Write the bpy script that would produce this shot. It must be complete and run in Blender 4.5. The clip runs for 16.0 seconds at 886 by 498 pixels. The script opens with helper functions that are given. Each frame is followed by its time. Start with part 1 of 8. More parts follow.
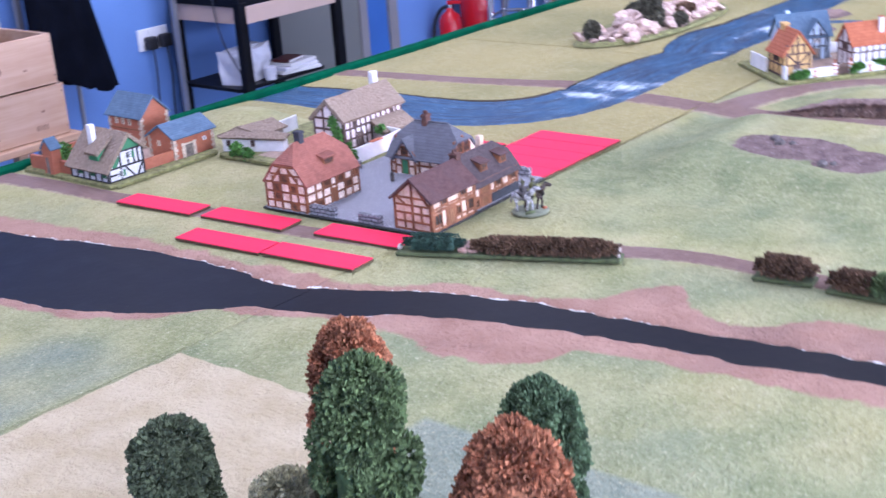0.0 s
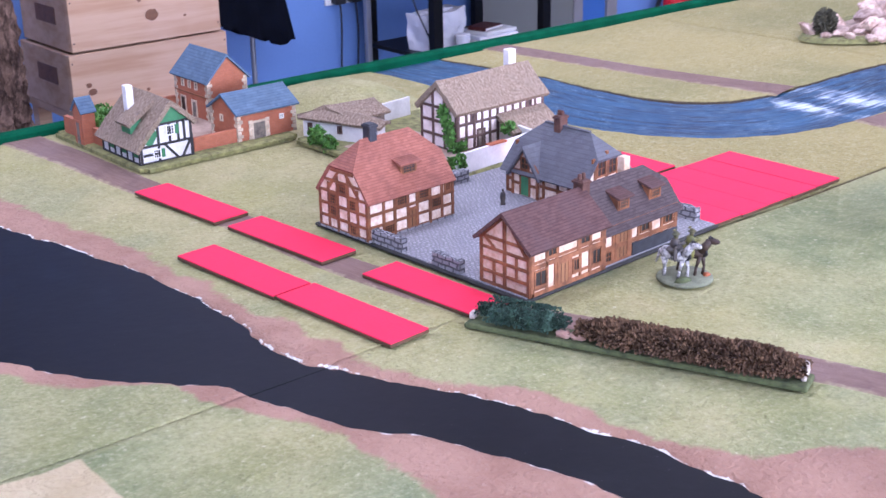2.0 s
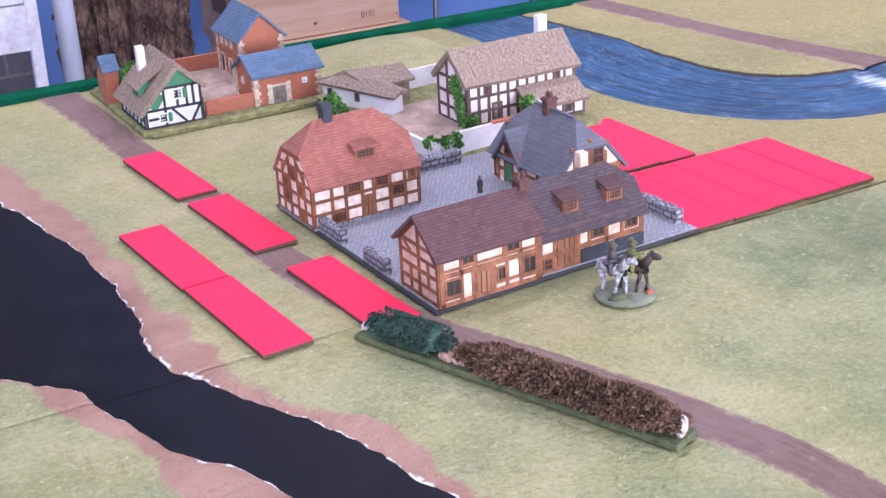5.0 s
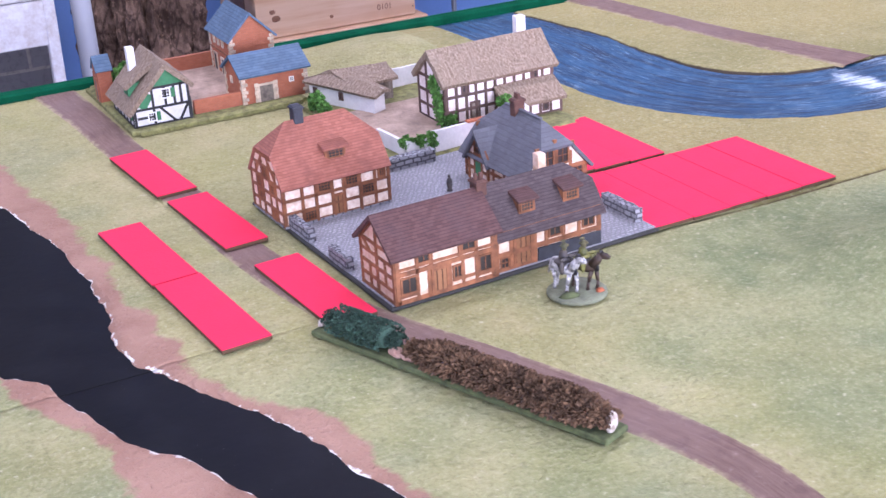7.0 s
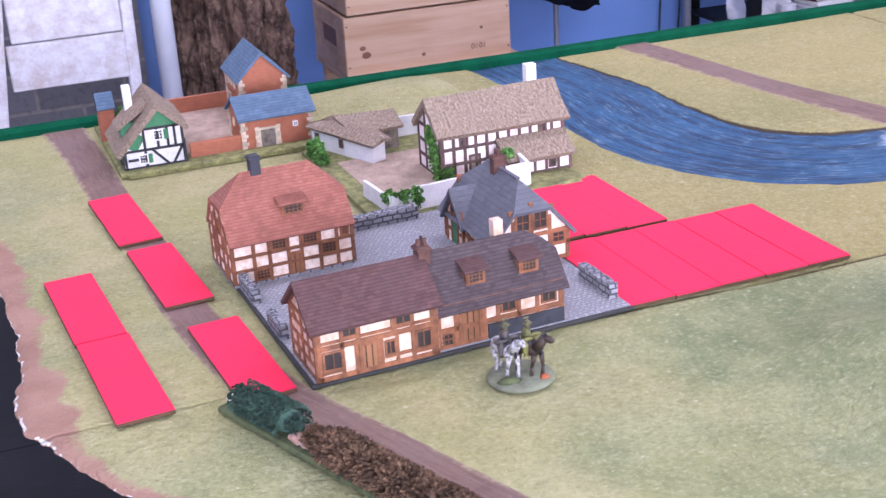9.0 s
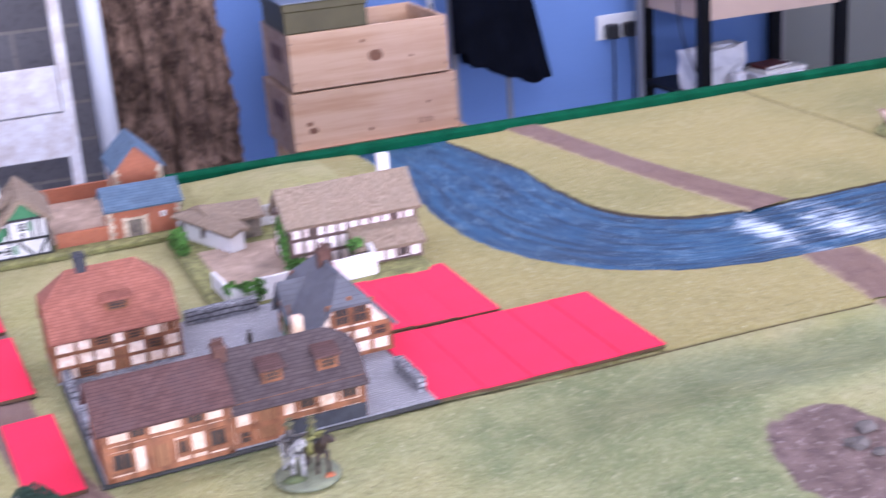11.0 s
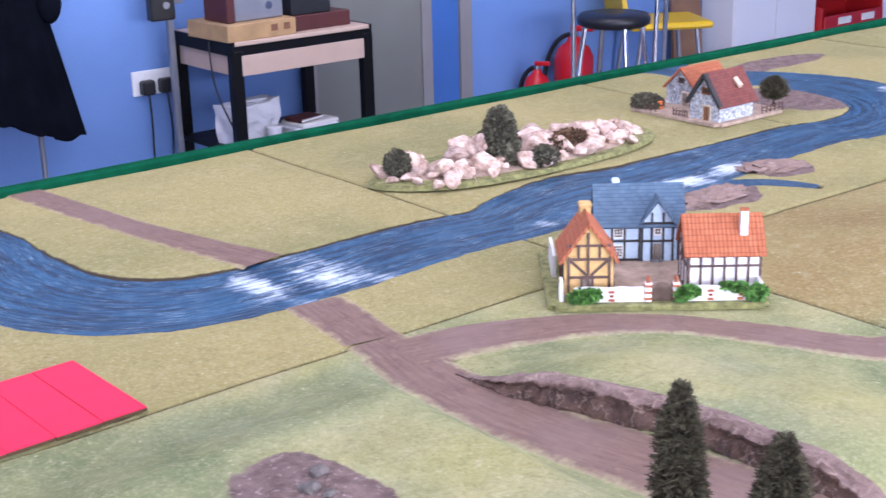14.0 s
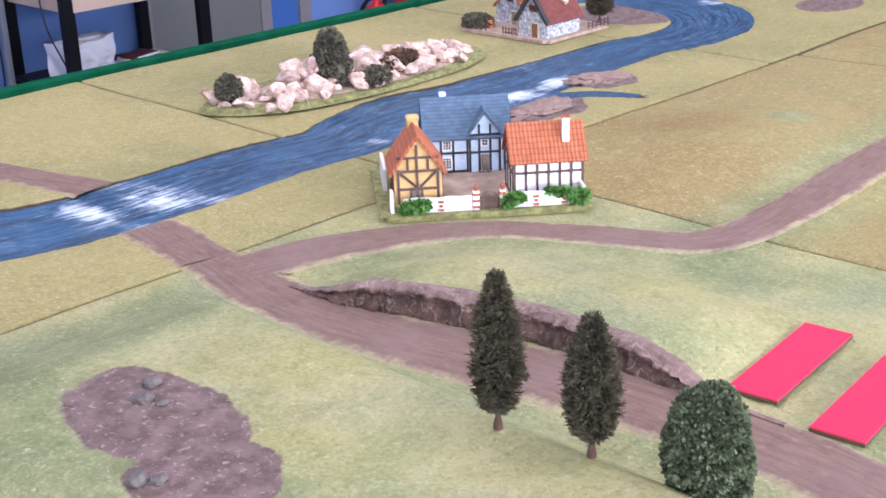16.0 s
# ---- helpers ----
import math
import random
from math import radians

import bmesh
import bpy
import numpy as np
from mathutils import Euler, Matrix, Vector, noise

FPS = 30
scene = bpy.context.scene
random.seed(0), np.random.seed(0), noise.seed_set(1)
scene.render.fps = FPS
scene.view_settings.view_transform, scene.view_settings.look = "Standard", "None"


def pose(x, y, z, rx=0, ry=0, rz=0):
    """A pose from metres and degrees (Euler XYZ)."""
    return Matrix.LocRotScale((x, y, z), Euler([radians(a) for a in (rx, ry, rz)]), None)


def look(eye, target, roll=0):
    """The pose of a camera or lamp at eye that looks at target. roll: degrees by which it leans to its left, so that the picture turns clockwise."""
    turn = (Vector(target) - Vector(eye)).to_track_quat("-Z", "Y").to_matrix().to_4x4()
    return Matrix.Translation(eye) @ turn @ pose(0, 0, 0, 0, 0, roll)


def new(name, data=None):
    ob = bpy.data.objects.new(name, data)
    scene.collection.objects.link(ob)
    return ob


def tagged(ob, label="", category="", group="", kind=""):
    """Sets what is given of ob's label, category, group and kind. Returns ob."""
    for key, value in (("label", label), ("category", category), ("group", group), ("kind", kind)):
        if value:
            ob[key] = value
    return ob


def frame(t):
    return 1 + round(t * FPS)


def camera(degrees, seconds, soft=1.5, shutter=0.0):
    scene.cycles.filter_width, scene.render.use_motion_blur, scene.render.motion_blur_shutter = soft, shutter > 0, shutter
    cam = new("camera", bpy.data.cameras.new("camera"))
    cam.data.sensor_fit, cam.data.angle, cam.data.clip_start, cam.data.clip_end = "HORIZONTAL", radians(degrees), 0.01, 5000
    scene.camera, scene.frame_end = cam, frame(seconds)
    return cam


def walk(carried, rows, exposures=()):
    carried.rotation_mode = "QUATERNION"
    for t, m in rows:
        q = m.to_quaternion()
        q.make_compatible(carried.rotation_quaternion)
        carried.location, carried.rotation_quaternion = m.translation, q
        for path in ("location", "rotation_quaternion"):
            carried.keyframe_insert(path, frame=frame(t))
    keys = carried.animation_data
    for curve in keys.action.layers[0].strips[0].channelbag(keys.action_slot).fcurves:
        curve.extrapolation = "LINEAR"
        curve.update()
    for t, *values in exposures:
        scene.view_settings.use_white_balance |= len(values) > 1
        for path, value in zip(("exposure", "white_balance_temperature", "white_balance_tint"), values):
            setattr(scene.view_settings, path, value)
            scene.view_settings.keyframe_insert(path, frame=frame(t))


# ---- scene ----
cam = camera(37.16, 16.0, soft=1.5, shutter=0.5)
walk(cam, [
    (0, look((-1.6733, -1.0507, 0.5539), (-0.9572, -0.4407, 0.2148), -4.16)),
    (0.5, look((-1.5722, -1.0164, 0.5422), (-0.8931, -0.3612, 0.2114), -0.24)),
    (1, look((-1.4335, -0.9330, 0.4827), (-0.7779, -0.2472, 0.1665), 1.01)),
    (1.5, look((-1.3221, -0.8444, 0.4795), (-0.6893, -0.1490, 0.1388), 0.30)),
    (2, look((-1.1954, -0.7708, 0.4399), (-0.5988, -0.0488, 0.0897), -1.12)),
    (2.5, look((-1.1098, -0.7552, 0.4319), (-0.5545, -0.0087, 0.0654), -2.30)),
    (3, look((-1.0444, -0.7725, 0.4373), (-0.5294, -0.0040, 0.0577), -2.53)),
    (3.5, look((-1.0059, -0.8130, 0.4584), (-0.5199, -0.0307, 0.0688), -1.94)),
    (4, look((-0.9434, -0.8333, 0.4596), (-0.4967, -0.0289, 0.0679), -2.25)),
    (6.5, look((-0.8802, -0.8495, 0.4622), (-0.4698, -0.0318, 0.0584), -3.13)),
    (7, look((-0.8570, -0.8969, 0.4788), (-0.4607, -0.0735, 0.0726), -3.47)),
    (7.5, look((-0.8220, -0.9105, 0.4829), (-0.4433, -0.0791, 0.0762), -3.83)),
    (8, look((-0.7766, -0.8655, 0.4606), (-0.4123, -0.0204, 0.0693), -3.35)),
    (8.2, look((-0.7595, -0.8518, 0.4551), (-0.4019, -0.0016, 0.0687), -3.15)),
    (10.5, look((-0.5257, -0.9129, 0.4623), (-0.3077, -0.0034, 0.1082), -5.67)),
    (11, look((-0.5187, -0.9240, 0.4744), (-0.2088, -0.0327, 0.1432), -4.38)),
    (11.5, look((-0.5198, -0.9264, 0.4815), (-0.0983, -0.0779, 0.1614), -2.66)),
    (12, look((-0.5175, -0.9402, 0.4955), (-0.0162, -0.1358, 0.1767), -1.63)),
    (12.5, look((-0.5059, -0.9506, 0.4983), (0.0407, -0.1775, 0.1766), -1.28)),
    (13, look((-0.4876, -0.9613, 0.4953), (0.0726, -0.1969, 0.1761), -1.47)),
    (13.5, look((-0.4728, -0.9748, 0.4928), (0.1019, -0.2193, 0.1782), -1.51)),
    (14, look((-0.4591, -0.9945, 0.4940), (0.1355, -0.2532, 0.1826), -1.45)),
    (14.5, look((-0.4519, -1.0155, 0.4931), (0.1674, -0.2950, 0.1809), -1.30)),
    (15, look((-0.4463, -1.0232, 0.4832), (0.1951, -0.3289, 0.1569), -1.28)),
    (15.5, look((-0.4573, -1.0298, 0.4794), (0.1981, -0.3577, 0.1349), -1.29)),
    (16, look((-0.4630, -1.0347, 0.4795), (0.2005, -0.3788, 0.1195), -1.89)),
], [(0, 0.02, 5230, 26), (2.5, 0.0, 5480, 28), (8, -0.02, 5660, 28), (10.5, -0.05, 5740, 28), (11.4, -0.04, 5660, 25), (12.5, -0.01, 5680, 24), (14, -0.02, 5740, 22), (16, -0.02, 5920, 21)])

# ---------------------------------------------------------------- light
world = bpy.data.worlds.new("world")
scene.world = world
world.use_nodes = True
world.node_tree.nodes["Background"].inputs[0].default_value = (0.75, 0.85, 1.0, 1)
world.node_tree.nodes["Background"].inputs[1].default_value = 0.3
scene.view_settings.exposure = 0.0

# All lengths below are in decimetres; part() and thing() turn them into metres.
U = 0.1


def ceiling_lamp(x, y, z, sx, sy, watts):
    lamp = bpy.data.lights.new("ceiling_light", "AREA")
    lamp.shape, lamp.size, lamp.size_y, lamp.energy = "RECTANGLE", sx * U, sy * U, watts
    lamp.color = (1.0, 0.95, 1.03)
    ob = new("ceiling_light", lamp)
    ob.location = (x * U, y * U, z * U)
    return tagged(ob, "white fluorescent ceiling light panel", "light")


for lx in (-14, 6, 26):
    for ly in (-14, 6, 22):
        ceiling_lamp(lx, ly, 16.4, 12, 3.0, 18)


def window_light(x, y, z, w, h, watts):
    lamp = bpy.data.lights.new("window_daylight", "AREA")
    lamp.shape, lamp.size, lamp.size_y, lamp.energy = "RECTANGLE", w * U, h * U, watts
    lamp.color = (0.97, 0.98, 1.03)
    ob = new("window_daylight", lamp)
    ob.matrix_basis = look((x * U, y * U, z * U), (x * U, 0, z * U - 0.3))
    return tagged(ob, "daylight from the window behind the table", "light")


for lx in (-22, 2, 26):
    window_light(lx, -39.9, 6, 17, 10.5, 142)

# ---------------------------------------------------------------- materials
M = {}


def material(name, color, rough=0.7, metal=0.0, vary=0.25, scale=6.0, bump=0.3, fine=60.0, tint=None, coat=0.0, per_object=0.0, spec=0.5, island=0.0):
    """Paint or stain with two scales of mottling and fine relief, in metres of world size."""
    m = bpy.data.materials.new(name)
    m.use_nodes = True
    nt = m.node_tree
    b = nt.nodes["Principled BSDF"]
    tc = nt.nodes.new("ShaderNodeTexCoord")
    n1, n2 = nt.nodes.new("ShaderNodeTexNoise"), nt.nodes.new("ShaderNodeTexNoise")
    n1.inputs["Scale"].default_value, n2.inputs["Scale"].default_value = scale / U, fine / U
    n1.inputs["Detail"].default_value, n2.inputs["Detail"].default_value = 4, 3
    nt.links.new(tc.outputs["Object"], n1.inputs["Vector"])
    nt.links.new(tc.outputs["Object"], n2.inputs["Vector"])
    mix = nt.nodes.new("ShaderNodeMix")
    mix.data_type = "RGBA"
    dark = tint or [c * (1 - vary) for c in color[:3]]
    mix.inputs["A"].default_value = (*dark, 1)
    mix.inputs["B"].default_value = (*[min(1, c * (1 + vary * 0.5)) for c in color[:3]], 1)
    ramp = nt.nodes.new("ShaderNodeMapRange")
    ramp.inputs["From Min"].default_value, ramp.inputs["From Max"].default_value = 0.3, 0.7
    add = nt.nodes.new("ShaderNodeMath")
    add.operation = "MULTIPLY_ADD"
    nt.links.new(n2.outputs["Fac"], add.inputs[0])
    add.inputs[1].default_value = 0.45
    nt.links.new(n1.outputs["Fac"], add.inputs[2])
    ramp.inputs["From Min"].default_value, ramp.inputs["From Max"].default_value = 0.5, 0.95
    nt.links.new(add.outputs[0], ramp.inputs["Value"])
    nt.links.new(ramp.outputs[0], mix.inputs["Factor"])
    out = mix.outputs["Result"]
    if per_object:
        oi, hsv, mr = nt.nodes.new("ShaderNodeObjectInfo"), nt.nodes.new("ShaderNodeHueSaturation"), nt.nodes.new("ShaderNodeMapRange")
        mr.inputs["To Min"].default_value, mr.inputs["To Max"].default_value = 1 - per_object, 1 + per_object
        nt.links.new(oi.outputs["Random"], mr.inputs["Value"])
        nt.links.new(mr.outputs[0], hsv.inputs["Value"])
        nt.links.new(out, hsv.inputs["Color"])
        out = hsv.outputs["Color"]
    if island:
        geo, hsv, mr = nt.nodes.new("ShaderNodeNewGeometry"), nt.nodes.new("ShaderNodeHueSaturation"), nt.nodes.new("ShaderNodeMapRange")
        mr.inputs["To Min"].default_value, mr.inputs["To Max"].default_value = 1 - island, 1 + island
        nt.links.new(geo.outputs["Random Per Island"], mr.inputs["Value"])
        nt.links.new(mr.outputs[0], hsv.inputs["Value"])
        nt.links.new(out, hsv.inputs["Color"])
        out = hsv.outputs["Color"]
    nt.links.new(out, b.inputs["Base Color"])
    b.inputs["Roughness"].default_value, b.inputs["Metallic"].default_value = rough, metal
    b.inputs["Coat Weight"].default_value = coat
    b.inputs["Specular IOR Level"].default_value = spec
    if bump:
        bp = nt.nodes.new("ShaderNodeBump")
        bp.inputs["Strength"].default_value, bp.inputs["Distance"].default_value = bump, 0.001
        nt.links.new(n2.outputs["Fac"], bp.inputs["Height"])
        nt.links.new(bp.outputs[0], b.inputs["Normal"])
    M[name] = m
    return m


def nodes_of(name):
    m = bpy.data.materials.new(name)
    m.use_nodes = True
    M[name] = m
    nt = m.node_tree

    def node(kind, **values):
        n = nt.nodes.new(kind)
        for k, v in values.items():
            n.inputs[k.replace("_", " ")].default_value = v
        return n

    return m, nt, nt.nodes["Principled BSDF"], node, nt.links.new


def mixer(nt, fac, a, b):
    """A colour mix; fac, a and b are sockets or values."""
    n = nt.nodes.new("ShaderNodeMix")
    n.data_type = "RGBA"
    for socket, v in (("Factor", fac), ("A", a), ("B", b)):
        if isinstance(v, bpy.types.NodeSocket):
            nt.links.new(v, n.inputs[socket])
        else:
            n.inputs[socket].default_value = v if socket == "Factor" else (*v, 1)
    return n.outputs["Result"]


def maths(nt, op, a, b=0.0, c=0.0, clamp=False):
    n = nt.nodes.new("ShaderNodeMath")
    n.operation, n.use_clamp = op, clamp
    for k, v in enumerate((a, b, c)):
        if isinstance(v, bpy.types.NodeSocket):
            nt.links.new(v, n.inputs[k])
        else:
            n.inputs[k].default_value = v
    return n.outputs[0]


def step(nt, v, lo, hi):
    n = nt.nodes.new("ShaderNodeMapRange")
    n.interpolation_type = "SMOOTHSTEP"
    nt.links.new(v, n.inputs["Value"])
    n.inputs["From Min"].default_value, n.inputs["From Max"].default_value = lo, hi
    return n.outputs[0]


def noise_tex(nt, vec, scale, detail=4.0, rough=0.55):
    n = nt.nodes.new("ShaderNodeTexNoise")
    n.inputs["Scale"].default_value, n.inputs["Detail"].default_value, n.inputs["Roughness"].default_value = scale, detail, rough
    nt.links.new(vec, n.inputs["Vector"])
    return n.outputs["Fac"]


def attr(nt, name):
    n = nt.nodes.new("ShaderNodeAttribute")
    n.attribute_name = name
    return n.outputs["Fac"]


def grass_colour(nt, pos):
    """The painted and flocked board: straw and olive, dry-brushed, greener or ochre by attribute."""
    big, mid, fine = noise_tex(nt, pos, 2.6, 3), noise_tex(nt, pos, 14, 5, 0.6), noise_tex(nt, pos, 240, 4, 0.75)
    c = mixer(nt, step(nt, big, 0.36, 0.64), (0.385, 0.33, 0.132), (0.285, 0.265, 0.104))
    c = mixer(nt, maths(nt, "MULTIPLY", step(nt, mid, 0.48, 0.75), 0.55), c, (0.43, 0.37, 0.175))
    green = mixer(nt, step(nt, mid, 0.32, 0.68), (0.195, 0.235, 0.108), (0.325, 0.345, 0.165))
    pale = mixer(nt, step(nt, mid, 0.3, 0.7), (0.345, 0.36, 0.162), (0.49, 0.465, 0.24))
    c = mixer(nt, attr(nt, "pale"), c, pale)
    yellow = maths(nt, "MULTIPLY", step(nt, noise_tex(nt, pos, 8.5, 4, 0.5), 0.50, 0.68), maths(nt, "MULTIPLY", attr(nt, "pale"), 0.55))
    c = mixer(nt, yellow, c, (0.40, 0.385, 0.13))
    c = mixer(nt, attr(nt, "green"), c, green)
    cool = maths(nt, "MULTIPLY", step(nt, noise_tex(nt, pos, 6.3, 4, 0.55), 0.50, 0.66), maths(nt, "MULTIPLY", attr(nt, "pale"), 0.5))
    c = mixer(nt, cool, c, (0.225, 0.275, 0.165))
    c = mixer(nt, attr(nt, "ochre"), c, mixer(nt, step(nt, big, 0.35, 0.65), (0.30, 0.208, 0.078), (0.365, 0.285, 0.115)))
    c = mixer(nt, maths(nt, "MULTIPLY", attr(nt, "grey"), 0.85), c, mixer(nt, step(nt, mid, 0.3, 0.7), (0.20, 0.245, 0.19), (0.30, 0.34, 0.26)))
    clump = noise_tex(nt, pos, 75, 5, 0.7)
    c = mixer(nt, maths(nt, "MULTIPLY", step(nt, clump, 0.5, 0.66), 0.25), c, (0.50, 0.46, 0.27))
    c = mixer(nt, maths(nt, "MULTIPLY", maths(nt, "SUBTRACT", 1.0, step(nt, clump, 0.34, 0.48)), 0.24), c, (0.17, 0.175, 0.085))
    chip = step(nt, noise_tex(nt, pos, 150, 3, 0.6), 0.66, 0.71)
    c = mixer(nt, maths(nt, "MULTIPLY", chip, 0.6), c, (0.60, 0.57, 0.38))
    speck = step(nt, fine, 0.5, 0.68)
    c = mixer(nt, maths(nt, "MULTIPLY", speck, 0.34), c, (0.60, 0.56, 0.36))
    low = maths(nt, "SUBTRACT", 1.0, step(nt, fine, 0.32, 0.48))
    return mixer(nt, maths(nt, "MULTIPLY", low, 0.34), c, (0.15, 0.15, 0.072)), fine


def ground_material():
    m, nt, b, node, link = nodes_of("board_flock")
    pos = node("ShaderNodeNewGeometry").outputs["Position"]
    c, fine = grass_colour(nt, pos)
    edge = noise_tex(nt, pos, 45, 5, 0.65)
    wob = maths(nt, "MULTIPLY_ADD", edge, 0.9, -0.45)
    bank = step(nt, maths(nt, "ADD", attr(nt, "bank"), maths(nt, "MULTIPLY", wob, 0.35)), -0.03, 0.06)
    sand = mixer(nt, step(nt, noise_tex(nt, pos, 16, 5), 0.3, 0.7), (0.335, 0.190, 0.133), (0.43, 0.262, 0.188))
    sand = mixer(nt, maths(nt, "MULTIPLY", step(nt, noise_tex(nt, pos, 5, 3), 0.55, 0.7), 0.4), sand, (0.19, 0.125, 0.105))
    sand = mixer(nt, maths(nt, "MULTIPLY", step(nt, fine, 0.55, 0.8), 0.45), sand, (0.55, 0.42, 0.36))
    c = mixer(nt, bank, c, sand)
    field = step(nt, maths(nt, "ADD", attr(nt, "field"), maths(nt, "MULTIPLY", wob, 0.25)), 0.45, 0.55)
    c = mixer(nt, field, c, mixer(nt, step(nt, noise_tex(nt, pos, 18, 5), 0.3, 0.7), (0.50, 0.41, 0.235), (0.60, 0.51, 0.32)))
    earth = step(nt, maths(nt, "ADD", attr(nt, "earth"), wob), 0.4, 0.62)
    c = mixer(nt, earth, c, mixer(nt, step(nt, noise_tex(nt, pos, 60, 5), 0.3, 0.7), (0.135, 0.092, 0.082), (0.255, 0.182, 0.165)))
    c = mixer(nt, maths(nt, "MULTIPLY", earth, maths(nt, "MULTIPLY", step(nt, noise_tex(nt, pos, 30, 5, 0.7), 0.52, 0.66), 0.45)), c, (0.10, 0.068, 0.058))
    # fine pale specks: glints of the glossy earth, put into the colour
    c = mixer(nt, maths(nt, "MULTIPLY", earth, maths(nt, "MULTIPLY", step(nt, noise_tex(nt, pos, 170, 4, 0.7), 0.56, 0.68), 0.6)), c, (0.50, 0.42, 0.39))
    shore = maths(nt, "ABSOLUTE", maths(nt, "SUBTRACT", attr(nt, "shore"), 0.012))
    width = maths(nt, "MULTIPLY_ADD", noise_tex(nt, pos, 60, 5, 0.75), 0.14, -0.069)
    foam = step(nt, maths(nt, "SUBTRACT", width, shore), -0.004, 0.004)
    c = mixer(nt, foam, c, (0.78, 0.76, 0.70))
    c = mixer(nt, maths(nt, "SUBTRACT", 1.0, step(nt, maths(nt, "ADD", maths(nt, "ABSOLUTE", attr(nt, "lip")), maths(nt, "MULTIPLY", wob, 0.05)), 0.032, 0.062)), c, (0.06, 0.045, 0.03))
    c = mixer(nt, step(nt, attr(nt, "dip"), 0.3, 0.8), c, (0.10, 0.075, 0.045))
    link(c, b.inputs["Base Color"])
    b.inputs["Roughness"].default_value = 0.9
    b.inputs["Specular IOR Level"].default_value = 0.2
    h = maths(nt, "ADD", maths(nt, "MULTIPLY", fine, 0.8), maths(nt, "MULTIPLY", noise_tex(nt, pos, 110, 4, 0.6), 1.6))
    bp = node("ShaderNodeBump", Strength=1.0, Distance=0.005)
    link(h, bp.inputs["Height"])
    link(bp.outputs[0], b.inputs["Normal"])


def road_material():
    m, nt, b, node, link = nodes_of("dirt_road")
    pos = node("ShaderNodeNewGeometry").outputs["Position"]
    c, fine = grass_colour(nt, pos)
    uv = node("ShaderNodeUVMap").outputs[0]
    sep = node("ShaderNodeSeparateXYZ")
    link(uv, sep.inputs[0])
    mp = node("ShaderNodeMapping", Scale=(1.3, 4.5, 1.0))
    link(uv, mp.inputs[0])
    rut = noise_tex(nt, mp.outputs[0], 1.6, 6, 0.72)
    mud = mixer(nt, step(nt, rut, 0.28, 0.72), (0.140, 0.086, 0.066), (0.230, 0.152, 0.120))
    mud = mixer(nt, maths(nt, "MULTIPLY", maths(nt, "SUBTRACT", 1.0, step(nt, noise_tex(nt, pos, 38, 5, 0.7), 0.32, 0.5)), 0.5), mud, (0.115, 0.07, 0.06))
    mud = mixer(nt, maths(nt, "MULTIPLY", step(nt, noise_tex(nt, pos, 130, 5, 0.75), 0.55, 0.75), 0.45), mud, (0.37, 0.28, 0.25))
    mud = mixer(nt, maths(nt, "MULTIPLY", step(nt, noise_tex(nt, pos, 9, 4), 0.4, 0.7), 0.5), mud, (0.215, 0.15, 0.135))
    side = maths(nt, "ABSOLUTE", sep.outputs["Y"])
    wob = maths(nt, "MULTIPLY_ADD", noise_tex(nt, pos, 60, 5, 0.7), 0.7, -0.35)
    grass = step(nt, maths(nt, "ADD", side, maths(nt, "ADD", wob, maths(nt, "MULTIPLY_ADD", noise_tex(nt, pos, 14, 3), 0.5, -0.25))), 0.72, 1.18)
    fringe = maths(nt, "MULTIPLY", maths(nt, "MULTIPLY", grass, maths(nt, "SUBTRACT", 1.0, grass)), 1.2)
    c = mixer(nt, fringe, mixer(nt, grass, mud, c), (0.42, 0.34, 0.22))
    link(c, b.inputs["Base Color"])
    b.inputs["Roughness"].default_value = 0.85
    b.inputs["Specular IOR Level"].default_value = 0.25
    h = maths(nt, "ADD", maths(nt, "MULTIPLY", rut, 2.0), noise_tex(nt, pos, 200, 4))
    bp = node("ShaderNodeBump", Strength=0.6, Distance=0.0015)
    link(h, bp.inputs["Height"])
    link(bp.outputs[0], b.inputs["Normal"])


def blue_water_material():
    m, nt, b, node, link = nodes_of("painted_blue_water")
    uv = node("ShaderNodeUVMap").outputs[0]
    pos = node("ShaderNodeNewGeometry").outputs["Position"]
    mp = node("ShaderNodeMapping", Scale=(0.55, 6.0, 1.0))
    link(uv, mp.inputs[0])
    streak, streak2 = noise_tex(nt, mp.outputs[0], 1.5, 6, 0.65), noise_tex(nt, mp.outputs[0], 6.5, 6, 0.8)
    patch = noise_tex(nt, pos, 22, 5, 0.65)
    c = mixer(nt, step(nt, streak, 0.36, 0.64), (0.003, 0.017, 0.046), (0.019, 0.082, 0.165))
    c = mixer(nt, maths(nt, "MULTIPLY", step(nt, streak2, 0.52, 0.64), maths(nt, "MULTIPLY", step(nt, patch, 0.28, 0.7), 0.85)), c, (0.36, 0.50, 0.58))
    spray = maths(nt, "ADD", maths(nt, "MULTIPLY", patch, 0.75), maths(nt, "MULTIPLY", noise_tex(nt, mp.outputs[0], 2.6, 6, 0.8), 1.05))
    white = maths(nt, "ADD", attr(nt, "foam"), maths(nt, "MULTIPLY_ADD", spray, 2.0, -1.8))
    c = mixer(nt, maths(nt, "MULTIPLY", step(nt, white, 0.40, 1.15), 0.88), c, (0.66, 0.75, 0.82))
    link(c, b.inputs["Base Color"])
    b.inputs["Roughness"].default_value = 0.5
    b.inputs["Specular IOR Level"].default_value = 0.2
    bp = node("ShaderNodeBump", Strength=0.5, Distance=0.001)
    link(streak2, bp.inputs["Height"])
    link(bp.outputs[0], b.inputs["Normal"])


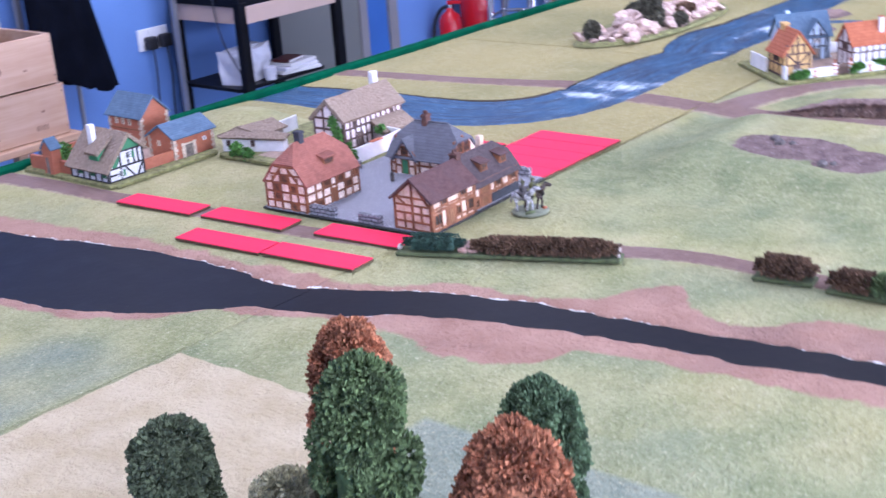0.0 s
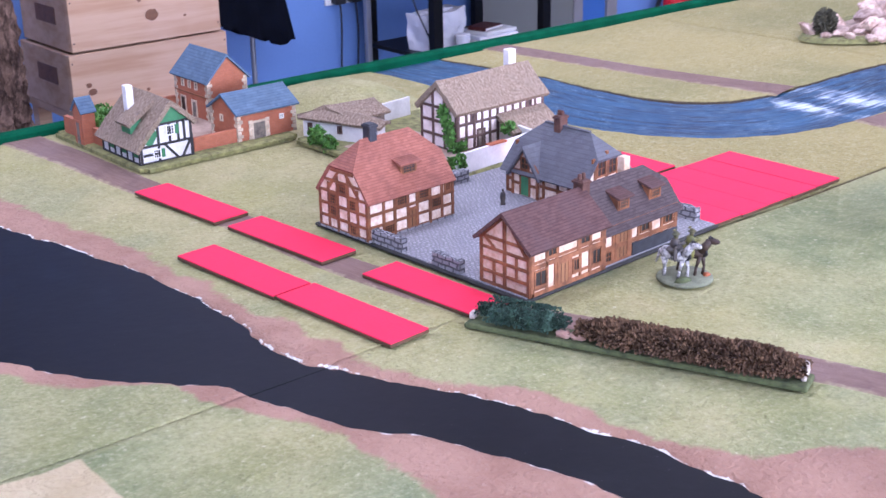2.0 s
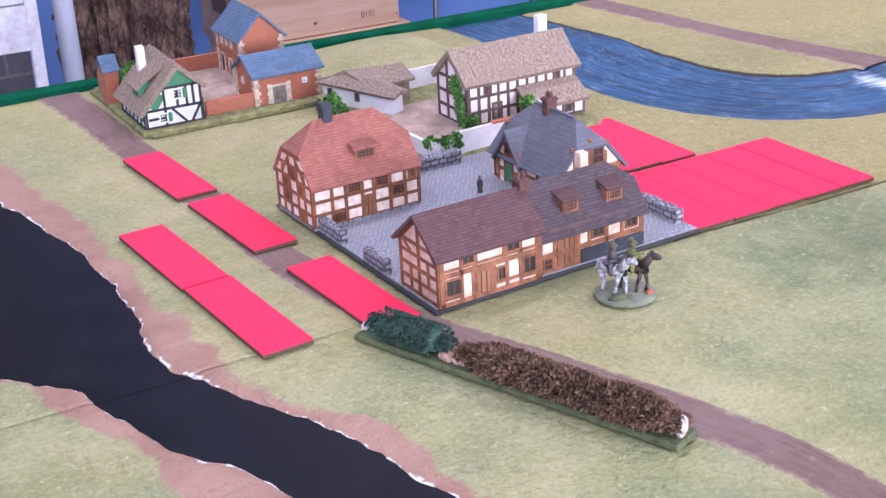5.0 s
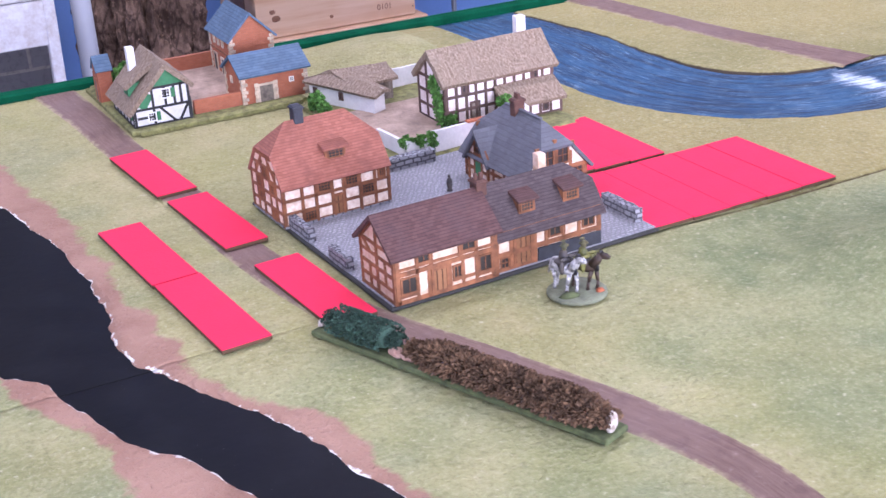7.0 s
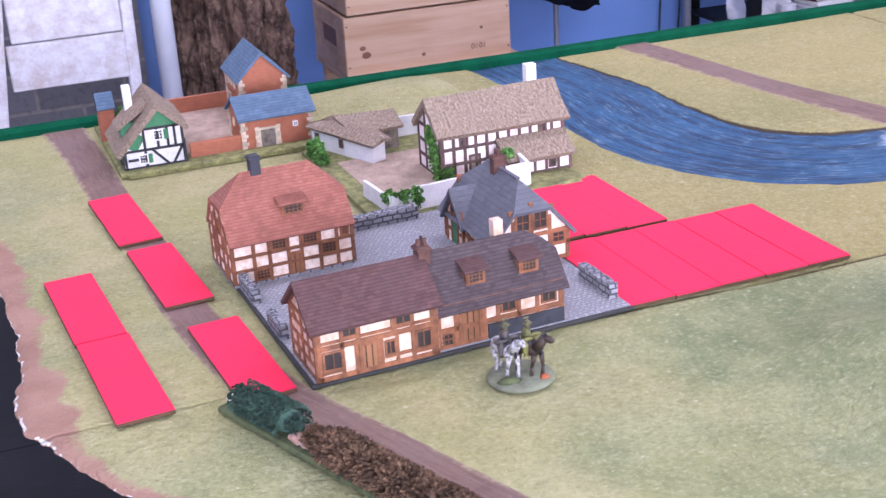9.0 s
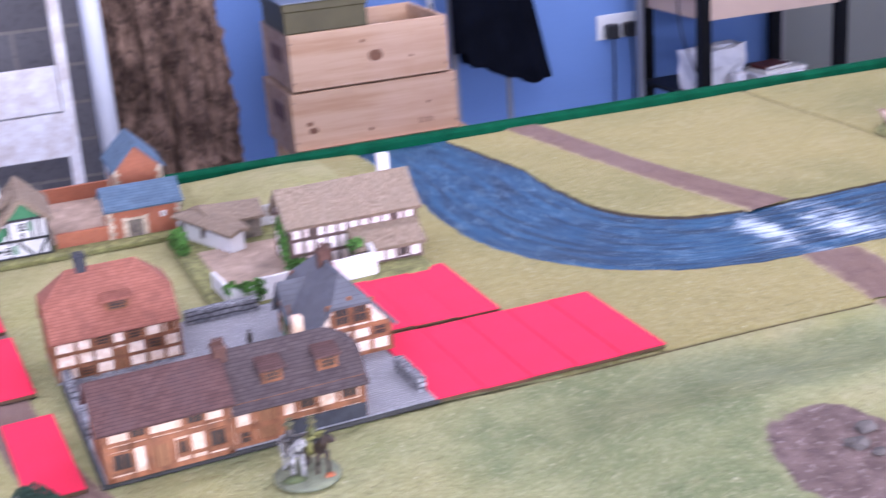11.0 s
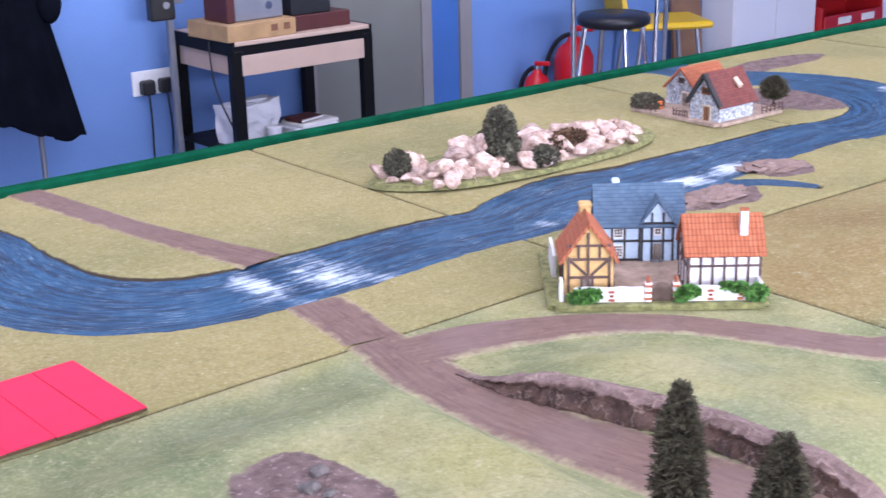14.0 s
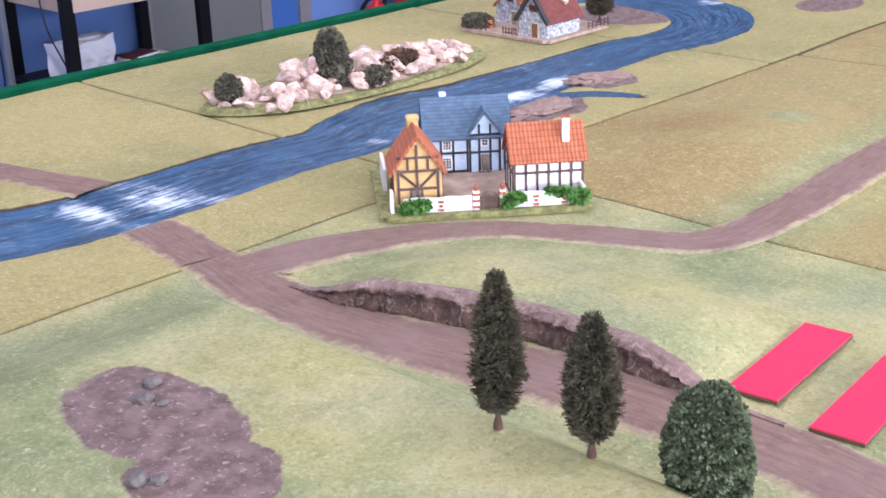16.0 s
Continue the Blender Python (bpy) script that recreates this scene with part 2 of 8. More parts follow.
def black_water_material():
    m, nt, b, node, link = nodes_of("black_varnished_water")
    pos = node("ShaderNodeNewGeometry").outputs["Position"]
    n = noise_tex(nt, pos, 25, 5)
    c = mixer(nt, step(nt, n, 0.4, 0.75), (0.004, 0.0042, 0.006), (0.008, 0.0085, 0.011))
    dust = noise_tex(nt, pos, 420, 2)
    c = mixer(nt, maths(nt, "MULTIPLY", step(nt, dust, 0.72, 0.8), 0.35), c, (0.2, 0.2, 0.2))
    link(c, b.inputs["Base Color"])
    link(maths(nt, "MULTIPLY_ADD", n, 0.2, 0.34), b.inputs["Roughness"])
    b.inputs["Specular IOR Level"].default_value = 0.07
    bp = node("ShaderNodeBump", Strength=0.15, Distance=0.001)
    link(noise_tex(nt, pos, 90, 3), bp.inputs["Height"])
    link(bp.outputs[0], b.inputs["Normal"])


def tiled_material(name, c1, c2, joint, width, height, gap=0.06, rough=0.75, bump=0.6, offset=0.5, stain=None, warp=0.0, squash=1.0):
    """Courses laid by the UV map, whose unit is a decimetre."""
    m, nt, b, node, link = nodes_of(name)
    uv = node("ShaderNodeUVMap").outputs[0]
    pos = node("ShaderNodeTexCoord").outputs["Object"]
    br = node("ShaderNodeTexBrick", Scale=1.0, Mortar_Size=gap * height, Mortar_Smooth=0.3, Brick_Width=width, Row_Height=height, Bias=0.0)
    br.offset, br.squash = offset, squash
    vec = uv
    if warp:
        add = node("ShaderNodeVectorMath")
        nz = node("ShaderNodeTexNoise", Scale=9.0)
        link(uv, nz.inputs["Vector"])
        sc = node("ShaderNodeVectorMath")
        sc.operation = "SCALE"
        link(nz.outputs["Color"], sc.inputs[0])
        sc.inputs["Scale"].default_value = warp
        link(uv, add.inputs[0])
        link(sc.outputs[0], add.inputs[1])
        vec = add.outputs[0]
    link(vec, br.inputs["Vector"])
    br.inputs["Color1"].default_value, br.inputs["Color2"].default_value, br.inputs["Mortar"].default_value = (*c1, 1), (*c2, 1), (*joint, 1)
    n = noise_tex(nt, pos, 55, 5, 0.65)
    fine = noise_tex(nt, pos, 700, 3)
    c = mixer(nt, maths(nt, "MULTIPLY", step(nt, n, 0.45, 0.75), 0.55), br.outputs["Color"], stain or [v * 0.55 for v in c1])
    c = mixer(nt, maths(nt, "MULTIPLY", step(nt, fine, 0.5, 0.8), 0.25), c, [min(1, v * 1.7 + 0.03) for v in c1])
    link(c, b.inputs["Base Color"])
    b.inputs["Roughness"].default_value = rough
    b.inputs["Specular IOR Level"].default_value = 0.3
    h = maths(nt, "ADD", maths(nt, "MULTIPLY", br.outputs["Fac"], -1.6), fine)
    bp = node("ShaderNodeBump", Strength=bump, Distance=0.0007)
    link(h, bp.inputs["Height"])
    link(bp.outputs[0], b.inputs["Normal"])
    return m


def thatch_material():
    m, nt, b, node, link = nodes_of("thatch")
    uv, pos = node("ShaderNodeUVMap").outputs[0], node("ShaderNodeTexCoord").outputs["Object"]
    mp = node("ShaderNodeMapping", Scale=(42.0, 20.0, 1.0))
    link(uv, mp.inputs[0])
    straw, patch = noise_tex(nt, mp.outputs[0], 1.0, 5, 0.7), noise_tex(nt, pos, 60, 4)
    c = mixer(nt, step(nt, straw, 0.32, 0.7), (0.15, 0.108, 0.075), (0.38, 0.30, 0.225))
    c = mixer(nt, maths(nt, "MULTIPLY", step(nt, patch, 0.42, 0.68), 0.5), c, (0.25, 0.20, 0.15))
    link(c, b.inputs["Base Color"])
    b.inputs["Roughness"].default_value, b.inputs["Specular IOR Level"].default_value = 0.95, 0.1
    bp = node("ShaderNodeBump", Strength=1.0, Distance=0.002)
    link(maths(nt, "ADD", straw, patch), bp.inputs["Height"])
    link(bp.outputs[0], b.inputs["Normal"])


def coursed_material(name, c1, c2, dark, width, height, line=0.5, ribs=0.0, stain=None, patchy=0.5):
    """A roof in overlapping courses by the UV map: each course steps out over the next, tiles vary a little, joints hardly show."""
    m, nt, b, node, link = nodes_of(name)
    uv, pos = node("ShaderNodeUVMap").outputs[0], node("ShaderNodeTexCoord").outputs["Object"]
    wav = node("ShaderNodeVectorMath")
    nz = node("ShaderNodeTexNoise", Scale=7.0)
    link(uv, nz.inputs["Vector"])
    sc = node("ShaderNodeVectorMath")
    sc.operation = "SCALE"
    sc.inputs["Scale"].default_value = height * 0.35
    link(nz.outputs["Color"], sc.inputs[0])
    link(uv, wav.inputs[0])
    link(sc.outputs[0], wav.inputs[1])
    sep = node("ShaderNodeSeparateXYZ")
    link(wav.outputs[0], sep.inputs[0])
    saw = maths(nt, "FRACT", maths(nt, "DIVIDE", sep.outputs["Y"], height))
    br = node("ShaderNodeTexBrick", Scale=1.0, Mortar_Size=0.0, Brick_Width=width, Row_Height=height)
    link(wav.outputs[0], br.inputs["Vector"])
    br.inputs["Color1"].default_value, br.inputs["Color2"].default_value = (*c1, 1), (*c2, 1)
    lip = maths(nt, "SUBTRACT", 1.0, step(nt, saw, 0.0, 0.28))
    n, fine = noise_tex(nt, pos, 50, 5, 0.65), noise_tex(nt, pos, 650, 3)
    c = mixer(nt, maths(nt, "MULTIPLY", step(nt, n, 0.42, 0.72), patchy), br.outputs["Color"], stain or dark)
    c = mixer(nt, maths(nt, "MULTIPLY", lip, line), c, dark)
    c = mixer(nt, maths(nt, "MULTIPLY", step(nt, fine, 0.55, 0.8), 0.3), c, [min(1, v * 1.5 + 0.04) for v in c2])
    h = maths(nt, "ADD", maths(nt, "MULTIPLY", saw, -1.0), maths(nt, "MULTIPLY", fine, 0.5))
    if ribs:
        wave = maths(nt, "SINE", maths(nt, "MULTIPLY", sep.outputs["X"], 2 * math.pi / width))
        h = maths(nt, "ADD", h, maths(nt, "MULTIPLY", wave, ribs))
        c = mixer(nt, maths(nt, "MULTIPLY", maths(nt, "SUBTRACT", 1.0, step(nt, wave, -1.0, 0.0)), 0.3), c, dark)
    link(c, b.inputs["Base Color"])
    b.inputs["Roughness"].default_value, b.inputs["Specular IOR Level"].default_value = 0.75, 0.3
    bp = node("ShaderNodeBump", Strength=0.8, Distance=0.0009)
    link(h, bp.inputs["Height"])
    link(bp.outputs[0], b.inputs["Normal"])


def mottled_stone():
    m, nt, b, node, link = nodes_of("rubble_wall")
    pos = node("ShaderNodeTexCoord").outputs["Object"]
    vor = node("ShaderNodeTexVoronoi", Scale=150.0)
    link(pos, vor.inputs["Vector"])
    n = noise_tex(nt, pos, 190, 5, 0.7)
    c = mixer(nt, step(nt, n, 0.4, 0.62), (0.17, 0.18, 0.20), (0.66, 0.69, 0.73))
    c = mixer(nt, maths(nt, "MULTIPLY", step(nt, vor.outputs["Distance"], 0.35, 0.6), 0.4), c, (0.30, 0.31, 0.33))
    link(c, b.inputs["Base Color"])
    b.inputs["Roughness"].default_value = 0.9
    bp = node("ShaderNodeBump", Strength=1.0, Distance=0.0015)
    link(n, bp.inputs["Height"])
    link(bp.outputs[0], b.inputs["Normal"])


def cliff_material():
    """Broken rock by the UV map: v runs from the foot (0) over the darker face to the paler ledge (1)."""
    m, nt, b, node, link = nodes_of("cliff_rock")
    pos = node("ShaderNodeTexCoord").outputs["Object"]
    sep = node("ShaderNodeSeparateXYZ")
    link(node("ShaderNodeUVMap").outputs[0], sep.inputs[0])
    n, fine, crack = noise_tex(nt, pos, 45, 6, 0.7), noise_tex(nt, pos, 380, 4, 0.7), noise_tex(nt, pos, 38, 3, 0.5)
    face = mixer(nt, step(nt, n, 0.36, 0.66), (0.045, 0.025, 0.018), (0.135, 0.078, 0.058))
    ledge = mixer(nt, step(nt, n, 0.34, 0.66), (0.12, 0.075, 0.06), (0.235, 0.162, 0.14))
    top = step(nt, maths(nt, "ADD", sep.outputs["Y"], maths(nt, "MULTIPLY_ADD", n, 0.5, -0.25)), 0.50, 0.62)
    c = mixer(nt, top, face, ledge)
    c = mixer(nt, maths(nt, "MULTIPLY", step(nt, fine, 0.55, 0.75), 0.45), c, (0.40, 0.32, 0.29))
    vein = maths(nt, "SUBTRACT", 1.0, step(nt, maths(nt, "ABSOLUTE", maths(nt, "SUBTRACT", crack, 0.5)), 0.002, 0.012))
    c = mixer(nt, maths(nt, "MULTIPLY", vein, 0.35), c, (0.44, 0.34, 0.27))
    link(c, b.inputs["Base Color"])
    b.inputs["Roughness"].default_value = 0.85
    bp = node("ShaderNodeBump", Strength=1.0, Distance=0.003)
    link(maths(nt, "ADD", n, maths(nt, "MULTIPLY", fine, 0.3)), bp.inputs["Height"])
    link(bp.outputs[0], b.inputs["Normal"])


thatch_material(), mottled_stone(), cliff_material()
ground_material(), road_material(), blue_water_material(), black_water_material()
material("red_felt", (0.74, 0.014, 0.062), 0.9, vary=0.06, scale=3, bump=0.25, fine=40)
material("mdf_edge", (0.09, 0.045, 0.02), 0.8)
material("green_felt", (0.004, 0.07, 0.033), 0.95, spec=0.03, vary=0.3, scale=3, fine=30)
material("table_wood", (0.2, 0.13, 0.07), 0.6)
material("white_plaster", (0.70, 0.69, 0.68), 0.85, vary=0.16, scale=5, fine=30)
material("cream_plaster", (0.78, 0.68, 0.585), 0.85, vary=0.3, scale=14, fine=30, tint=(0.60, 0.42, 0.29))
material("inn_plaster", (0.64, 0.49, 0.39), 0.85, vary=0.3, scale=12, fine=30, tint=(0.48, 0.31, 0.20))
material("pink_plaster", (0.84, 0.76, 0.74), 0.85, vary=0.2, scale=5, fine=25, tint=(0.62, 0.50, 0.46))
material("yellow_plaster", (0.60, 0.39, 0.15), 0.85, vary=0.3, scale=5, fine=25)
material("blue_plaster", (0.52, 0.66, 0.80), 0.85, vary=0.2, scale=5, fine=25)
material("brown_timber", (0.22, 0.085, 0.035), 0.75, vary=0.5, scale=8, fine=40, per_object=0.2)
material("dark_timber", (0.105, 0.062, 0.05), 0.75, vary=0.4, scale=8, fine=40, per_object=0.2)
material("black_timber", (0.028, 0.028, 0.03), 0.75, vary=0.3, scale=8, fine=40)
material("grey_wood", (0.24, 0.20, 0.16), 0.85, vary=0.5, scale=10, fine=40, per_object=0.25)
material("window_dark", (0.022, 0.016, 0.013), 0.45, vary=0.3)
material("green_paint", (0.045, 0.20, 0.085), 0.7, vary=0.3)
material("white_paint", (0.78, 0.78, 0.76), 0.7, vary=0.1)
material("stone_block", (0.55, 0.45, 0.33), 0.9, vary=0.35, scale=10, fine=30, per_object=0.15)
material("chimney_black", (0.03, 0.032, 0.04), 0.8, vary=0.4, scale=12)
material("chimney_brown", (0.10, 0.045, 0.032), 0.85, vary=0.4, scale=12)
material("straw_dirt", (0.38, 0.28, 0.21), 0.95, vary=0.35, scale=7, bump=0.8, fine=35)
material("model_grass", (0.21, 0.21, 0.075), 0.95, vary=0.55, scale=12, bump=0.9, fine=45)
material("ivy", (0.11, 0.27, 0.05), 0.85, vary=0.6, scale=14, fine=50, island=0.4)
material("base_edge", (0.03, 0.03, 0.028), 0.8)
material("wall_blue", (0.145, 0.262, 0.555), 0.7, vary=0.07, scale=0.3, bump=0.1, fine=10)
material("floor_grey", (0.18, 0.18, 0.19), 0.5)
material("ceiling_white", (0.8, 0.8, 0.78), 0.9)

# ---------------------------------------------------------------- helpers
def lay_uv(bm):
    """UVs in decimetres: u along the level line of each face, v up its slope."""
    layer = bm.loops.layers.uv.verify()
    bm.normal_update()
    for f in bm.faces:
        n = f.normal
        side = Vector((0, 0, 1)).cross(n)
        side = side.normalized() if side.length > 0.05 else Vector((1, 0, 0))
        up = n.cross(side)
        for loop in f.loops:
            loop[layer].uv = (loop.vert.co.dot(side), loop.vert.co.dot(up))


def part(name, bm, mat, parent=None, label="", uv=True, smooth=False, kind="", at=None):
    """Links a bmesh as ONE mesh object under a thing or a part, or on its own."""
    if uv:
        lay_uv(bm)
    bmesh.ops.transform(bm, matrix=Matrix.Scale(U, 4), verts=bm.verts)
    me = bpy.data.meshes.new(name)
    bm.to_mesh(me)
    bm.free()
    me.materials.append(M[mat])
    if smooth:
        me.polygons.foreach_set("use_smooth", [True] * len(me.polygons))
    ob = new(name, me)
    ob.parent = parent
    if at:
        ob.location = [v * U for v in at]
    return tagged(ob, label, kind=kind)


def thing(name, x, y, z=0.0, turn=0.0, label="", category="", group="", kind=""):
    ob = new(name)
    ob.empty_display_size = 0.02
    ob.matrix_basis = pose(x * U, y * U, z * U, 0, 0, turn)
    return tagged(ob, label, category, group, kind)


def box(x0, x1, y0, y1, z0, z1, bevel=0.0, bm=None):
    bm = bm or bmesh.new()
    made = bmesh.ops.create_cube(bm, size=1)["verts"]
    bmesh.ops.transform(bm, matrix=Matrix.LocRotScale(((x0 + x1) / 2, (y0 + y1) / 2, (z0 + z1) / 2), None, (x1 - x0, y1 - y0, z1 - z0)), verts=made)
    if bevel:
        edges = {e for v in made for e in v.link_edges}
        bmesh.ops.bevel(bm, geom=list(edges), offset=bevel, segments=1, affect="EDGES")
    return bm


def rod(a, b, r0, r1=None, sides=10, bm=None, caps=True):
    """A round bar from a to b."""
    bm = bm or bmesh.new()
    a, b = Vector(a), Vector(b)
    r1 = r0 if r1 is None else r1
    m = Matrix.Translation((a + b) / 2) @ (b - a).to_track_quat("Z", "Y").to_matrix().to_4x4()
    bmesh.ops.create_cone(bm, cap_ends=caps, segments=sides, radius1=r0, radius2=r1, depth=(b - a).length, matrix=m)
    return bm


def slab(polys, thick, bm=None):
    """Sheets given by their corners, all one roof, thickened downwards."""
    bm = bm or bmesh.new()
    vs = {}
    for p in polys:
        f = []
        for c in p:
            k = tuple(round(v, 4) for v in c)
            if k not in vs:
                vs[k] = bm.verts.new(c)
            f.append(vs[k])
        bm.faces.new(f)
    bmesh.ops.recalc_face_normals(bm, faces=bm.faces)
    if sum(f.normal.z * f.calc_area() for f in bm.faces) < 0:
        bmesh.ops.reverse_faces(bm, faces=bm.faces)
    bmesh.ops.solidify(bm, geom=list(bm.faces), thickness=thick)
    return bm


def lathe(profile, sides=16, bm=None, at=(0, 0, 0)):
    bm = bm or bmesh.new()
    rings = []
    for r, z in profile:
        rings.append([bm.verts.new((at[0] + r * math.cos(2 * math.pi * k / sides), at[1] + r * math.sin(2 * math.pi * k / sides), at[2] + z)) for k in range(sides)])
    for a, b in zip(rings, rings[1:]):
        for k in range(sides):
            bm.faces.new((a[k], a[(k + 1) % sides], b[(k + 1) % sides], b[k]))
    bm.faces.new(rings[0][::-1])
    bm.faces.new(rings[-1])
    return bm


def blob(r, at=(0, 0, 0), squash=(1, 1, 1), rough=0.25, detail=2, seed=0, bm=None, freq=2.0):
    """A lump with an uneven surface."""
    bm = bm or bmesh.new()
    made = bmesh.ops.create_icosphere(bm, subdivisions=detail, radius=1)["verts"]
    for v in made:
        d = 1 + rough * noise.noise(v.co * freq + Vector((seed * 3.7, seed * 1.3, seed)))
        v.co = Vector((v.co.x * squash[0] * r * d + at[0], v.co.y * squash[1] * r * d + at[1], v.co.z * squash[2] * r * d + at[2]))
    return bm


def tufts(points, size, bm=None, rng=None, tall=1.0):
    """Small leaf clumps: two crossed, bent blades at each point (place, outward way)."""
    bm = bm or bmesh.new()
    rng = rng or random.Random(1)
    for p, n in points:
        n = Vector(n).normalized()
        t = n.orthogonal().normalized()
        t = Matrix.Rotation(rng.random() * 6.28, 3, n) @ t
        s = size * rng.uniform(0.6, 1.3)
        for k in range(2):
            w = Matrix.Rotation(math.pi * 0.5 * k + rng.uniform(-0.4, 0.4), 3, n) @ t
            lean = (n + w.cross(n) * rng.uniform(-0.7, 0.7)).normalized()
            a, b = Vector(p) - w * s * 0.5, Vector(p) + w * s * 0.5
            c = Vector(p) + lean * s * tall + w * s * 0.22
            d = Vector(p) + lean * s * tall - w * s * 0.22
            bm.faces.new([bm.verts.new(q) for q in (a, b, c, d)])
    return bm


def smooth01(v, lo, hi):
    v = np.clip((np.asarray(v, float) - lo) / (hi - lo), 0, 1)
    return v * v * (3 - 2 * v)


def curve_points(rows, per=10):
    """Catmull-Rom through rows of numbers."""
    r = np.array(rows, float)
    r = np.vstack([2 * r[0] - r[1], r, 2 * r[-1] - r[-2]])
    out = []
    for a, b, c, d in zip(r, r[1:], r[2:], r[3:]):
        for t in np.arange(per) / per:
            out.append(0.5 * (2 * b + (c - a) * t + (2 * a - 5 * b + 4 * c - d) * t * t + (3 * b - a - 3 * c + d) * t**3))
    out.append(r[-2])
    return np.array(out)


def from_line(x, y, line):
    """How far inside a band points lie: 1 on its middle line, 0 on its edge, below 0 outside (in half widths), and the distance past the edge."""
    best, gap = np.full(x.shape, -9.0), np.full(x.shape, 99.0)
    for (ax, ay, aw), (bx, by, bw) in zip(line, line[1:]):
        dx, dy = bx - ax, by - ay
        t = np.clip(((x - ax) * dx + (y - ay) * dy) / (dx * dx + dy * dy + 1e-9), 0, 1)
        d, w = np.hypot(x - ax - t * dx, y - ay - t * dy), aw + t * (bw - aw)
        best, gap = np.maximum(best, 1 - d / w), np.minimum(gap, d - w)
    return best, gap


# ---------------------------------------------------------------- the lie of the boards: middle lines with half widths
BLUE = curve_points([(0.2, 8.3, 0.62), (0.35, 7.0, 0.66), (0.45, 5.9, 0.74), (0.4, 4.8, 0.79), (0.5, 3.8, 0.80), (0.85, 2.95, 0.80), (1.5, 2.4, 0.80),
                     (2.4, 2.18, 0.74), (3.5, 2.18, 0.74), (4.5, 2.22, 0.72), (5.4, 2.2, 0.70), (6.2, 2.12, 0.68), (7.0, 2.3, 0.80), (8.0, 2.38, 0.92), (8.8, 2.3, 0.80),
                     (9.8, 2.3, 0.76), (10.8, 2.35, 0.68), (11.8, 2.35, 0.64), (12.9, 2.35, 0.62), (14.0, 2.15, 0.62), (15.1, 2.35, 0.68), (16.0, 3.1, 0.78),
                     (16.45, 4.3, 0.86), (16.3, 5.4, 0.78), (15.8, 6.5, 0.62), (15.5, 8.2, 0.6)], 6)
BACKWATER = curve_points([(8.2, 1.9, 0.3), (9.2, 1.62, 0.2), (9.9, 1.25, 0.16), (10.2, 0.9, 0.16), (10.4, 0.45, 0.10)], 5)
BLACK = curve_points([(-8.72, 6.5, 1.26), (-8.32, 5.0, 0.98), (-8.01, 3.6, 0.96), (-7.78, 2.2, 0.92), (-7.53, 1.3, 0.70), (-7.35, 0.8, 0.48), (-7.26, 0.5, 0.38), (-7.12, 0.0, 0.31), (-6.96, -0.45, 0.345), (-6.80, -0.85, 0.355),
                      (-6.59, -1.25, 0.345), (-6.45, -1.6, 0.345), (-6.33, -2.0, 0.335), (-6.18, -2.6, 0.315), (-6.09, -3.1, 0.275), (-6.01, -3.8, 0.235), (-5.92, -4.65, 0.235), (-5.81, -5.45, 0.25), (-5.73, -6.0, 0.235), (-5.55, -7.6, 0.24)], 7)
ROAD_WEST = curve_points([(-5.86, 8.1, 0.28), (-5.72, 6.5, 0.24), (-5.64, 5.0, 0.22), (-5.5, 3.2, 0.21), (-5.42, 1.7, 0.21), (-5.12, 0.0, 0.25), (-4.56, -1.35, 0.25), (-4.09, -2.45, 0.22),
                          (-3.85, -3.4, 0.20), (-3.86, -4.4, 0.19), (-3.86, -5.6, 0.22), (-3.8, -7.5, 0.22)], 7)
ROAD_NORTH = curve_points([(2.1, 8.0, 0.26), (2.28, 6.5, 0.25), (2.5, 5.2, 0.25), (2.75, 4.0, 0.29), (3.0, 2.9, 0.33)], 7)
ROAD_FORD = curve_points([(2.66, 1.345, 0.36), (2.62, 0.9, 0.35), (2.54, 0.4, 0.33), (2.48, 0.012, 0.32)], 7)
ROAD_FORK = curve_points([(2.48, -0.012, 0.32), (2.46, -0.5, 0.36), (2.42, -0.9, 0.38)], 7)
ROAD_SUNK = curve_points([(2.42, -0.4, 0.36), (2.33, -1.2, 0.38), (2.36, -2.2, 0.42), (2.50, -3.2, 0.44), (2.66, -4.2, 0.45), (2.82, -5.3, 0.42), (2.86, -6.2, 0.40), (2.7, -7.4, 0.38)], 7)
ROAD_EAST = curve_points([(2.5, -0.45, 0.36), (3.3, -0.64, 0.37), (4.2, -1.06, 0.31), (4.95, -1.68, 0.26), (5.5, -2.55, 0.26), (6.05, -3.5, 0.29), (7.2, -3.70, 0.29), (8.9, -3.62, 0.30), (11.0, -3.45, 0.27), (13.9, -3.0, 0.25)], 7)


# outer edges of the sand along the black river: y, x
BANK_EAST = ((-7.6, -5.45, -4.92, -4.48, -4.15, -3.7, -3.3, -3.1, -2.5, -2.2, -1.69, -1.45, -1.06, -0.6, -0.17, 0.5, 1.2, 3.1, 4.46, 5.6, 7.0),
             (-4.7, -4.81, -5.22, -5.39, -5.17, -4.7, -4.95, -5.45, -5.79, -5.76, -5.84, -5.86, -6.06, -6.42, -6.5, -6.48, -6.6, -6.62, -6.8, -6.94, -7.2))
BANK_WEST = ((-7.6, -5.9, -5.14, -4.33, -3.68, -3.44, -3.06, -2.44, -1.84, -0.56, -0.11, 0.64, 0.95, 1.87, 3.0, 5.0, 7.0),
             (-6.3, -6.43, -6.48, -6.59, -6.7, -7.2, -7.47, -7.58, -7.3, -7.47, -7.73, -7.95, -8.42, -8.96, -9.1, -9.55, -10.0))


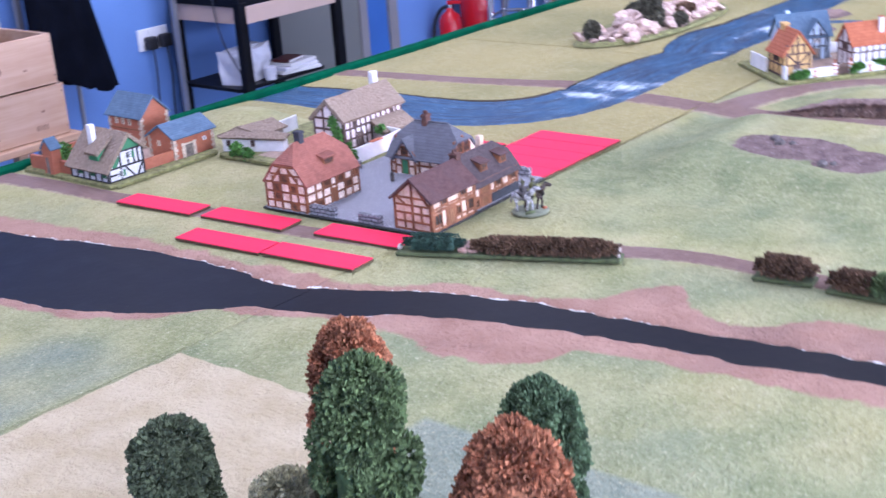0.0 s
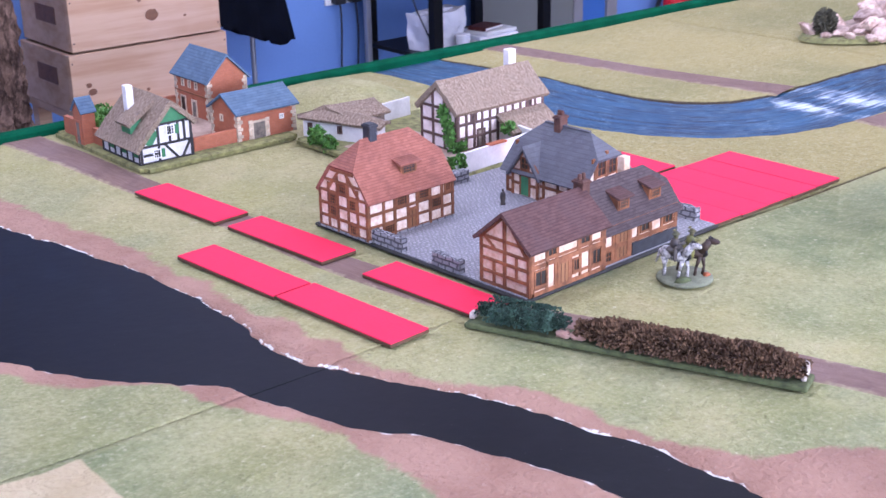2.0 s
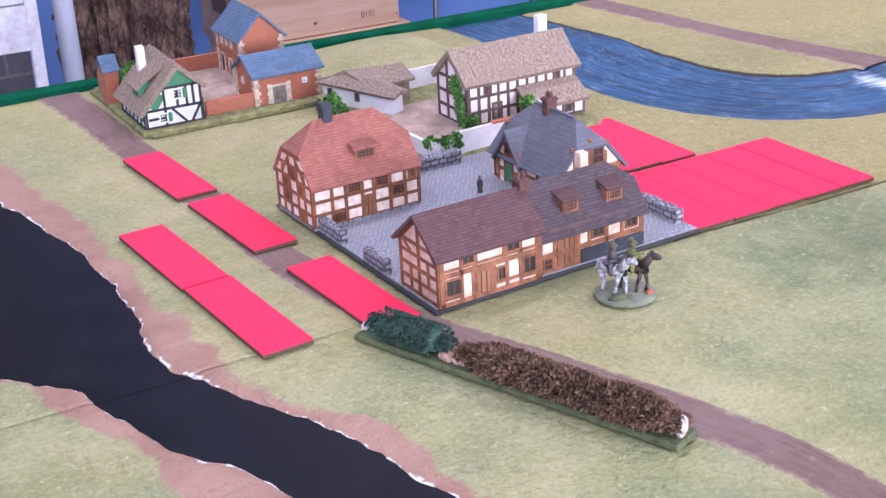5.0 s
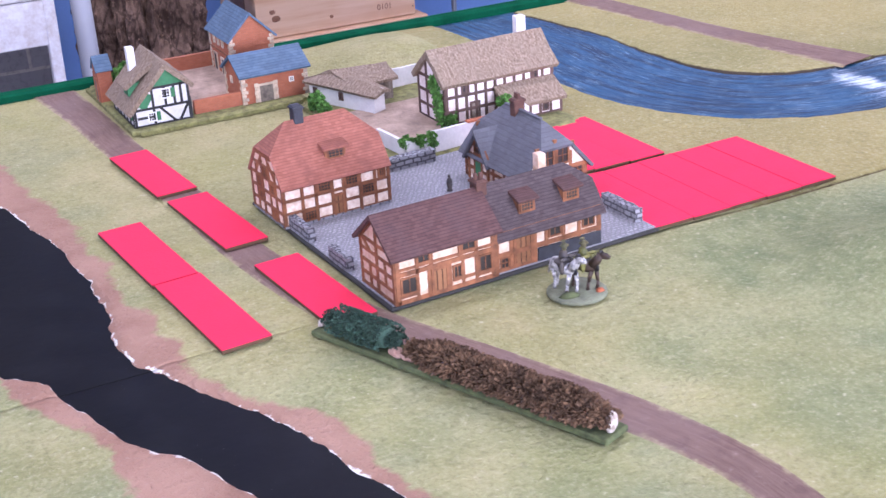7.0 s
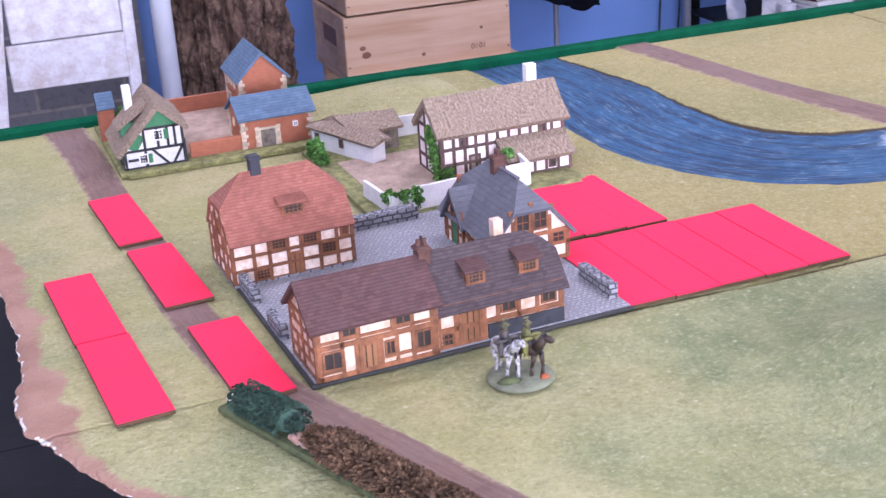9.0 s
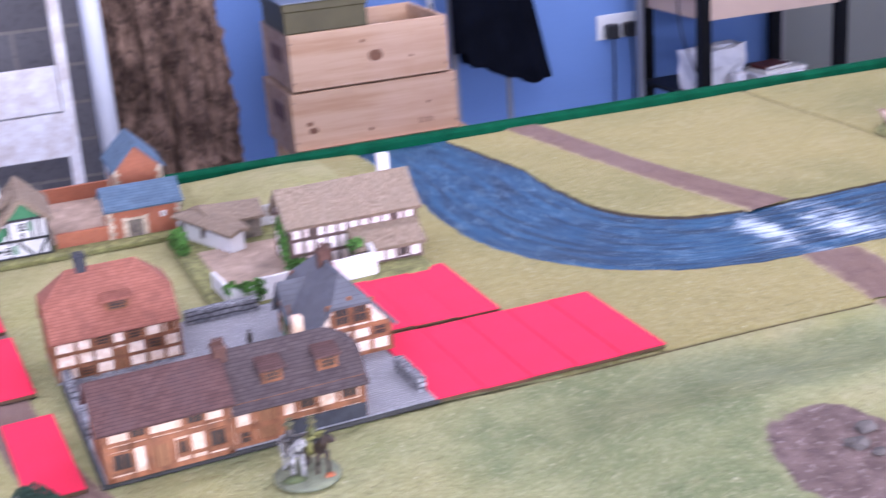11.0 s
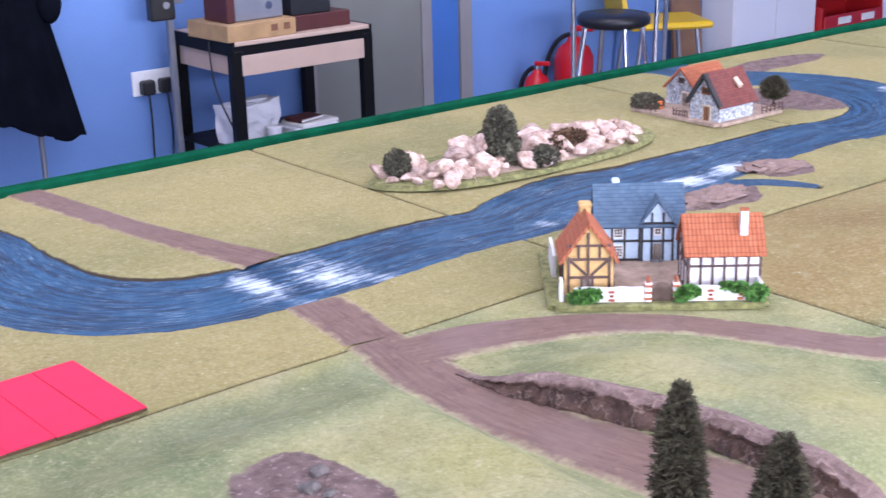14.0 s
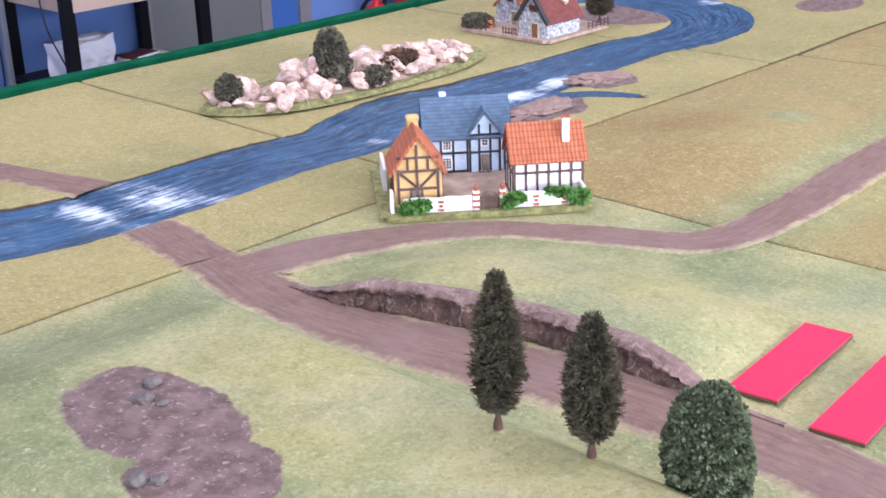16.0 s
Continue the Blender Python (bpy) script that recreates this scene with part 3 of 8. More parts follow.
def height(x, y):
    """The relief of the boards."""
    x, y = np.asarray(x, float), np.asarray(y, float)
    west = 0.30 * smooth01(x, -2.0, -0.9) * smooth01(-x, -2.05, -1.45) * smooth01(-y, 0.5, 1.7)
    cliff = 2.55 + 0.62 * smooth01(-y, 1.2, 4.0)
    lift = 0.24 * smooth01(-y, 1.25, 2.4) * (1 - smooth01(-y, 4.6, 5.7))
    east = lift * smooth01(x - cliff, 0.0, 0.1) * (1 - smooth01(x - cliff, 0.6, 2.4))
    knoll = 0.22 * np.exp(-(((x - 9.2) / 1.5) ** 2 + ((y + 1.9) / 1.2) ** 2)) + 0.16 * np.exp(-(((x - 17) / 3.0) ** 2 + ((y + 2.5) / 2.0) ** 2))
    north = 0.16 * np.exp(-(((x + 1.6) / 0.9) ** 2 + ((y - 6.9) / 0.8) ** 2))
    roll = 0.012 * np.sin(1.3 * x + 0.7 * y) * np.cos(1.1 * y - 0.4 * x)
    return west + east + knoll + north + roll


def dips(x, y, wave):
    """How deep the beds of the two rivers are cut into the boards."""
    depth = np.zeros(np.shape(x))
    for line in (BLUE, BACKWATER, BLACK):
        depth = np.maximum(depth, smooth01(-from_line(x, y, line)[1] + wave * (0.06 if line is BLACK else 0.03), -0.08, 0.10))
    return depth


def tints(x, y, wob):
    """Where the flock is green, pale or ochre."""
    south = smooth01(-y, 0.0, 0.1)
    slope = smooth01(x, -2.6, -1.4) * (1 - smooth01(x, -0.9, 0.2)) + smooth01(-y, 0.1, 0.5) * (1 - smooth01(-y, 1.2, 2.0)) * smooth01(x, -2.4, -1.5) * (1 - smooth01(x, 1.6, 2.2))
    verge = 1 - smooth01(np.minimum(from_line(x, y, ROAD_EAST)[1], from_line(x, y, ROAD_SUNK)[1]), 0.08, 0.75)
    lawn = 0.5 * (x < 2.0) * smooth01(from_line(x, y, ROAD_WEST)[1], 0.15, 0.9) * (1 - smooth01(x, -0.5, 1.2))
    patch = np.exp(-(((x - 10.28) / 0.42) ** 2 + ((y + 1.96) / 0.3) ** 2))
    deep = np.exp(-(((x + 0.9) / 0.9) ** 2 + ((y + 1.5) / 0.9) ** 2)) + np.exp(-(((x - 5.6) / 0.7) ** 2 + ((y + 4.4) / 1.3) ** 2)) + np.exp(-(((x + 9.3) / 0.8) ** 2 + ((y - 0.2) / 0.9) ** 2))
    band = 0.45 * smooth01(-y, 0.15, 0.6) * (1 - smooth01(-y, 1.3, 2.2)) * smooth01(x, -2.2, -1.0) * (1 - smooth01(x, 1.4, 2.1))
    west = 0.55 * (1 - smooth01(x, -7.6, -6.6)) * (1 - smooth01(y, 2.0, 3.5))
    green = np.clip(np.maximum(south * (0.05 + lawn + 0.62 * np.clip(slope, 0, 1) + 0.5 * verge + 0.85 * deep + 0.75 * wob + band + patch), west + 0.4 * wob * (west > 0)), 0, 1)
    pale = np.clip(south * (x < 6.48) * (0.75 + 0.4 * wob) + (1 - south) * (x < -1) * 0.55, 0, 1)
    ochre = south * (x > 6.48) * np.clip(0.85 + 0.5 * wob - 0.9 * verge - patch, 0, 1)
    grey = np.maximum(smooth01(-x, 8.6, 8.68) * smooth01(-y, 3.2, 3.3), 0.8 * smooth01(-x, 8.9, 9.6) * smooth01(y, -0.1, 0.3) * (1 - smooth01(y, 1.2, 2.0)) * np.clip(0.7 + 0.9 * wob, 0, 1))
    return {"green": green, "pale": pale, "ochre": ochre, "grey": grey}


def board(name, x0, x1, y0, y1, cell):
    nx, ny = int((x1 - x0) / cell), int((y1 - y0) / cell)
    gx, gy = np.meshgrid(np.linspace(x0, x1, nx + 1), np.linspace(y0, y1, ny + 1))
    x, y = gx.ravel(), gy.ravel()
    wave = np.array([noise.noise(Vector((a * 3.4, b * 3.4, 5.7))) + 0.5 * noise.noise(Vector((a * 9, b * 9, 1.7))) for a, b in zip(x, y)])
    dip = dips(x, y, wave)
    rim = np.minimum(np.minimum(x - x0, x1 - x), np.minimum(y - y0, y1 - y))
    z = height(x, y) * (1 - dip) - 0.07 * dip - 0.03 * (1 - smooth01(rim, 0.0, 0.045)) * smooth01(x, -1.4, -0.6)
    n = len(x)
    ids = np.arange(n).reshape(ny + 1, nx + 1)
    ring = np.concatenate([ids[0, :-1], ids[:-1, -1], ids[-1, :0:-1], ids[:0:-1, 0]])
    verts = np.column_stack([x, y, z]) * U
    skirt = np.column_stack([x[ring], y[ring], np.full(len(ring), -0.5)]) * U
    faces = np.column_stack([ids[:-1, :-1].ravel(), ids[:-1, 1:].ravel(), ids[1:, 1:].ravel(), ids[1:, :-1].ravel()]).tolist()
    k = len(ring)
    faces += [[int(ring[i]), n + i, n + (i + 1) % k, int(ring[(i + 1) % k])] for i in range(k)]
    me = bpy.data.meshes.new(name)
    me.from_pydata(np.vstack([verts, skirt]).tolist(), [], faces)
    me.polygons.foreach_set("use_smooth", [True] * (len(faces) - k) + [False] * k)

    def put(key, values):
        me.attributes.new(key, "FLOAT", "POINT").data.foreach_set("value", np.concatenate([values, np.zeros(k)]).astype(np.float32))

    wob = np.array([noise.noise(Vector((a * 1.1, b * 1.1, 3.3))) for a, b in zip(x, y)])
    wob2 = np.array([noise.noise(Vector((a * 2.6, b * 2.6, 8.1))) for a, b in zip(x, y)])
    gap = from_line(x, y, BLACK)[1]
    east = np.interp(y, *BANK_EAST) - x + 0.10 * wob2
    west = x - np.interp(y, *BANK_WEST) + 0.10 * wob2
    put("bank", np.minimum(np.minimum(east, west), 1))
    put("shore", gap - 0.06 * wave)
    river, edge = from_line(x, y, BLUE)
    far_side = smooth01(y - np.interp(x, BLUE[30:130, 0], BLUE[30:130, 1]), 0, 0.1) * (x > 1.0) + (x <= 1.0) * (x > 0.4)
    put("lip", np.where((far_side > 0.3) & (x < 15), edge - 0.03 * wave, 1.0))
    inside = np.minimum(np.minimum(-8.86 - x, x + 12.6), np.minimum(-0.06 - y, y + 3.25))
    put("field", smooth01(inside + 0.05 * wob2, -0.2, 0.2))
    crater = np.maximum(1 - np.hypot((x + 0.10) / 0.58, (y + 2.85) / 1.05), 1 - np.hypot((x + 0.36) / 0.56, (y + 3.85) / 0.60)) + 0.12 * wob2 + 0.05 * wave
    isle = np.maximum(1 - np.hypot((x - 8.9) / 0.85, (y - 1.05) / 0.55), 1 - np.hypot((x - 10.8) / 0.6, (y - 1.45) / 0.6)) + 0.2 * wob2
    dirt = np.maximum(1 - np.hypot((x - 15.0) / 1.1, (y - 4.2) / 1.2), 1 - np.hypot((x - 17.9) / 0.9, (y - 1.6) / 0.6))
    far = 1 - np.hypot((x - 17.6) / 1.6, (y - 6.6) / 0.5)
    put("earth", smooth01(np.maximum.reduce([crater, isle, dirt, far]), -0.12, 0.3))
    for key, values in tints(x, y, wob).items():
        put(key, values)
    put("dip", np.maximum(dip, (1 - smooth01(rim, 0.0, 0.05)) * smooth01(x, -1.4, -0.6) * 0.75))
    me.materials.append(M["board_flock"])
    return tagged(new(name, me), "flocked and painted terrain board with modelled relief", "terrain board", "terrain boards", "structure")


def ribbon(name, line, mat, label, lift, follow=True, foam=(), across=8, edge=1.0, sink=0.0, jag=0.0):
    """A band along a middle line, with u along it and v from -1 to 1 across it."""
    bm = bmesh.new()
    layer = bm.loops.layers.uv.verify()
    foamy = bm.verts.layers.float.new("foam")
    run, rows, last = 0.0, [], None
    for k, (x, y, w) in enumerate(line):
        dx, dy = line[min(k + 1, len(line) - 1)][:2] - line[max(k - 1, 0)][:2]
        n = np.array([-dy, dx]) / math.hypot(dx, dy)
        if last is not None:
            run += math.hypot(x - last[0], y - last[1])
        last = (x, y)
        row = []
        for s in np.linspace(-1, 1, across + 1):
            wide = w * edge * (1 + (jag * noise.noise(Vector((x * 3, y * 3, s * 5))) if abs(s) == 1 else 0))
            px, py = x + n[0] * s * wide, y + n[1] * s * wide
            z = (float(height(px, py)) if follow else 0.0) + lift - (sink if abs(s) == 1 else 0)
            v = bm.verts.new((px, py, z))
            v[foamy] = max([0.0] + [f * math.exp(-(((px - fx) / fr) ** 2 + ((py - fy) / fq) ** 2)) for fx, fy, fr, fq, f in foam])
            row.append((v, run, s))
        rows.append(row)
    for a, b in zip(rows, rows[1:]):
        for i in range(across):
            f = bm.faces.new((a[i][0], b[i][0], b[i + 1][0], a[i + 1][0]))
            for loop, (_, u, s) in zip(f.loops, (a[i], b[i], b[i + 1], a[i + 1])):
                loop[layer].uv = (u, s)
    bmesh.ops.recalc_face_normals(bm, faces=bm.faces)
    if sum(f.normal.z for f in bm.faces) < 0:
        bmesh.ops.reverse_faces(bm, faces=bm.faces)
    if follow:
        at = np.array([v.co[:2] for v in bm.verts])
        wob = np.array([noise.noise(Vector((a * 1.1, b * 1.1, 3.3))) for a, b in at])
        for key, values in tints(at[:, 0], at[:, 1], wob).items():
            store = bm.verts.layers.float.new(key)
            for v, value in zip(list(bm.verts), values):
                v[store] = value
    ob = part(name, bm, mat, None, label, uv=False, smooth=True)
    return tagged(ob, label, name.split("_")[-1], "", "structure")


NORTH, SOUTH = (-16.39, 5.81, 13.21, 20.61, 28.0), (-15.72, 6.48, 13.88, 21.28, 28.0)
for row, y0, y1 in ((NORTH, 0.003, 7.88), (SOUTH, -7.5, -0.003)):
    for x0, x1 in zip(row, row[1:]):
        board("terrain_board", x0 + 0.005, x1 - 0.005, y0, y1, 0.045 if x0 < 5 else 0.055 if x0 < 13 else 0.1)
FOAM = [(2.5, 2.1, 0.32, 1.1, 0.84), (3.35, 1.95, 0.5, 1.0, 0.86), (2.9, 1.6, 0.4, 0.25, 0.5), (6.5, 1.72, 0.5, 0.18, 0.8), (9.35, 1.88, 0.75, 0.30, 1.1), (10.3, 1.92, 0.6, 0.28, 1.1), (8.2, 2.1, 0.5, 0.2, 0.7), (10.5, 2.9, 0.5, 0.14, 0.6), (16.9, 3.6, 0.35, 0.4, 0.8), (14.2, 2.3, 0.6, 0.3, 0.3), (9.8, 2.9, 0.5, 0.12, 0.4)]
ribbon("blue_river", BLUE, "painted_blue_water", "blue painted river with white streaks of rapids", -0.022, False, FOAM, 10, 1.12)
ribbon("backwater_river", BACKWATER, "painted_blue_water", "narrow blue painted backwater beside the river", -0.026, False, [(9.3, 1.6, 0.8, 0.3, 0.8)], 4, 1.1)
ribbon("black_river", BLACK, "black_varnished_water", "wide black varnished river with foam along its banks", -0.025, False, (), 10, 1.3)
material("joint_line", (0.008, 0.008, 0.009), 0.9, spec=0.1)
part("board_joint", box(-7.5, -6.74, -0.005, 0.005, -0.06, -0.0225), "joint_line", None, "thin joint between two boards across the black water", kind="structure")
ROADS = (("west", ROAD_WEST), ("north", ROAD_NORTH), ("ford", ROAD_FORD), ("fork", ROAD_FORK), ("sunk", ROAD_SUNK), ("east", ROAD_EAST))
for k, (_, line) in enumerate(ROADS):
    ribbon("road", line, "dirt_road", "brown rutted dirt road modelled on the boards", 0.010 + 0.002 * k, True, (), 12, 1.04, 0.02)


# ---------------------------------------------------------------- the table and the room
part("table_top", box(-16.6, 28.2, -7.7, 8.1, -0.8, -0.5), "table_wood", None, "wooden trestle table top under the terrain boards", kind="structure")
rail = thing("table_rail", 0, 0, 0, 0, "green felt-covered rail along the table edge", "rail", "", "structure")
part("rail_board", box(-16.6, 28.2, 7.90, 8.12, -0.75, 0.10, 0.03), "green_felt", rail)
FLOOR, CEIL, WX0, WX1, WY0, WY1 = -8.4, 16.6, -42.0, 62.0, -40.0, 31.7
part("floor", box(WX0, WX1, WY0, WY1, FLOOR - 0.5, FLOOR), "floor_grey", None, "grey vinyl floor", kind="structure")
part("ceiling", box(WX0, WX1, WY0, WY1, CEIL, CEIL + 0.5), "ceiling_white", None, "white ceiling", kind="structure")
part("wall_north", box(WX0, WX1, WY1, WY1 + 1, FLOOR, CEIL), "wall_blue", None, "blue painted wall", kind="structure")
south = thing("wall_south", 0, 0, 0, 0, "blue painted wall with three wide windows", "wall", "", "structure")
part("wall_below", box(WX0, WX1, WY0 - 1, WY0, FLOOR, 0.6), "wall_blue", south)
part("wall_above", box(WX0, WX1, WY0 - 1, WY0, 11.4, CEIL), "wall_blue", south)
for x0, x1 in ((WX0, -30.6), (-13.4, -6.6), (10.6, 17.4), (34.6, WX1)):
    part("wall_pier", box(x0, x1, WY0 - 1, WY0, 0.6, 11.4), "wall_blue", south)
part("wall_west", box(WX0 - 1, WX0, WY0, WY1, FLOOR, CEIL), "wall_blue", None, "blue painted wall", kind="structure")
part("wall_east", box(WX1, WX1 + 1, WY0, WY1, FLOOR, CEIL), "wall_blue", None, "blue painted wall", kind="structure")

coursed_material("red_tile", (0.235, 0.082, 0.054), (0.305, 0.115, 0.078), (0.11, 0.042, 0.032), 0.045, 0.03, 0.75, stain=(0.17, 0.062, 0.045), patchy=0.65)
coursed_material("brown_tile", (0.074, 0.035, 0.031), (0.108, 0.055, 0.049), (0.022, 0.012, 0.012), 0.045, 0.03, 0.75, stain=(0.085, 0.05, 0.05), patchy=0.6)
coursed_material("grey_slate", (0.10, 0.103, 0.12), (0.125, 0.128, 0.146), (0.055, 0.055, 0.064), 0.08, 0.05, 0.35, stain=(0.075, 0.075, 0.085), patchy=0.6)
coursed_material("dark_slate", (0.052, 0.036, 0.036), (0.078, 0.058, 0.058), (0.018, 0.013, 0.014), 0.045, 0.03, 0.75, stain=(0.065, 0.052, 0.055), patchy=0.6)
coursed_material("blue_slate", (0.066, 0.112, 0.168), (0.095, 0.15, 0.215), (0.03, 0.048, 0.075), 0.05, 0.045, 0.6, stain=(0.055, 0.085, 0.12))
coursed_material("pantile", (0.36, 0.108, 0.047), (0.45, 0.148, 0.068), (0.15, 0.04, 0.018), 0.045, 0.07, 0.6, 0.5, stain=(0.33, 0.10, 0.045), patchy=0.4)
coursed_material("dull_red_roof", (0.145, 0.042, 0.033), (0.185, 0.058, 0.046), (0.07, 0.02, 0.017), 0.06, 0.05, 0.5, stain=(0.09, 0.033, 0.028))
tiled_material("brick", (0.36, 0.115, 0.058), (0.42, 0.145, 0.075), (0.31, 0.13, 0.08), 0.06, 0.022, 0.12, stain=(0.24, 0.085, 0.045))
tiled_material("dry_stone", (0.22, 0.225, 0.245), (0.32, 0.325, 0.345), (0.07, 0.07, 0.08), 0.10, 0.05, 0.2, warp=0.04, bump=1.0, stain=(0.10, 0.10, 0.11))
tiled_material("cobbles", (0.30, 0.30, 0.32), (0.44, 0.44, 0.46), (0.225, 0.225, 0.24), 0.05, 0.036, 0.3, warp=0.07, bump=1.0, stain=(0.24, 0.24, 0.27))
tiled_material("plank_door", (0.22, 0.10, 0.045), (0.27, 0.13, 0.06), (0.05, 0.02, 0.01), 0.05, 1.0, 0.006, offset=0.0)


def face_frame(face, W, D):
    """Origin, level way and outward way of one face of a house W long (along x) and D deep, both centred."""
    return {"S": (Vector((0, -D / 2, 0)), Vector((1, 0, 0)), Vector((0, -1, 0))), "N": (Vector((0, D / 2, 0)), Vector((-1, 0, 0)), Vector((0, 1, 0))),
            "W": (Vector((-W / 2, 0, 0)), Vector((0, -1, 0)), Vector((-1, 0, 0))), "E": (Vector((W / 2, 0, 0)), Vector((0, 1, 0)), Vector((1, 0, 0)))}[face]


def bar_on(frame_of, u0, z0, u1, z1, wide, proud, deep=0.01, bm=None):
    """A straight bar on a wall from (u0, z0) to (u1, z1)."""
    bm = bm or bmesh.new()
    o, s, n = frame_of
    a, b = Vector((u0, z0)), Vector((u1, z1))
    d = (b - a).normalized()
    q = Vector((-d.y, d.x)) * wide / 2
    ring = [a + q, a - q, b - q, b + q]
    front = [bm.verts.new(o + s * p.x + Vector((0, 0, p.y)) + n * proud) for p in ring]
    back = [bm.verts.new(o + s * p.x + Vector((0, 0, p.y)) - n * deep) for p in ring]
    bm.faces.new(front), bm.faces.new(back[::-1])
    for k in range(4):
        bm.faces.new((front[k], back[k], back[(k + 1) % 4], front[(k + 1) % 4]))
    bmesh.ops.recalc_face_normals(bm, faces=bm.faces)
    return bm


def beams(parent, fr, lines, mat, wide=0.035, proud=0.010):
    for k, line in enumerate(lines):
        w = line[4] if len(line) > 4 else wide
        part("timber_beam", bar_on(fr, *line[:4], w, proud + 0.0012 * (k % 3)), mat, parent)


def window(parent, fr, u, z, w, h, mat, nx=2, nz=2, bar=0.012, proud=0.014, pane="window_dark"):
    """A window with its frame, dark pane and glazing bars, middle at (u, z)."""
    o, s, n = fr
    bm = bmesh.new()
    rings = []
    for grow, out in ((0.75, -0.01), (0.75, proud), (-0.75, proud), (-0.75, -0.01)):
        a, b = w / 2 + bar * grow, h / 2 + bar * grow
        rings.append([bm.verts.new(o + s * (u + x) + Vector((0, 0, z + y)) + n * out) for x, y in ((-a, -b), (a, -b), (a, b), (-a, b))])
    for p, q in zip(rings, rings[1:] + rings[:1]):
        for k in range(4):
            bm.faces.new((p[k], p[(k + 1) % 4], q[(k + 1) % 4], q[k]))
    bmesh.ops.recalc_face_normals(bm, faces=bm.faces)
    ob = part("window", bm, mat, parent)
    part("pane", bar_on(fr, u - w / 2, z, u + w / 2, z, h, 0.004), pane, ob)
    for k in range(1, nx):
        part("glazing_bar", bar_on(fr, u - w / 2 + w * k / nx, z - h / 2, u - w / 2 + w * k / nx, z + h / 2, bar * 0.6, proud - 0.004), mat, ob)
    for k in range(1, nz):
        part("glazing_bar", bar_on(fr, u - w / 2, z - h / 2 + h * k / nz, u + w / 2, z - h / 2 + h * k / nz, bar * 0.6, proud - 0.005), mat, ob)
    return ob


def door(parent, fr, u, z0, w, h, mat="plank_door", frame_mat="brown_timber", proud=0.012):
    ob = part("door", bar_on(fr, u, z0, u, z0 + h, w, proud * 0.6), mat, parent)
    bm = bmesh.new()
    for x in (-w / 2, w / 2):
        bar_on(fr, u + x, z0, u + x, z0 + h, 0.022, proud, bm=bm)
    bar_on(fr, u - w / 2 - 0.011, z0 + h, u + w / 2 + 0.011, z0 + h, 0.024, proud + 0.001, bm=bm)
    part("door_frame", bm, frame_mat, ob)
    return ob


def walls(W, D, h, hr, zh=None, x0=None, x1=None, y0=None, y1=None):
    """The body of a house with gables at its ends; zh cuts the gables off for a half hip."""
    x0, x1 = (-W / 2 if x0 is None else x0), (W / 2 if x1 is None else x1)
    y0, y1 = (-D / 2 if y0 is None else y0), (D / 2 if y1 is None else y1)
    mid = (y0 + y1) / 2
    prof = [(y0, 0), (y1, 0), (y1, h)]
    if zh:
        k = (y1 - y0) / 2 * (hr - zh) / (hr - h)
        prof += [(mid + k, zh), (mid - k, zh)]
    else:
        prof += [(mid, hr)]
    prof += [(y0, h)]
    bm = bmesh.new()
    a, b = [bm.verts.new((x0, y, z)) for y, z in prof], [bm.verts.new((x1, y, z)) for y, z in prof]
    bm.faces.new(a), bm.faces.new(b[::-1])
    for k in range(len(prof)):
        bm.faces.new((a[k], b[k], b[(k + 1) % len(prof)], a[(k + 1) % len(prof)]))
    bmesh.ops.recalc_face_normals(bm, faces=bm.faces)
    return bm


def roof(W, D, h, hr, over=0.05, end=0.04, thick=0.03, zh=None, hx=0.0, zh1=None, x0=None, x1=None, y0=None, y1=None, lift=0.012, sag=0.0, rag=0.0, seed=0):
    """A pitched roof with its ridge along x; zh and hx give it half hips (zh1: at the far end alone)."""
    x0, x1 = (-W / 2 if x0 is None else x0) - end, (W / 2 if x1 is None else x1) + end
    y0, y1 = (-D / 2 if y0 is None else y0), (D / 2 if y1 is None else y1)
    mid, half = (y0 + y1) / 2, (y1 - y0) / 2
    pitch = (hr - h) / half
    ya, yb, ze, hr = y0 - over, y1 + over, h - over * pitch + lift, hr + lift
    left, right = zh or None, zh1 or zh
    if zh1 and not zh:
        left = None
    rl, rr = Vector((x0 + (hx + end if left else 0), mid, hr)), Vector((x1 - (hx + end if right else 0), mid, hr))
    polys = []
    for sgn, ye in ((-1, ya), (1, yb)):
        p = [Vector((x0, ye, ze)), Vector((x1, ye, ze))]
        if right:
            p.append(Vector((x1, mid + sgn * (hr - right) / pitch, right)))
        p.append(rr)
        p.append(rl)
        if left:
            p.append(Vector((x0, mid + sgn * (hr - left) / pitch, left)))
        polys.append(p)
    for z, x, r in ((left, x0, rl), (right, x1, rr)):
        if z:
            k = (hr - z) / pitch
            polys.append([Vector((x, mid - k, z)), Vector((x, mid + k, z)), r])
    bm = slab(polys, thick)
    if rag:
        bmesh.ops.triangulate(bm, faces=bm.faces)
        bmesh.ops.subdivide_edges(bm, edges=bm.edges, cuts=5, use_grid_fill=True)
        bmesh.ops.triangulate(bm, faces=bm.faces)
        for v in bm.verts:
            v.co += Vector((noise.noise(v.co * 9 + Vector((seed, 0, 0))), noise.noise(v.co * 9 + Vector((0, seed, 5))), noise.noise(v.co * 7 + Vector((2, 0, seed))))) * rag
    return bm


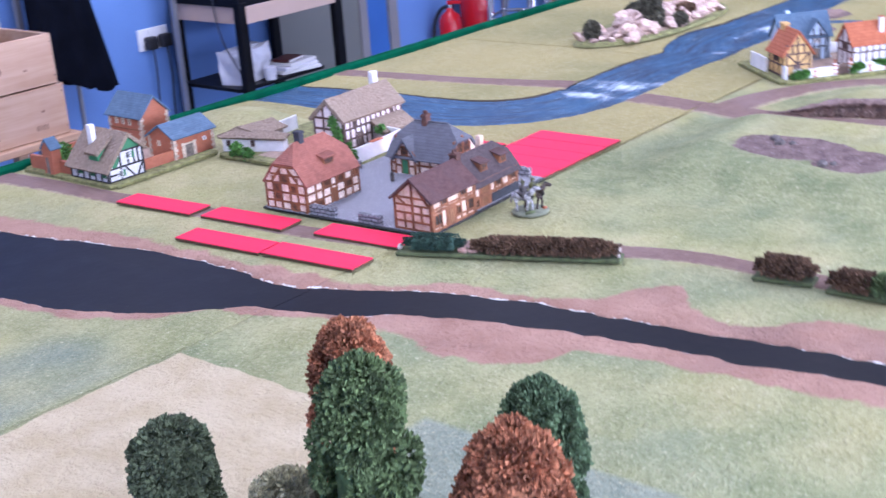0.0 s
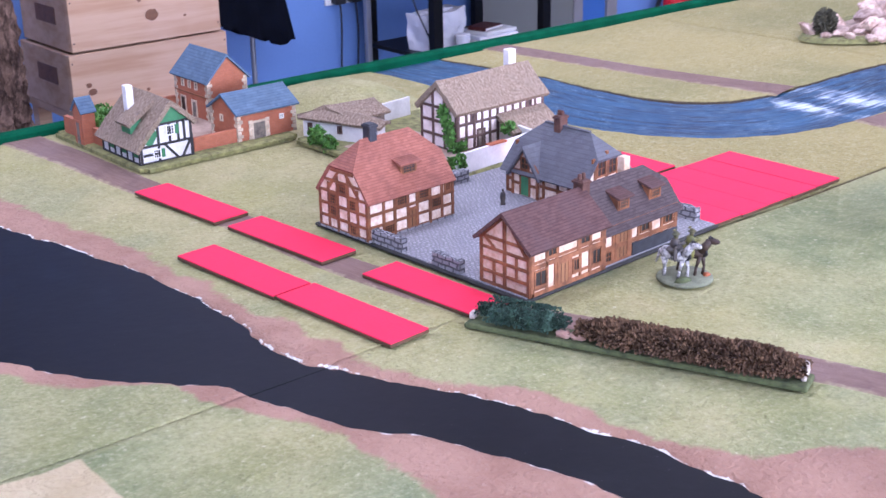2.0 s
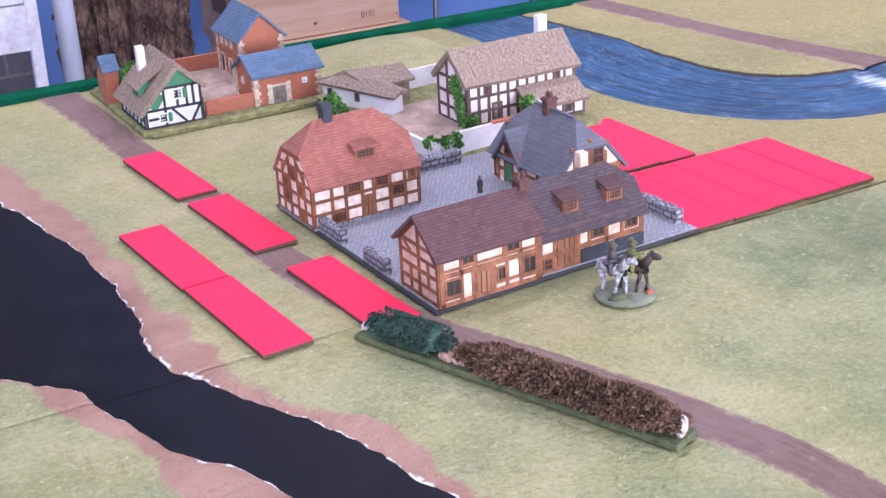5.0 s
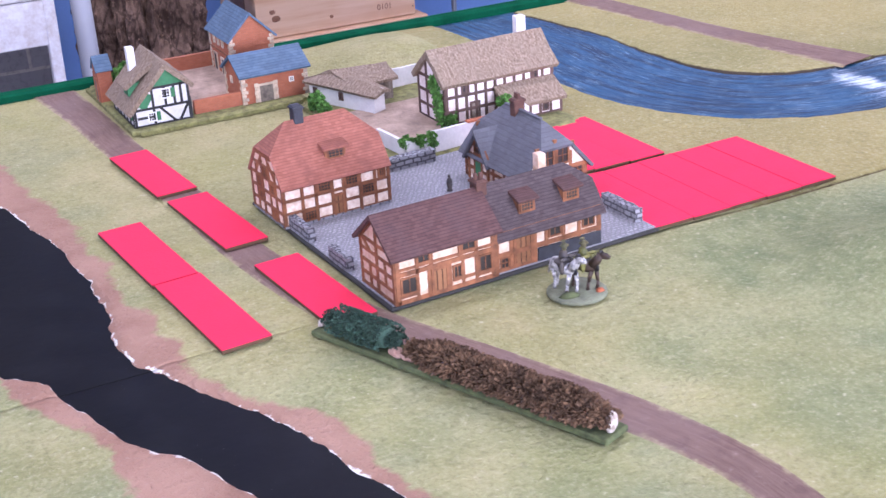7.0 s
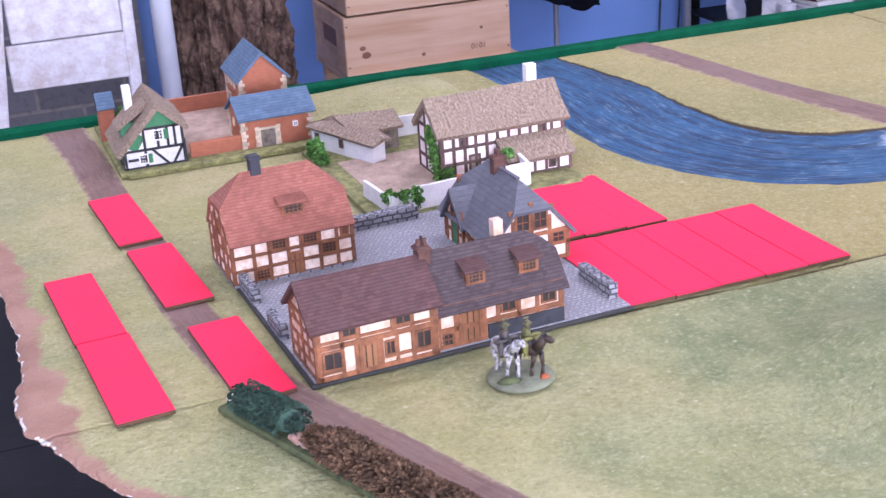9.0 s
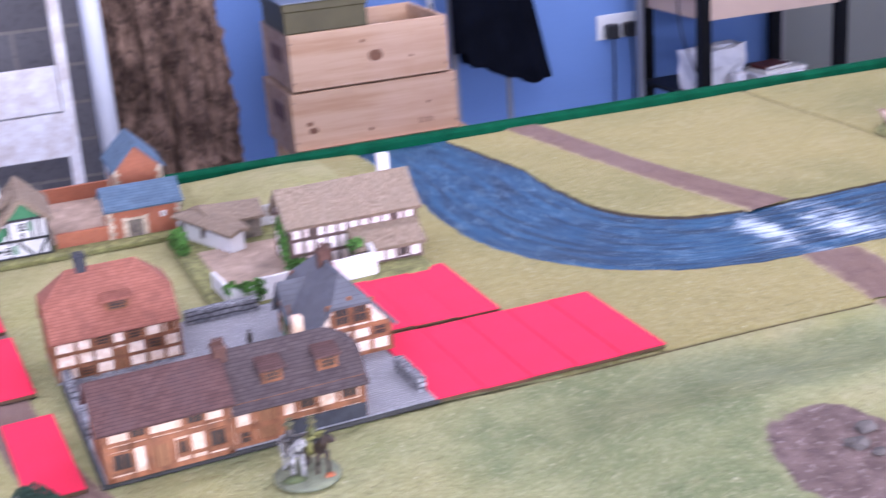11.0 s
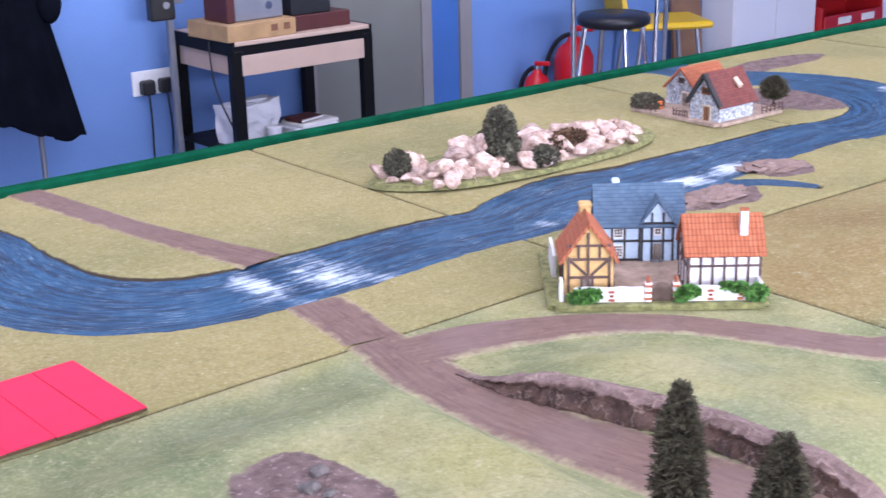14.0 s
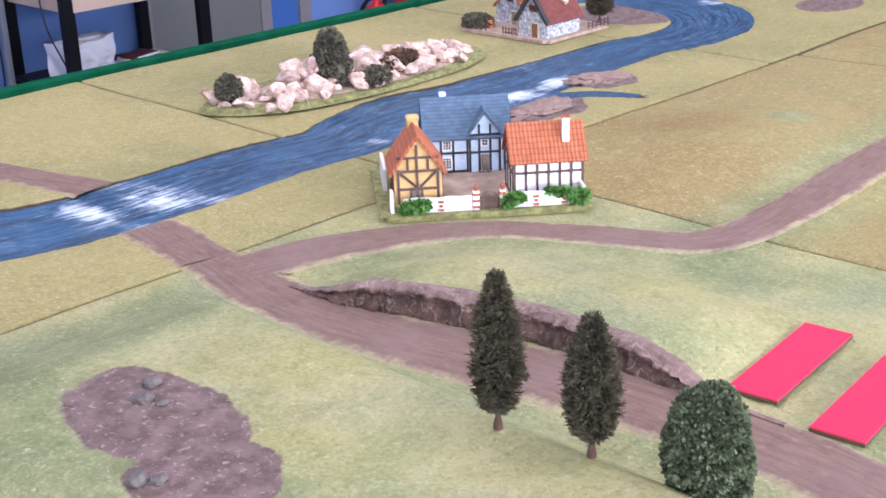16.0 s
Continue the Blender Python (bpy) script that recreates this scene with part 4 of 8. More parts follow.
def dormer(parent, x, y, z, w, d, h, mat_roof, mat_wall, face=-1, frame_mat="brown_timber"):
    """A small lean-to dormer on a slope that faces -y (or +y): front at y."""
    ob = part("dormer", box(x - w / 2, x + w / 2, min(y, y - face * d), max(y, y - face * d), z, z + h), mat_wall, parent)
    fr = (Vector((x, y, 0)), Vector((-face, 0, 0)), Vector((0, face, 0)))
    window(ob, fr, 0, z + h * 0.56, w * 0.74, h * 0.62, frame_mat, 4, 3, 0.009, 0.010)
    a, b = y + face * 0.04, y - face * d * 1.15
    part("dormer_roof", slab([[(x - w * 0.64, a, z + h - 0.005), (x + w * 0.64, a, z + h - 0.005), (x + w * 0.60, b, z + h + 0.075), (x - w * 0.60, b, z + h + 0.075)]], 0.02), mat_roof, ob)
    return ob


def chimney(parent, x, y, z0, z1, w, d, mat, pots=0, cap=True):
    ob = part("chimney", box(x - w / 2, x + w / 2, y - d / 2, y + d / 2, z0, z1, 0.006), mat, parent)
    if cap:
        part("chimney_cap", box(x - w * 0.6, x + w * 0.6, y - d * 0.6, y + d * 0.6, z1 - 0.035, z1 - 0.012, 0.004), mat, ob)
    for k in range(pots):
        part("chimney_pot", rod((x + (k - (pots - 1) / 2) * w * 0.5, y, z1), (x + (k - (pots - 1) / 2) * w * 0.5, y, z1 + 0.05), 0.022, 0.018), mat, ob)
    return ob


def plate(name, parent, x0, x1, y0, y1, z0, z1, mat, edge=0.05, label="", seed=1):
    """A model's base with bevelled, slightly uneven edges."""
    bm = box(x0, x1, y0, y1, z0, z1)
    bmesh.ops.bevel(bm, geom=[e for e in bm.edges if abs(e.verts[0].co.z - e.verts[1].co.z) > 0.01], offset=0.08, segments=3, affect="EDGES")
    top = [f for f in bm.faces if f.normal.z > 0.9]
    bmesh.ops.inset_region(bm, faces=top, thickness=edge, depth=0.012)
    return part(name, bm, mat, parent, label)


def leafy(parent, name, mat, lumps, count, size, seed, label=""):
    """A clinging or bushy growth: tufts over a few lumps given as (x, y, z, rx, ry, rz)."""
    rng = random.Random(seed)
    pts = []
    bm = bmesh.new()
    for x, y, z, rx, ry, rz in lumps:
        blob(1, (x, y, z), (rx * 0.82, ry * 0.82, rz * 0.82), 0.3, 2, seed, bm)
        for _ in range(count):
            n = Vector((rng.gauss(0, 1), rng.gauss(0, 1), rng.gauss(0.2, 1))).normalized()
            pts.append(((x + n.x * rx * rng.uniform(0.75, 1.05), y + n.y * ry * rng.uniform(0.75, 1.05), z + n.z * rz * rng.uniform(0.75, 1.05)), (n.x / rx, n.y / ry, n.z / rz)))
    tufts(pts, size, bm, rng)
    return part(name, bm, mat, parent, label)


def tray(x, y, turn=0.0, w=0.4255, l=1.46):
    t = thing("unit_tray", x, y, float(height(x, y)) + 0.014, turn, "flat red felt-topped unit tray with a bare board edge", "tray", "red unit trays")
    part("tray_board", box(-w / 2, w / 2, -l / 2, l / 2, 0, 0.03, 0.004), "mdf_edge", t)
    part("felt_top", box(-w / 2 + 0.001, w / 2 - 0.001, -l / 2 + 0.003, l / 2 - 0.003, 0.03, 0.042, 0.003), "red_felt", t, "bright red felt top")


for x, y in ((-5.61, 4.13), (-5.44, 2.50), (-6.23, 2.10), (-6.10, 0.61), (-5.22, 0.55)):
    tray(x, y, 4.8)
for k in range(5):
    tray(-0.225 - 0.43 * k, 0.74 - 0.012 * (k > 0) - 0.02 * (k > 2), 1.5)
for k in range(3):
    tray(-1.15 - 0.43 * k, 2.25, 1.5)
tray(4.12, -5.61, -84.3)
tray(3.98, -6.40, -84.3)

# ---------------------------------------------------------------- the walled town on its cobbled base
TURN = 3.0
town = thing("town_base", -4.84, -0.19, 0.012, TURN, "grey cobbled courtyard base under the timbered town houses", "base")
bm = box(0, 2.74, 0, 2.92, 0, 0.035, 0.01)
part("base_board", bm, "base_edge", town)
part("cobbled_yard", box(0.03, 2.71, 0.03, 2.89, 0.035, 0.045), "cobbles", town, "grey cobbles")
WALLS = ((0.02, 0.09, 1.62, 2.10), (0.02, 0.09, 0.84, 1.20), (1.28, 2.0, 2.76, 2.86), (2.62, 2.70, 0.20, 0.72))
for x0, x1, y0, y1 in WALLS:
    bm = box(x0, x1, y0, y1, 0.04, 0.17)
    bmesh.ops.subdivide_edges(bm, edges=[e for e in bm.edges if e.calc_length() > 0.2], cuts=8)
    for v in bm.verts:
        if v.co.z > 0.1:
            v.co.z += 0.02 * noise.noise(v.co * 12)
    part("yard_wall", bm, "dry_stone", town, "low grey dry stone wall")


# the timbered house with the red roof
W, D, H, R, ZH = 1.10, 0.74, 0.42, 0.89, 0.66
red = thing("red_roofed_house", -4.43, 2.26, 0.057, TURN, "half-timbered model house with a red tiled half-hipped roof", "house")
part("wall", walls(W, D, H, R, ZH), "cream_plaster", red, "cream plaster infill")
part("roof", roof(W, D, H, R, 0.04, 0.02, 0.03, ZH, 0.24), "red_tile", red, "red tiled roof with dark streaks")
S, Wf, E = face_frame("S", W, D), face_frame("W", W, D), face_frame("E", W, D)
cols = [-0.545, -0.36, -0.22, -0.05, 0.07, 0.24, 0.40, 0.545]
beams(red, S, [(-0.565, z, 0.565, z) for z in (0.015, 0.135, 0.26, 0.385)], "brown_timber", 0.028)
beams(red, S, [(u, 0.0, u, 0.40) for u in cols], "brown_timber", 0.032)
for u, z, w, h in ((-0.13, 0.325, 0.13, 0.09), (0.155, 0.325, 0.13, 0.09), (-0.29, 0.075, 0.12, 0.09), (0.32, 0.20, 0.13, 0.10), (0.475, 0.325, 0.07, 0.08)):
    window(red, S, u, z, w, h, "brown_timber", 4, 3, 0.010)
door(red, S, 0.01, 0.01, 0.10, 0.20)
for f in (Wf, E):
    beams(red, f, [(-0.37, z, 0.37, z) for z in (0.015, 0.13, 0.26, 0.39)] + [(-0.26, 0.51, 0.26, 0.51), (-0.17, 0.62, 0.17, 0.62)], "brown_timber", 0.028)
    beams(red, f, [(u, 0.0, u, 0.39 + (0.37 - abs(u)) * 0.62) for u in (-0.36, -0.22, -0.08, 0.08, 0.22, 0.36)], "brown_timber", 0.032)
    beams(red, f, [(-0.24, 0.40, -0.05, 0.62), (0.24, 0.40, 0.05, 0.62)], "brown_timber", 0.03)
    for u, z in ((-0.15, 0.32), (0.15, 0.32), (0.15, 0.07), (-0.15, 0.2), (0.0, 0.46)):
        window(red, f, u, z, 0.10, 0.10, "brown_timber", 3, 3, 0.010)
chimney(red, -0.17, 0.02, 0.76, 1.03, 0.095, 0.11, "chimney_black", 0)
dormer(red, 0.06, -0.275, 0.51, 0.21, 0.24, 0.145, "red_tile", "brown_timber")
part("plinth", box(-W / 2 - 0.012, W / 2 + 0.012, -D / 2 - 0.012, D / 2 + 0.012, -0.005, 0.02), "dry_stone", red)

# the long inn of two parts
inn = thing("inn", -3.77, 0.17, 0.057, TURN, "long half-timbered model inn with a dark tiled roof in two parts", "house")
X0, XM, X1, Y0, Y1 = -1.03, -0.06, 1.03, -0.30, 0.30
YR = -0.25
part("west_wall", walls(0, 0, 0.45, 0.70, None, X0, XM, Y0, Y1), "inn_plaster", inn, "cream plaster infill")
part("east_wall", walls(0, 0, 0.36, 0.70, 0.56, XM, X1, YR, Y1), "inn_plaster", inn, "cream plaster infill")
part("west_roof", roof(0, 0, 0.45, 0.70, 0.055, 0.05, 0.03, None, 0, None, X0, XM - 0.02, Y0, Y1), "brown_tile", inn, "purple-brown tiled roof")
part("east_roof", roof(0, 0, 0.36, 0.70, 0.06, 0.03, 0.03, None, 0.19, 0.56, XM, X1, YR, Y1), "dark_slate", inn, "dark grey-brown tiled roof")
S = (Vector((0, Y0, 0)), Vector((1, 0, 0)), Vector((0, -1, 0)))
S2 = (Vector((0, YR, 0)), Vector((1, 0, 0)), Vector((0, -1, 0)))
Wf = (Vector((X0, 0, 0)), Vector((0, -1, 0)), Vector((-1, 0, 0)))
E = (Vector((X1, 0, 0)), Vector((0, 1, 0)), Vector((1, 0, 0)))
beams(inn, S, [(X0, 0.018, XM, 0.018, 0.036), (X0, 0.262, XM, 0.262, 0.04), (X0, 0.305, XM, 0.305, 0.022), (X0, 0.425, XM, 0.425, 0.035)], "brown_timber")
beams(inn, S, [(u, 0, u, 0.44, w) for u, w in ((X0 + 0.02, 0.04), (-0.83, 0.03), (-0.27, 0.032), (XM - 0.035, 0.06))], "brown_timber")
beams(inn, S, [(u, 0.28, u, 0.42, 0.04) for u in (-0.70, -0.42)], "brown_timber")
beams(inn, S, [(u, 0, u, 0.24, w) for u, w in ((-0.72, 0.032), (-0.525, 0.03), (-0.40, 0.026))], "brown_timber")
beams(inn, S, [(-1.0, 0.065, -0.83, 0.065), (-0.50, 0.085, -0.28, 0.085), (-0.26, 0.07, -0.10, 0.07)], "brown_timber", 0.026)
for u, z, w, h in ((-0.905, 0.155, 0.15, 0.14), (-0.765, 0.365, 0.12, 0.085), (-0.34, 0.365, 0.13, 0.085), (-0.455, 0.155, 0.075, 0.11), (-0.185, 0.16, 0.12, 0.14)):
    window(inn, S, u, z, w, h, "brown_timber", 2, 1, 0.010)
door(inn, S, -0.62, 0.01, 0.14, 0.22)
# the lower, browner half
beams(inn, S2, [(XM, 0.345, X1, 0.345, 0.035), (XM, 0.150, X1, 0.150, 0.042), (XM, 0.015, 0.36, 0.015, 0.03)], "brown_timber")
beams(inn, S2, [(u, 0, u, 0.35, w) for u, w in ((XM + 0.02, 0.04), (0.105, 0.035), (0.34, 0.04), (0.46, 0.032), (0.64, 0.032), (0.80, 0.032), (X1 - 0.02, 0.045))], "brown_timber")
for u in (0.55, 0.90):
    window(inn, S2, u, 0.25, 0.12, 0.11, "brown_timber", 2, 1, 0.010)
window(inn, S2, 0.035, 0.075, 0.08, 0.10, "brown_timber", 2, 2, 0.010)
door(inn, S2, 0.225, 0.01, 0.17, 0.27)
part("lower_wall", bar_on(S2, 0.37, 0.06, X1, 0.06, 0.12, 0.016), "chimney_black", inn, "dark grey stone footing")
beams(inn, Wf, [(-0.30, z, 0.30, z) for z in (0.015, 0.12, 0.235, 0.34, 0.44)], "brown_timber", 0.028)
beams(inn, Wf, [(u, 0, u, 0.44 + (0.30 - abs(u)) * 0.75) for u in (-0.285, 0.0, 0.285)], "brown_timber", 0.036)
beams(inn, Wf, [(0.14, 0.12, 0.14, 0.34), (-0.13, 0.0, -0.13, 0.235)] + [(-0.27, 0.44, -0.02, 0.65), (0.27, 0.44, 0.02, 0.65), (0.26, 0.35, 0.09, 0.56), (-0.12, 0.35, -0.25, 0.45)], "brown_timber", 0.028)
beams(inn, E, [(YR, z, 0.30, z) for z in (0.015, 0.2, 0.35)] + [(u, 0, u, 0.36) for u in (YR + 0.015, 0.0, 0.285)], "brown_timber", 0.03)
chimney(inn, -0.03, 0.02, 0.60, 0.77, 0.10, 0.12, "chimney_brown", 2)
chimney(inn, 0.63, 0.08, 0.56, 0.83, 0.085, 0.085, "inn_plaster", 0, False)
for u in (0.315, 0.77):
    dormer(inn, u, -0.19, 0.425, 0.165, 0.24, 0.155, "brown_tile", "brown_timber")

# the grey slated house: its ridge runs away from the inn
W, D, H, R, ZH = 1.06, 0.72, 0.30, 0.71, 0.51
grey = thing("grey_roofed_house", -2.51, 1.65, 0.057, 90 + TURN, "half-timbered model house with a steep grey slate roof", "house")
part("wall", walls(W, D, H, R, ZH), "cream_plaster", grey, "cream plaster infill")
part("roof", roof(W, D, H, R, 0.06, 0.05, 0.03, ZH, 0.22), "grey_slate", grey, "grey slate roof with lead ridges")
for f in (face_frame("W", W, D), face_frame("E", W, D)):
    beams(grey, f, [(-0.36, z, 0.36, z) for z in (0.015, 0.15, 0.27)] + [(-0.22, 0.50, 0.22, 0.50, 0.045)], "brown_timber", 0.036)
    beams(grey, f, [(u, 0, u, 0.29 + (0.35 - abs(u)) * 0.8) for u in (-0.345, -0.175, 0.0, 0.175, 0.345)], "brown_timber", 0.036)
    for u in (-0.085, 0.085):
        window(grey, f, u, 0.40, 0.13, 0.16, "brown_timber", 2, 2, 0.012)
        window(grey, f, u * 3.0, 0.21, 0.12, 0.10, "brown_timber", 2, 2, 0.012)
for f in (face_frame("N", W, D), face_frame("S", W, D)):
    beams(grey, f, [(-0.53, z, 0.53, z) for z in (0.015, 0.15, 0.28)] + [(u, 0, u, 0.29) for u in (-0.515, -0.35, -0.2, 0.0, 0.2, 0.35, 0.515)], "brown_timber", 0.032)
    window(grey, f, -0.27, 0.22, 0.12, 0.10, "brown_timber", 2, 2, 0.012)
# cross gable towards the yard
GX, GY = 0.24, 0.385
gable = part("cross_gable", box(GX - 0.19, GX + 0.19, 0.30, GY, 0, 0.27), "cream_plaster", grey)
bm = bmesh.new()
a = [bm.verts.new(p) for p in ((GX - 0.19, GY, 0.27), (GX + 0.19, GY, 0.27), (GX, GY, 0.52))]
b = [bm.verts.new((v.co.x, 0.14, v.co.z)) for v in a]
bm.faces.new(a), bm.faces.new(b[::-1])
for k in range(3):
    bm.faces.new((a[k], b[k], b[(k + 1) % 3], a[(k + 1) % 3]))
bmesh.ops.recalc_face_normals(bm, faces=bm.faces)
part("gable_wall", bm, "cream_plaster", gable)
part("gable_roof", slab([[(GX + sx * 0.24, GY + 0.05, 0.215), (GX, GY + 0.05, 0.55), (GX, 0.08, 0.55), (GX + sx * 0.24, 0.20, 0.215)] for sx in (-1, 1)], 0.025), "grey_slate", gable)
fr = (Vector((GX, GY, 0)), Vector((-1, 0, 0)), Vector((0, 1, 0)))
beams(gable, fr, [(-0.19, 0.27, 0.19, 0.27), (-0.175, 0, -0.175, 0.27), (0.175, 0, 0.175, 0.27), (-0.18, 0.28, 0, 0.51), (0.18, 0.28, 0, 0.51), (-0.19, 0.13, -0.07, 0.13), (0.07, 0.13, 0.19, 0.13)], "brown_timber", 0.03)
window(gable, fr, 0, 0.355, 0.11, 0.12, "brown_timber", 2, 2, 0.012)
door(gable, fr, 0.0, 0.01, 0.13, 0.22, "green_paint")
chimney(grey, 0.10, 0.0, 0.62, 0.83, 0.09, 0.12, "chimney_brown", 2)
part("ridge_lead", box(-0.31, 0.31, -0.02, 0.02, R + 0.005, R + 0.022, 0.004), "grey_slate", grey)

# ---------------------------------------------------------------- the white-walled thatched farmstead
stead = thing("farmstead_base", -2.25, 4.1, 0.012, 1.5, "earth and grass base under the thatched farmstead", "base")
plate("base_board", stead, -1.16, 1.16, -1.27, 1.36, 0, 0.045, "model_grass")
part("yard", box(-0.95, 0.1, -0.75, 0.62, 0.05, 0.064, 0.006), "straw_dirt", stead, "trodden earth yard")


def garden_wall(parent, pts, h, w, mat, name="garden_wall", label="", z=0.05, seed=2):
    for (ax, ay), (bx, by) in zip(pts, pts[1:]):
        d = Vector((bx - ax, by - ay, 0))
        n = max(2, int(d.length / 0.12))
        side = Vector((-d.y, d.x, 0)).normalized() * w / 2
        bm = bmesh.new()
        rows = []
        for k in range(n + 1):
            p = Vector((ax, ay, z)) + d * k / n
            top = h + 0.022 * noise.noise(Vector((p.x * 7 + seed, p.y * 7, 1)))
            rows.append([bm.verts.new(q) for q in (p - side, p - side * 0.75 + Vector((0, 0, top)), p + side * 0.75 + Vector((0, 0, top)), p + side)])
        for a, b in zip(rows, rows[1:]):
            for i in range(3):
                bm.faces.new((a[i], b[i], b[i + 1], a[i + 1]))
        bm.faces.new(rows[0]), bm.faces.new(rows[-1][::-1])
        bmesh.ops.recalc_face_normals(bm, faces=bm.faces)
        part(name, bm, mat, parent, label)


garden_wall(stead, [(-1.02, -0.55), (-0.97, -1.13), (-0.72, -1.19)], 0.17, 0.05, "white_plaster", label="whitewashed garden wall")
garden_wall(stead, [(-0.70, -1.19), (0.0, -1.14), (0.55, -1.10), (0.62, -0.62)], 0.24, 0.05, "white_plaster", label="whitewashed garden wall")
garden_wall(stead, [(-0.10, 1.17), (0.58, 1.22)], 0.24, 0.05, "white_plaster", label="whitewashed garden wall")
part("tiled_coping", box(-0.25, 0.02, -1.19, -1.11, 0.285, 0.305, 0.004), "pantile", stead, "short run of orange coping tiles")
leafy(stead, "ivy_growth", "ivy", [(-0.95, -1.10, 0.20, 0.07, 0.045, 0.05), (-0.82, -1.17, 0.20, 0.08, 0.04, 0.06), (-0.70, -1.20, 0.18, 0.05, 0.04, 0.11)], 110, 0.03, 5, "green ivy hanging over the wall")
leafy(stead, "ivy_growth", "ivy", [(-1.08, 0.95, 0.14, 0.08, 0.14, 0.12), (-1.1, 0.7, 0.10, 0.06, 0.12, 0.10)], 130, 0.035, 6, "green ivy beside the shed")

W, D, H, R = 1.40, 0.64, 0.53, 0.81
cot = thing("thatched_house", -1.72, 3.87, 0.062, 1.0, "long half-timbered white house with a thatched roof", "house")
part("wall", walls(W, D, H, R), "pink_plaster", cot, "white plaster infill")
part("roof", roof(W, D, H, R, 0.06, 0.05, 0.06, rag=0.012, seed=3), "thatch", cot, "brown thatch", smooth=False)
S, Wf, E = face_frame("S", W, D), face_frame("W", W, D), face_frame("E", W, D)
beams(cot, S, [(-0.72, z, 0.72, z) for z in (0.015, 0.165, 0.33)], "dark_timber", 0.034)
beams(cot, S, [(-0.683 + 0.1242 * k, 0.0, -0.683 + 0.1242 * k, 0.52) for k in range(12)], "dark_timber", 0.034)
for u in (-0.445, 0.45):
    window(cot, S, u, 0.42, 0.085, 0.12, "dark_timber", 1, 2, 0.012)
door(cot, S, -0.33, 0.01, 0.11, 0.22, "grey_wood", "dark_timber")
for f in (Wf, E):
    beams(cot, f, [(-0.29, z, 0.29, z) for z in (0.015, 0.165, 0.33, 0.5)] + [(u, 0, u, 0.52 + (0.29 - abs(u)) * 0.95) for u in (-0.305, -0.10, 0.10, 0.305)], "dark_timber", 0.034)
chimney(cot, 0.50, 0.06, 0.70, 1.0, 0.12, 0.10, "white_plaster", 0, False)
lean = part("lean_to", box(-0.04, 0.66, -0.57, -0.31, 0, 0.19), "pink_plaster", cot, "low lean-to with white panels")
part("lean_to_roof", slab([[(-0.09, -0.63, 0.185), (0.70, -0.63, 0.185), (0.70, -0.30, 0.38), (-0.09, -0.30, 0.38)]], 0.05), "thatch", lean, "thatched lean-to roof")
fl = (Vector((0.31, -0.57, 0)), Vector((1, 0, 0)), Vector((0, -1, 0)))
beams(lean, fl, [(-0.35, 0.012, 0.35, 0.012), (-0.35, 0.18, 0.35, 0.18)] + [(u, 0, u, 0.19) for u in (-0.335, -0.20, -0.07, 0.06, 0.2, 0.335)], "dark_timber", 0.03)
window(lean, fl, 0.13, 0.09, 0.07, 0.08, "dark_timber", 1, 1)
leafy(cot, "ivy_growth", "ivy", [(-0.73, -0.12, 0.42, 0.03, 0.08, 0.14), (-0.73, -0.22, 0.2, 0.04, 0.09, 0.18), (-0.66, -0.31, 0.08, 0.10, 0.04, 0.10), (-0.05, -0.5, 0.22, 0.08, 0.08, 0.07)], 110, 0.03, 7, "green ivy climbing the gable")

shed = thing("thatched_shed", -2.95, 4.62, 0.062, 1.5, "low L-shaped whitewashed shed with a sagging thatched roof", "shed")
body = bmesh.new()
foot = [(0.07, -0.17), (0.24, -0.10), (-0.06, 0.86), (-0.32, 0.80)]
lo, hi = [body.verts.new((x, y, 0)) for x, y in foot], [body.verts.new((x, y, z)) for (x, y), z in zip(foot, (0.215, 0.27, 0.29, 0.24))]
body.faces.new(lo[::-1]), body.faces.new(hi)
for k in range(4):
    body.faces.new((lo[k], lo[(k + 1) % 4], hi[(k + 1) % 4], hi[k]))
bmesh.ops.recalc_face_normals(body, faces=body.faces)
part("wall", body, "white_plaster", shed, "whitewashed wall")


def ragged(bm, rag, seed):
    bmesh.ops.triangulate(bm, faces=bm.faces)
    bmesh.ops.subdivide_edges(bm, edges=bm.edges, cuts=4, use_grid_fill=True)
    bmesh.ops.triangulate(bm, faces=bm.faces)
    for v in bm.verts:
        v.co += Vector((noise.noise(v.co * 9 + Vector((seed, 0, 0))), noise.noise(v.co * 9 + Vector((0, seed, 5))), noise.noise(v.co * 7 + Vector((2, 0, seed))))) * rag
    return bm


part("long_roof", ragged(slab([[(0.05, -0.22, 0.225), (0.20, -0.20, 0.285), (-0.06, 0.72, 0.36), (-0.38, 0.84, 0.25)], [(0.20, -0.20, 0.285), (0.32, -0.12, 0.24), (0.22, 0.62, 0.28), (-0.06, 0.72, 0.36)]], 0.035), 0.012, 2), "thatch", shed, "brown thatch")
part("wing_roof", ragged(slab([[(-0.02, 0.19, 0.26), (0.58, 0.20, 0.27), (0.60, 0.56, 0.37), (-0.10, 0.66, 0.375)], [(-0.10, 0.66, 0.375), (0.60, 0.56, 0.37), (0.60, 0.86, 0.27), (-0.34, 0.90, 0.26)]], 0.035), 0.012, 6), "thatch", shed, "brown thatch")
for k in range(9):
    part("plank", box(0.04 + 0.055 * k, 0.092 + 0.055 * k, 0.27, 0.285 + 0.004 * (k % 2), 0, 0.25), "grey_wood", shed)
part("back_wall", box(0.04, 0.53, 0.29, 0.8, 0, 0.24), "grey_wood", shed, "weathered board walls")
fl = (Vector((-0.125, 0.315, 0)), Vector((0.373, -0.928, 0)), Vector((-0.928, -0.373, 0)))
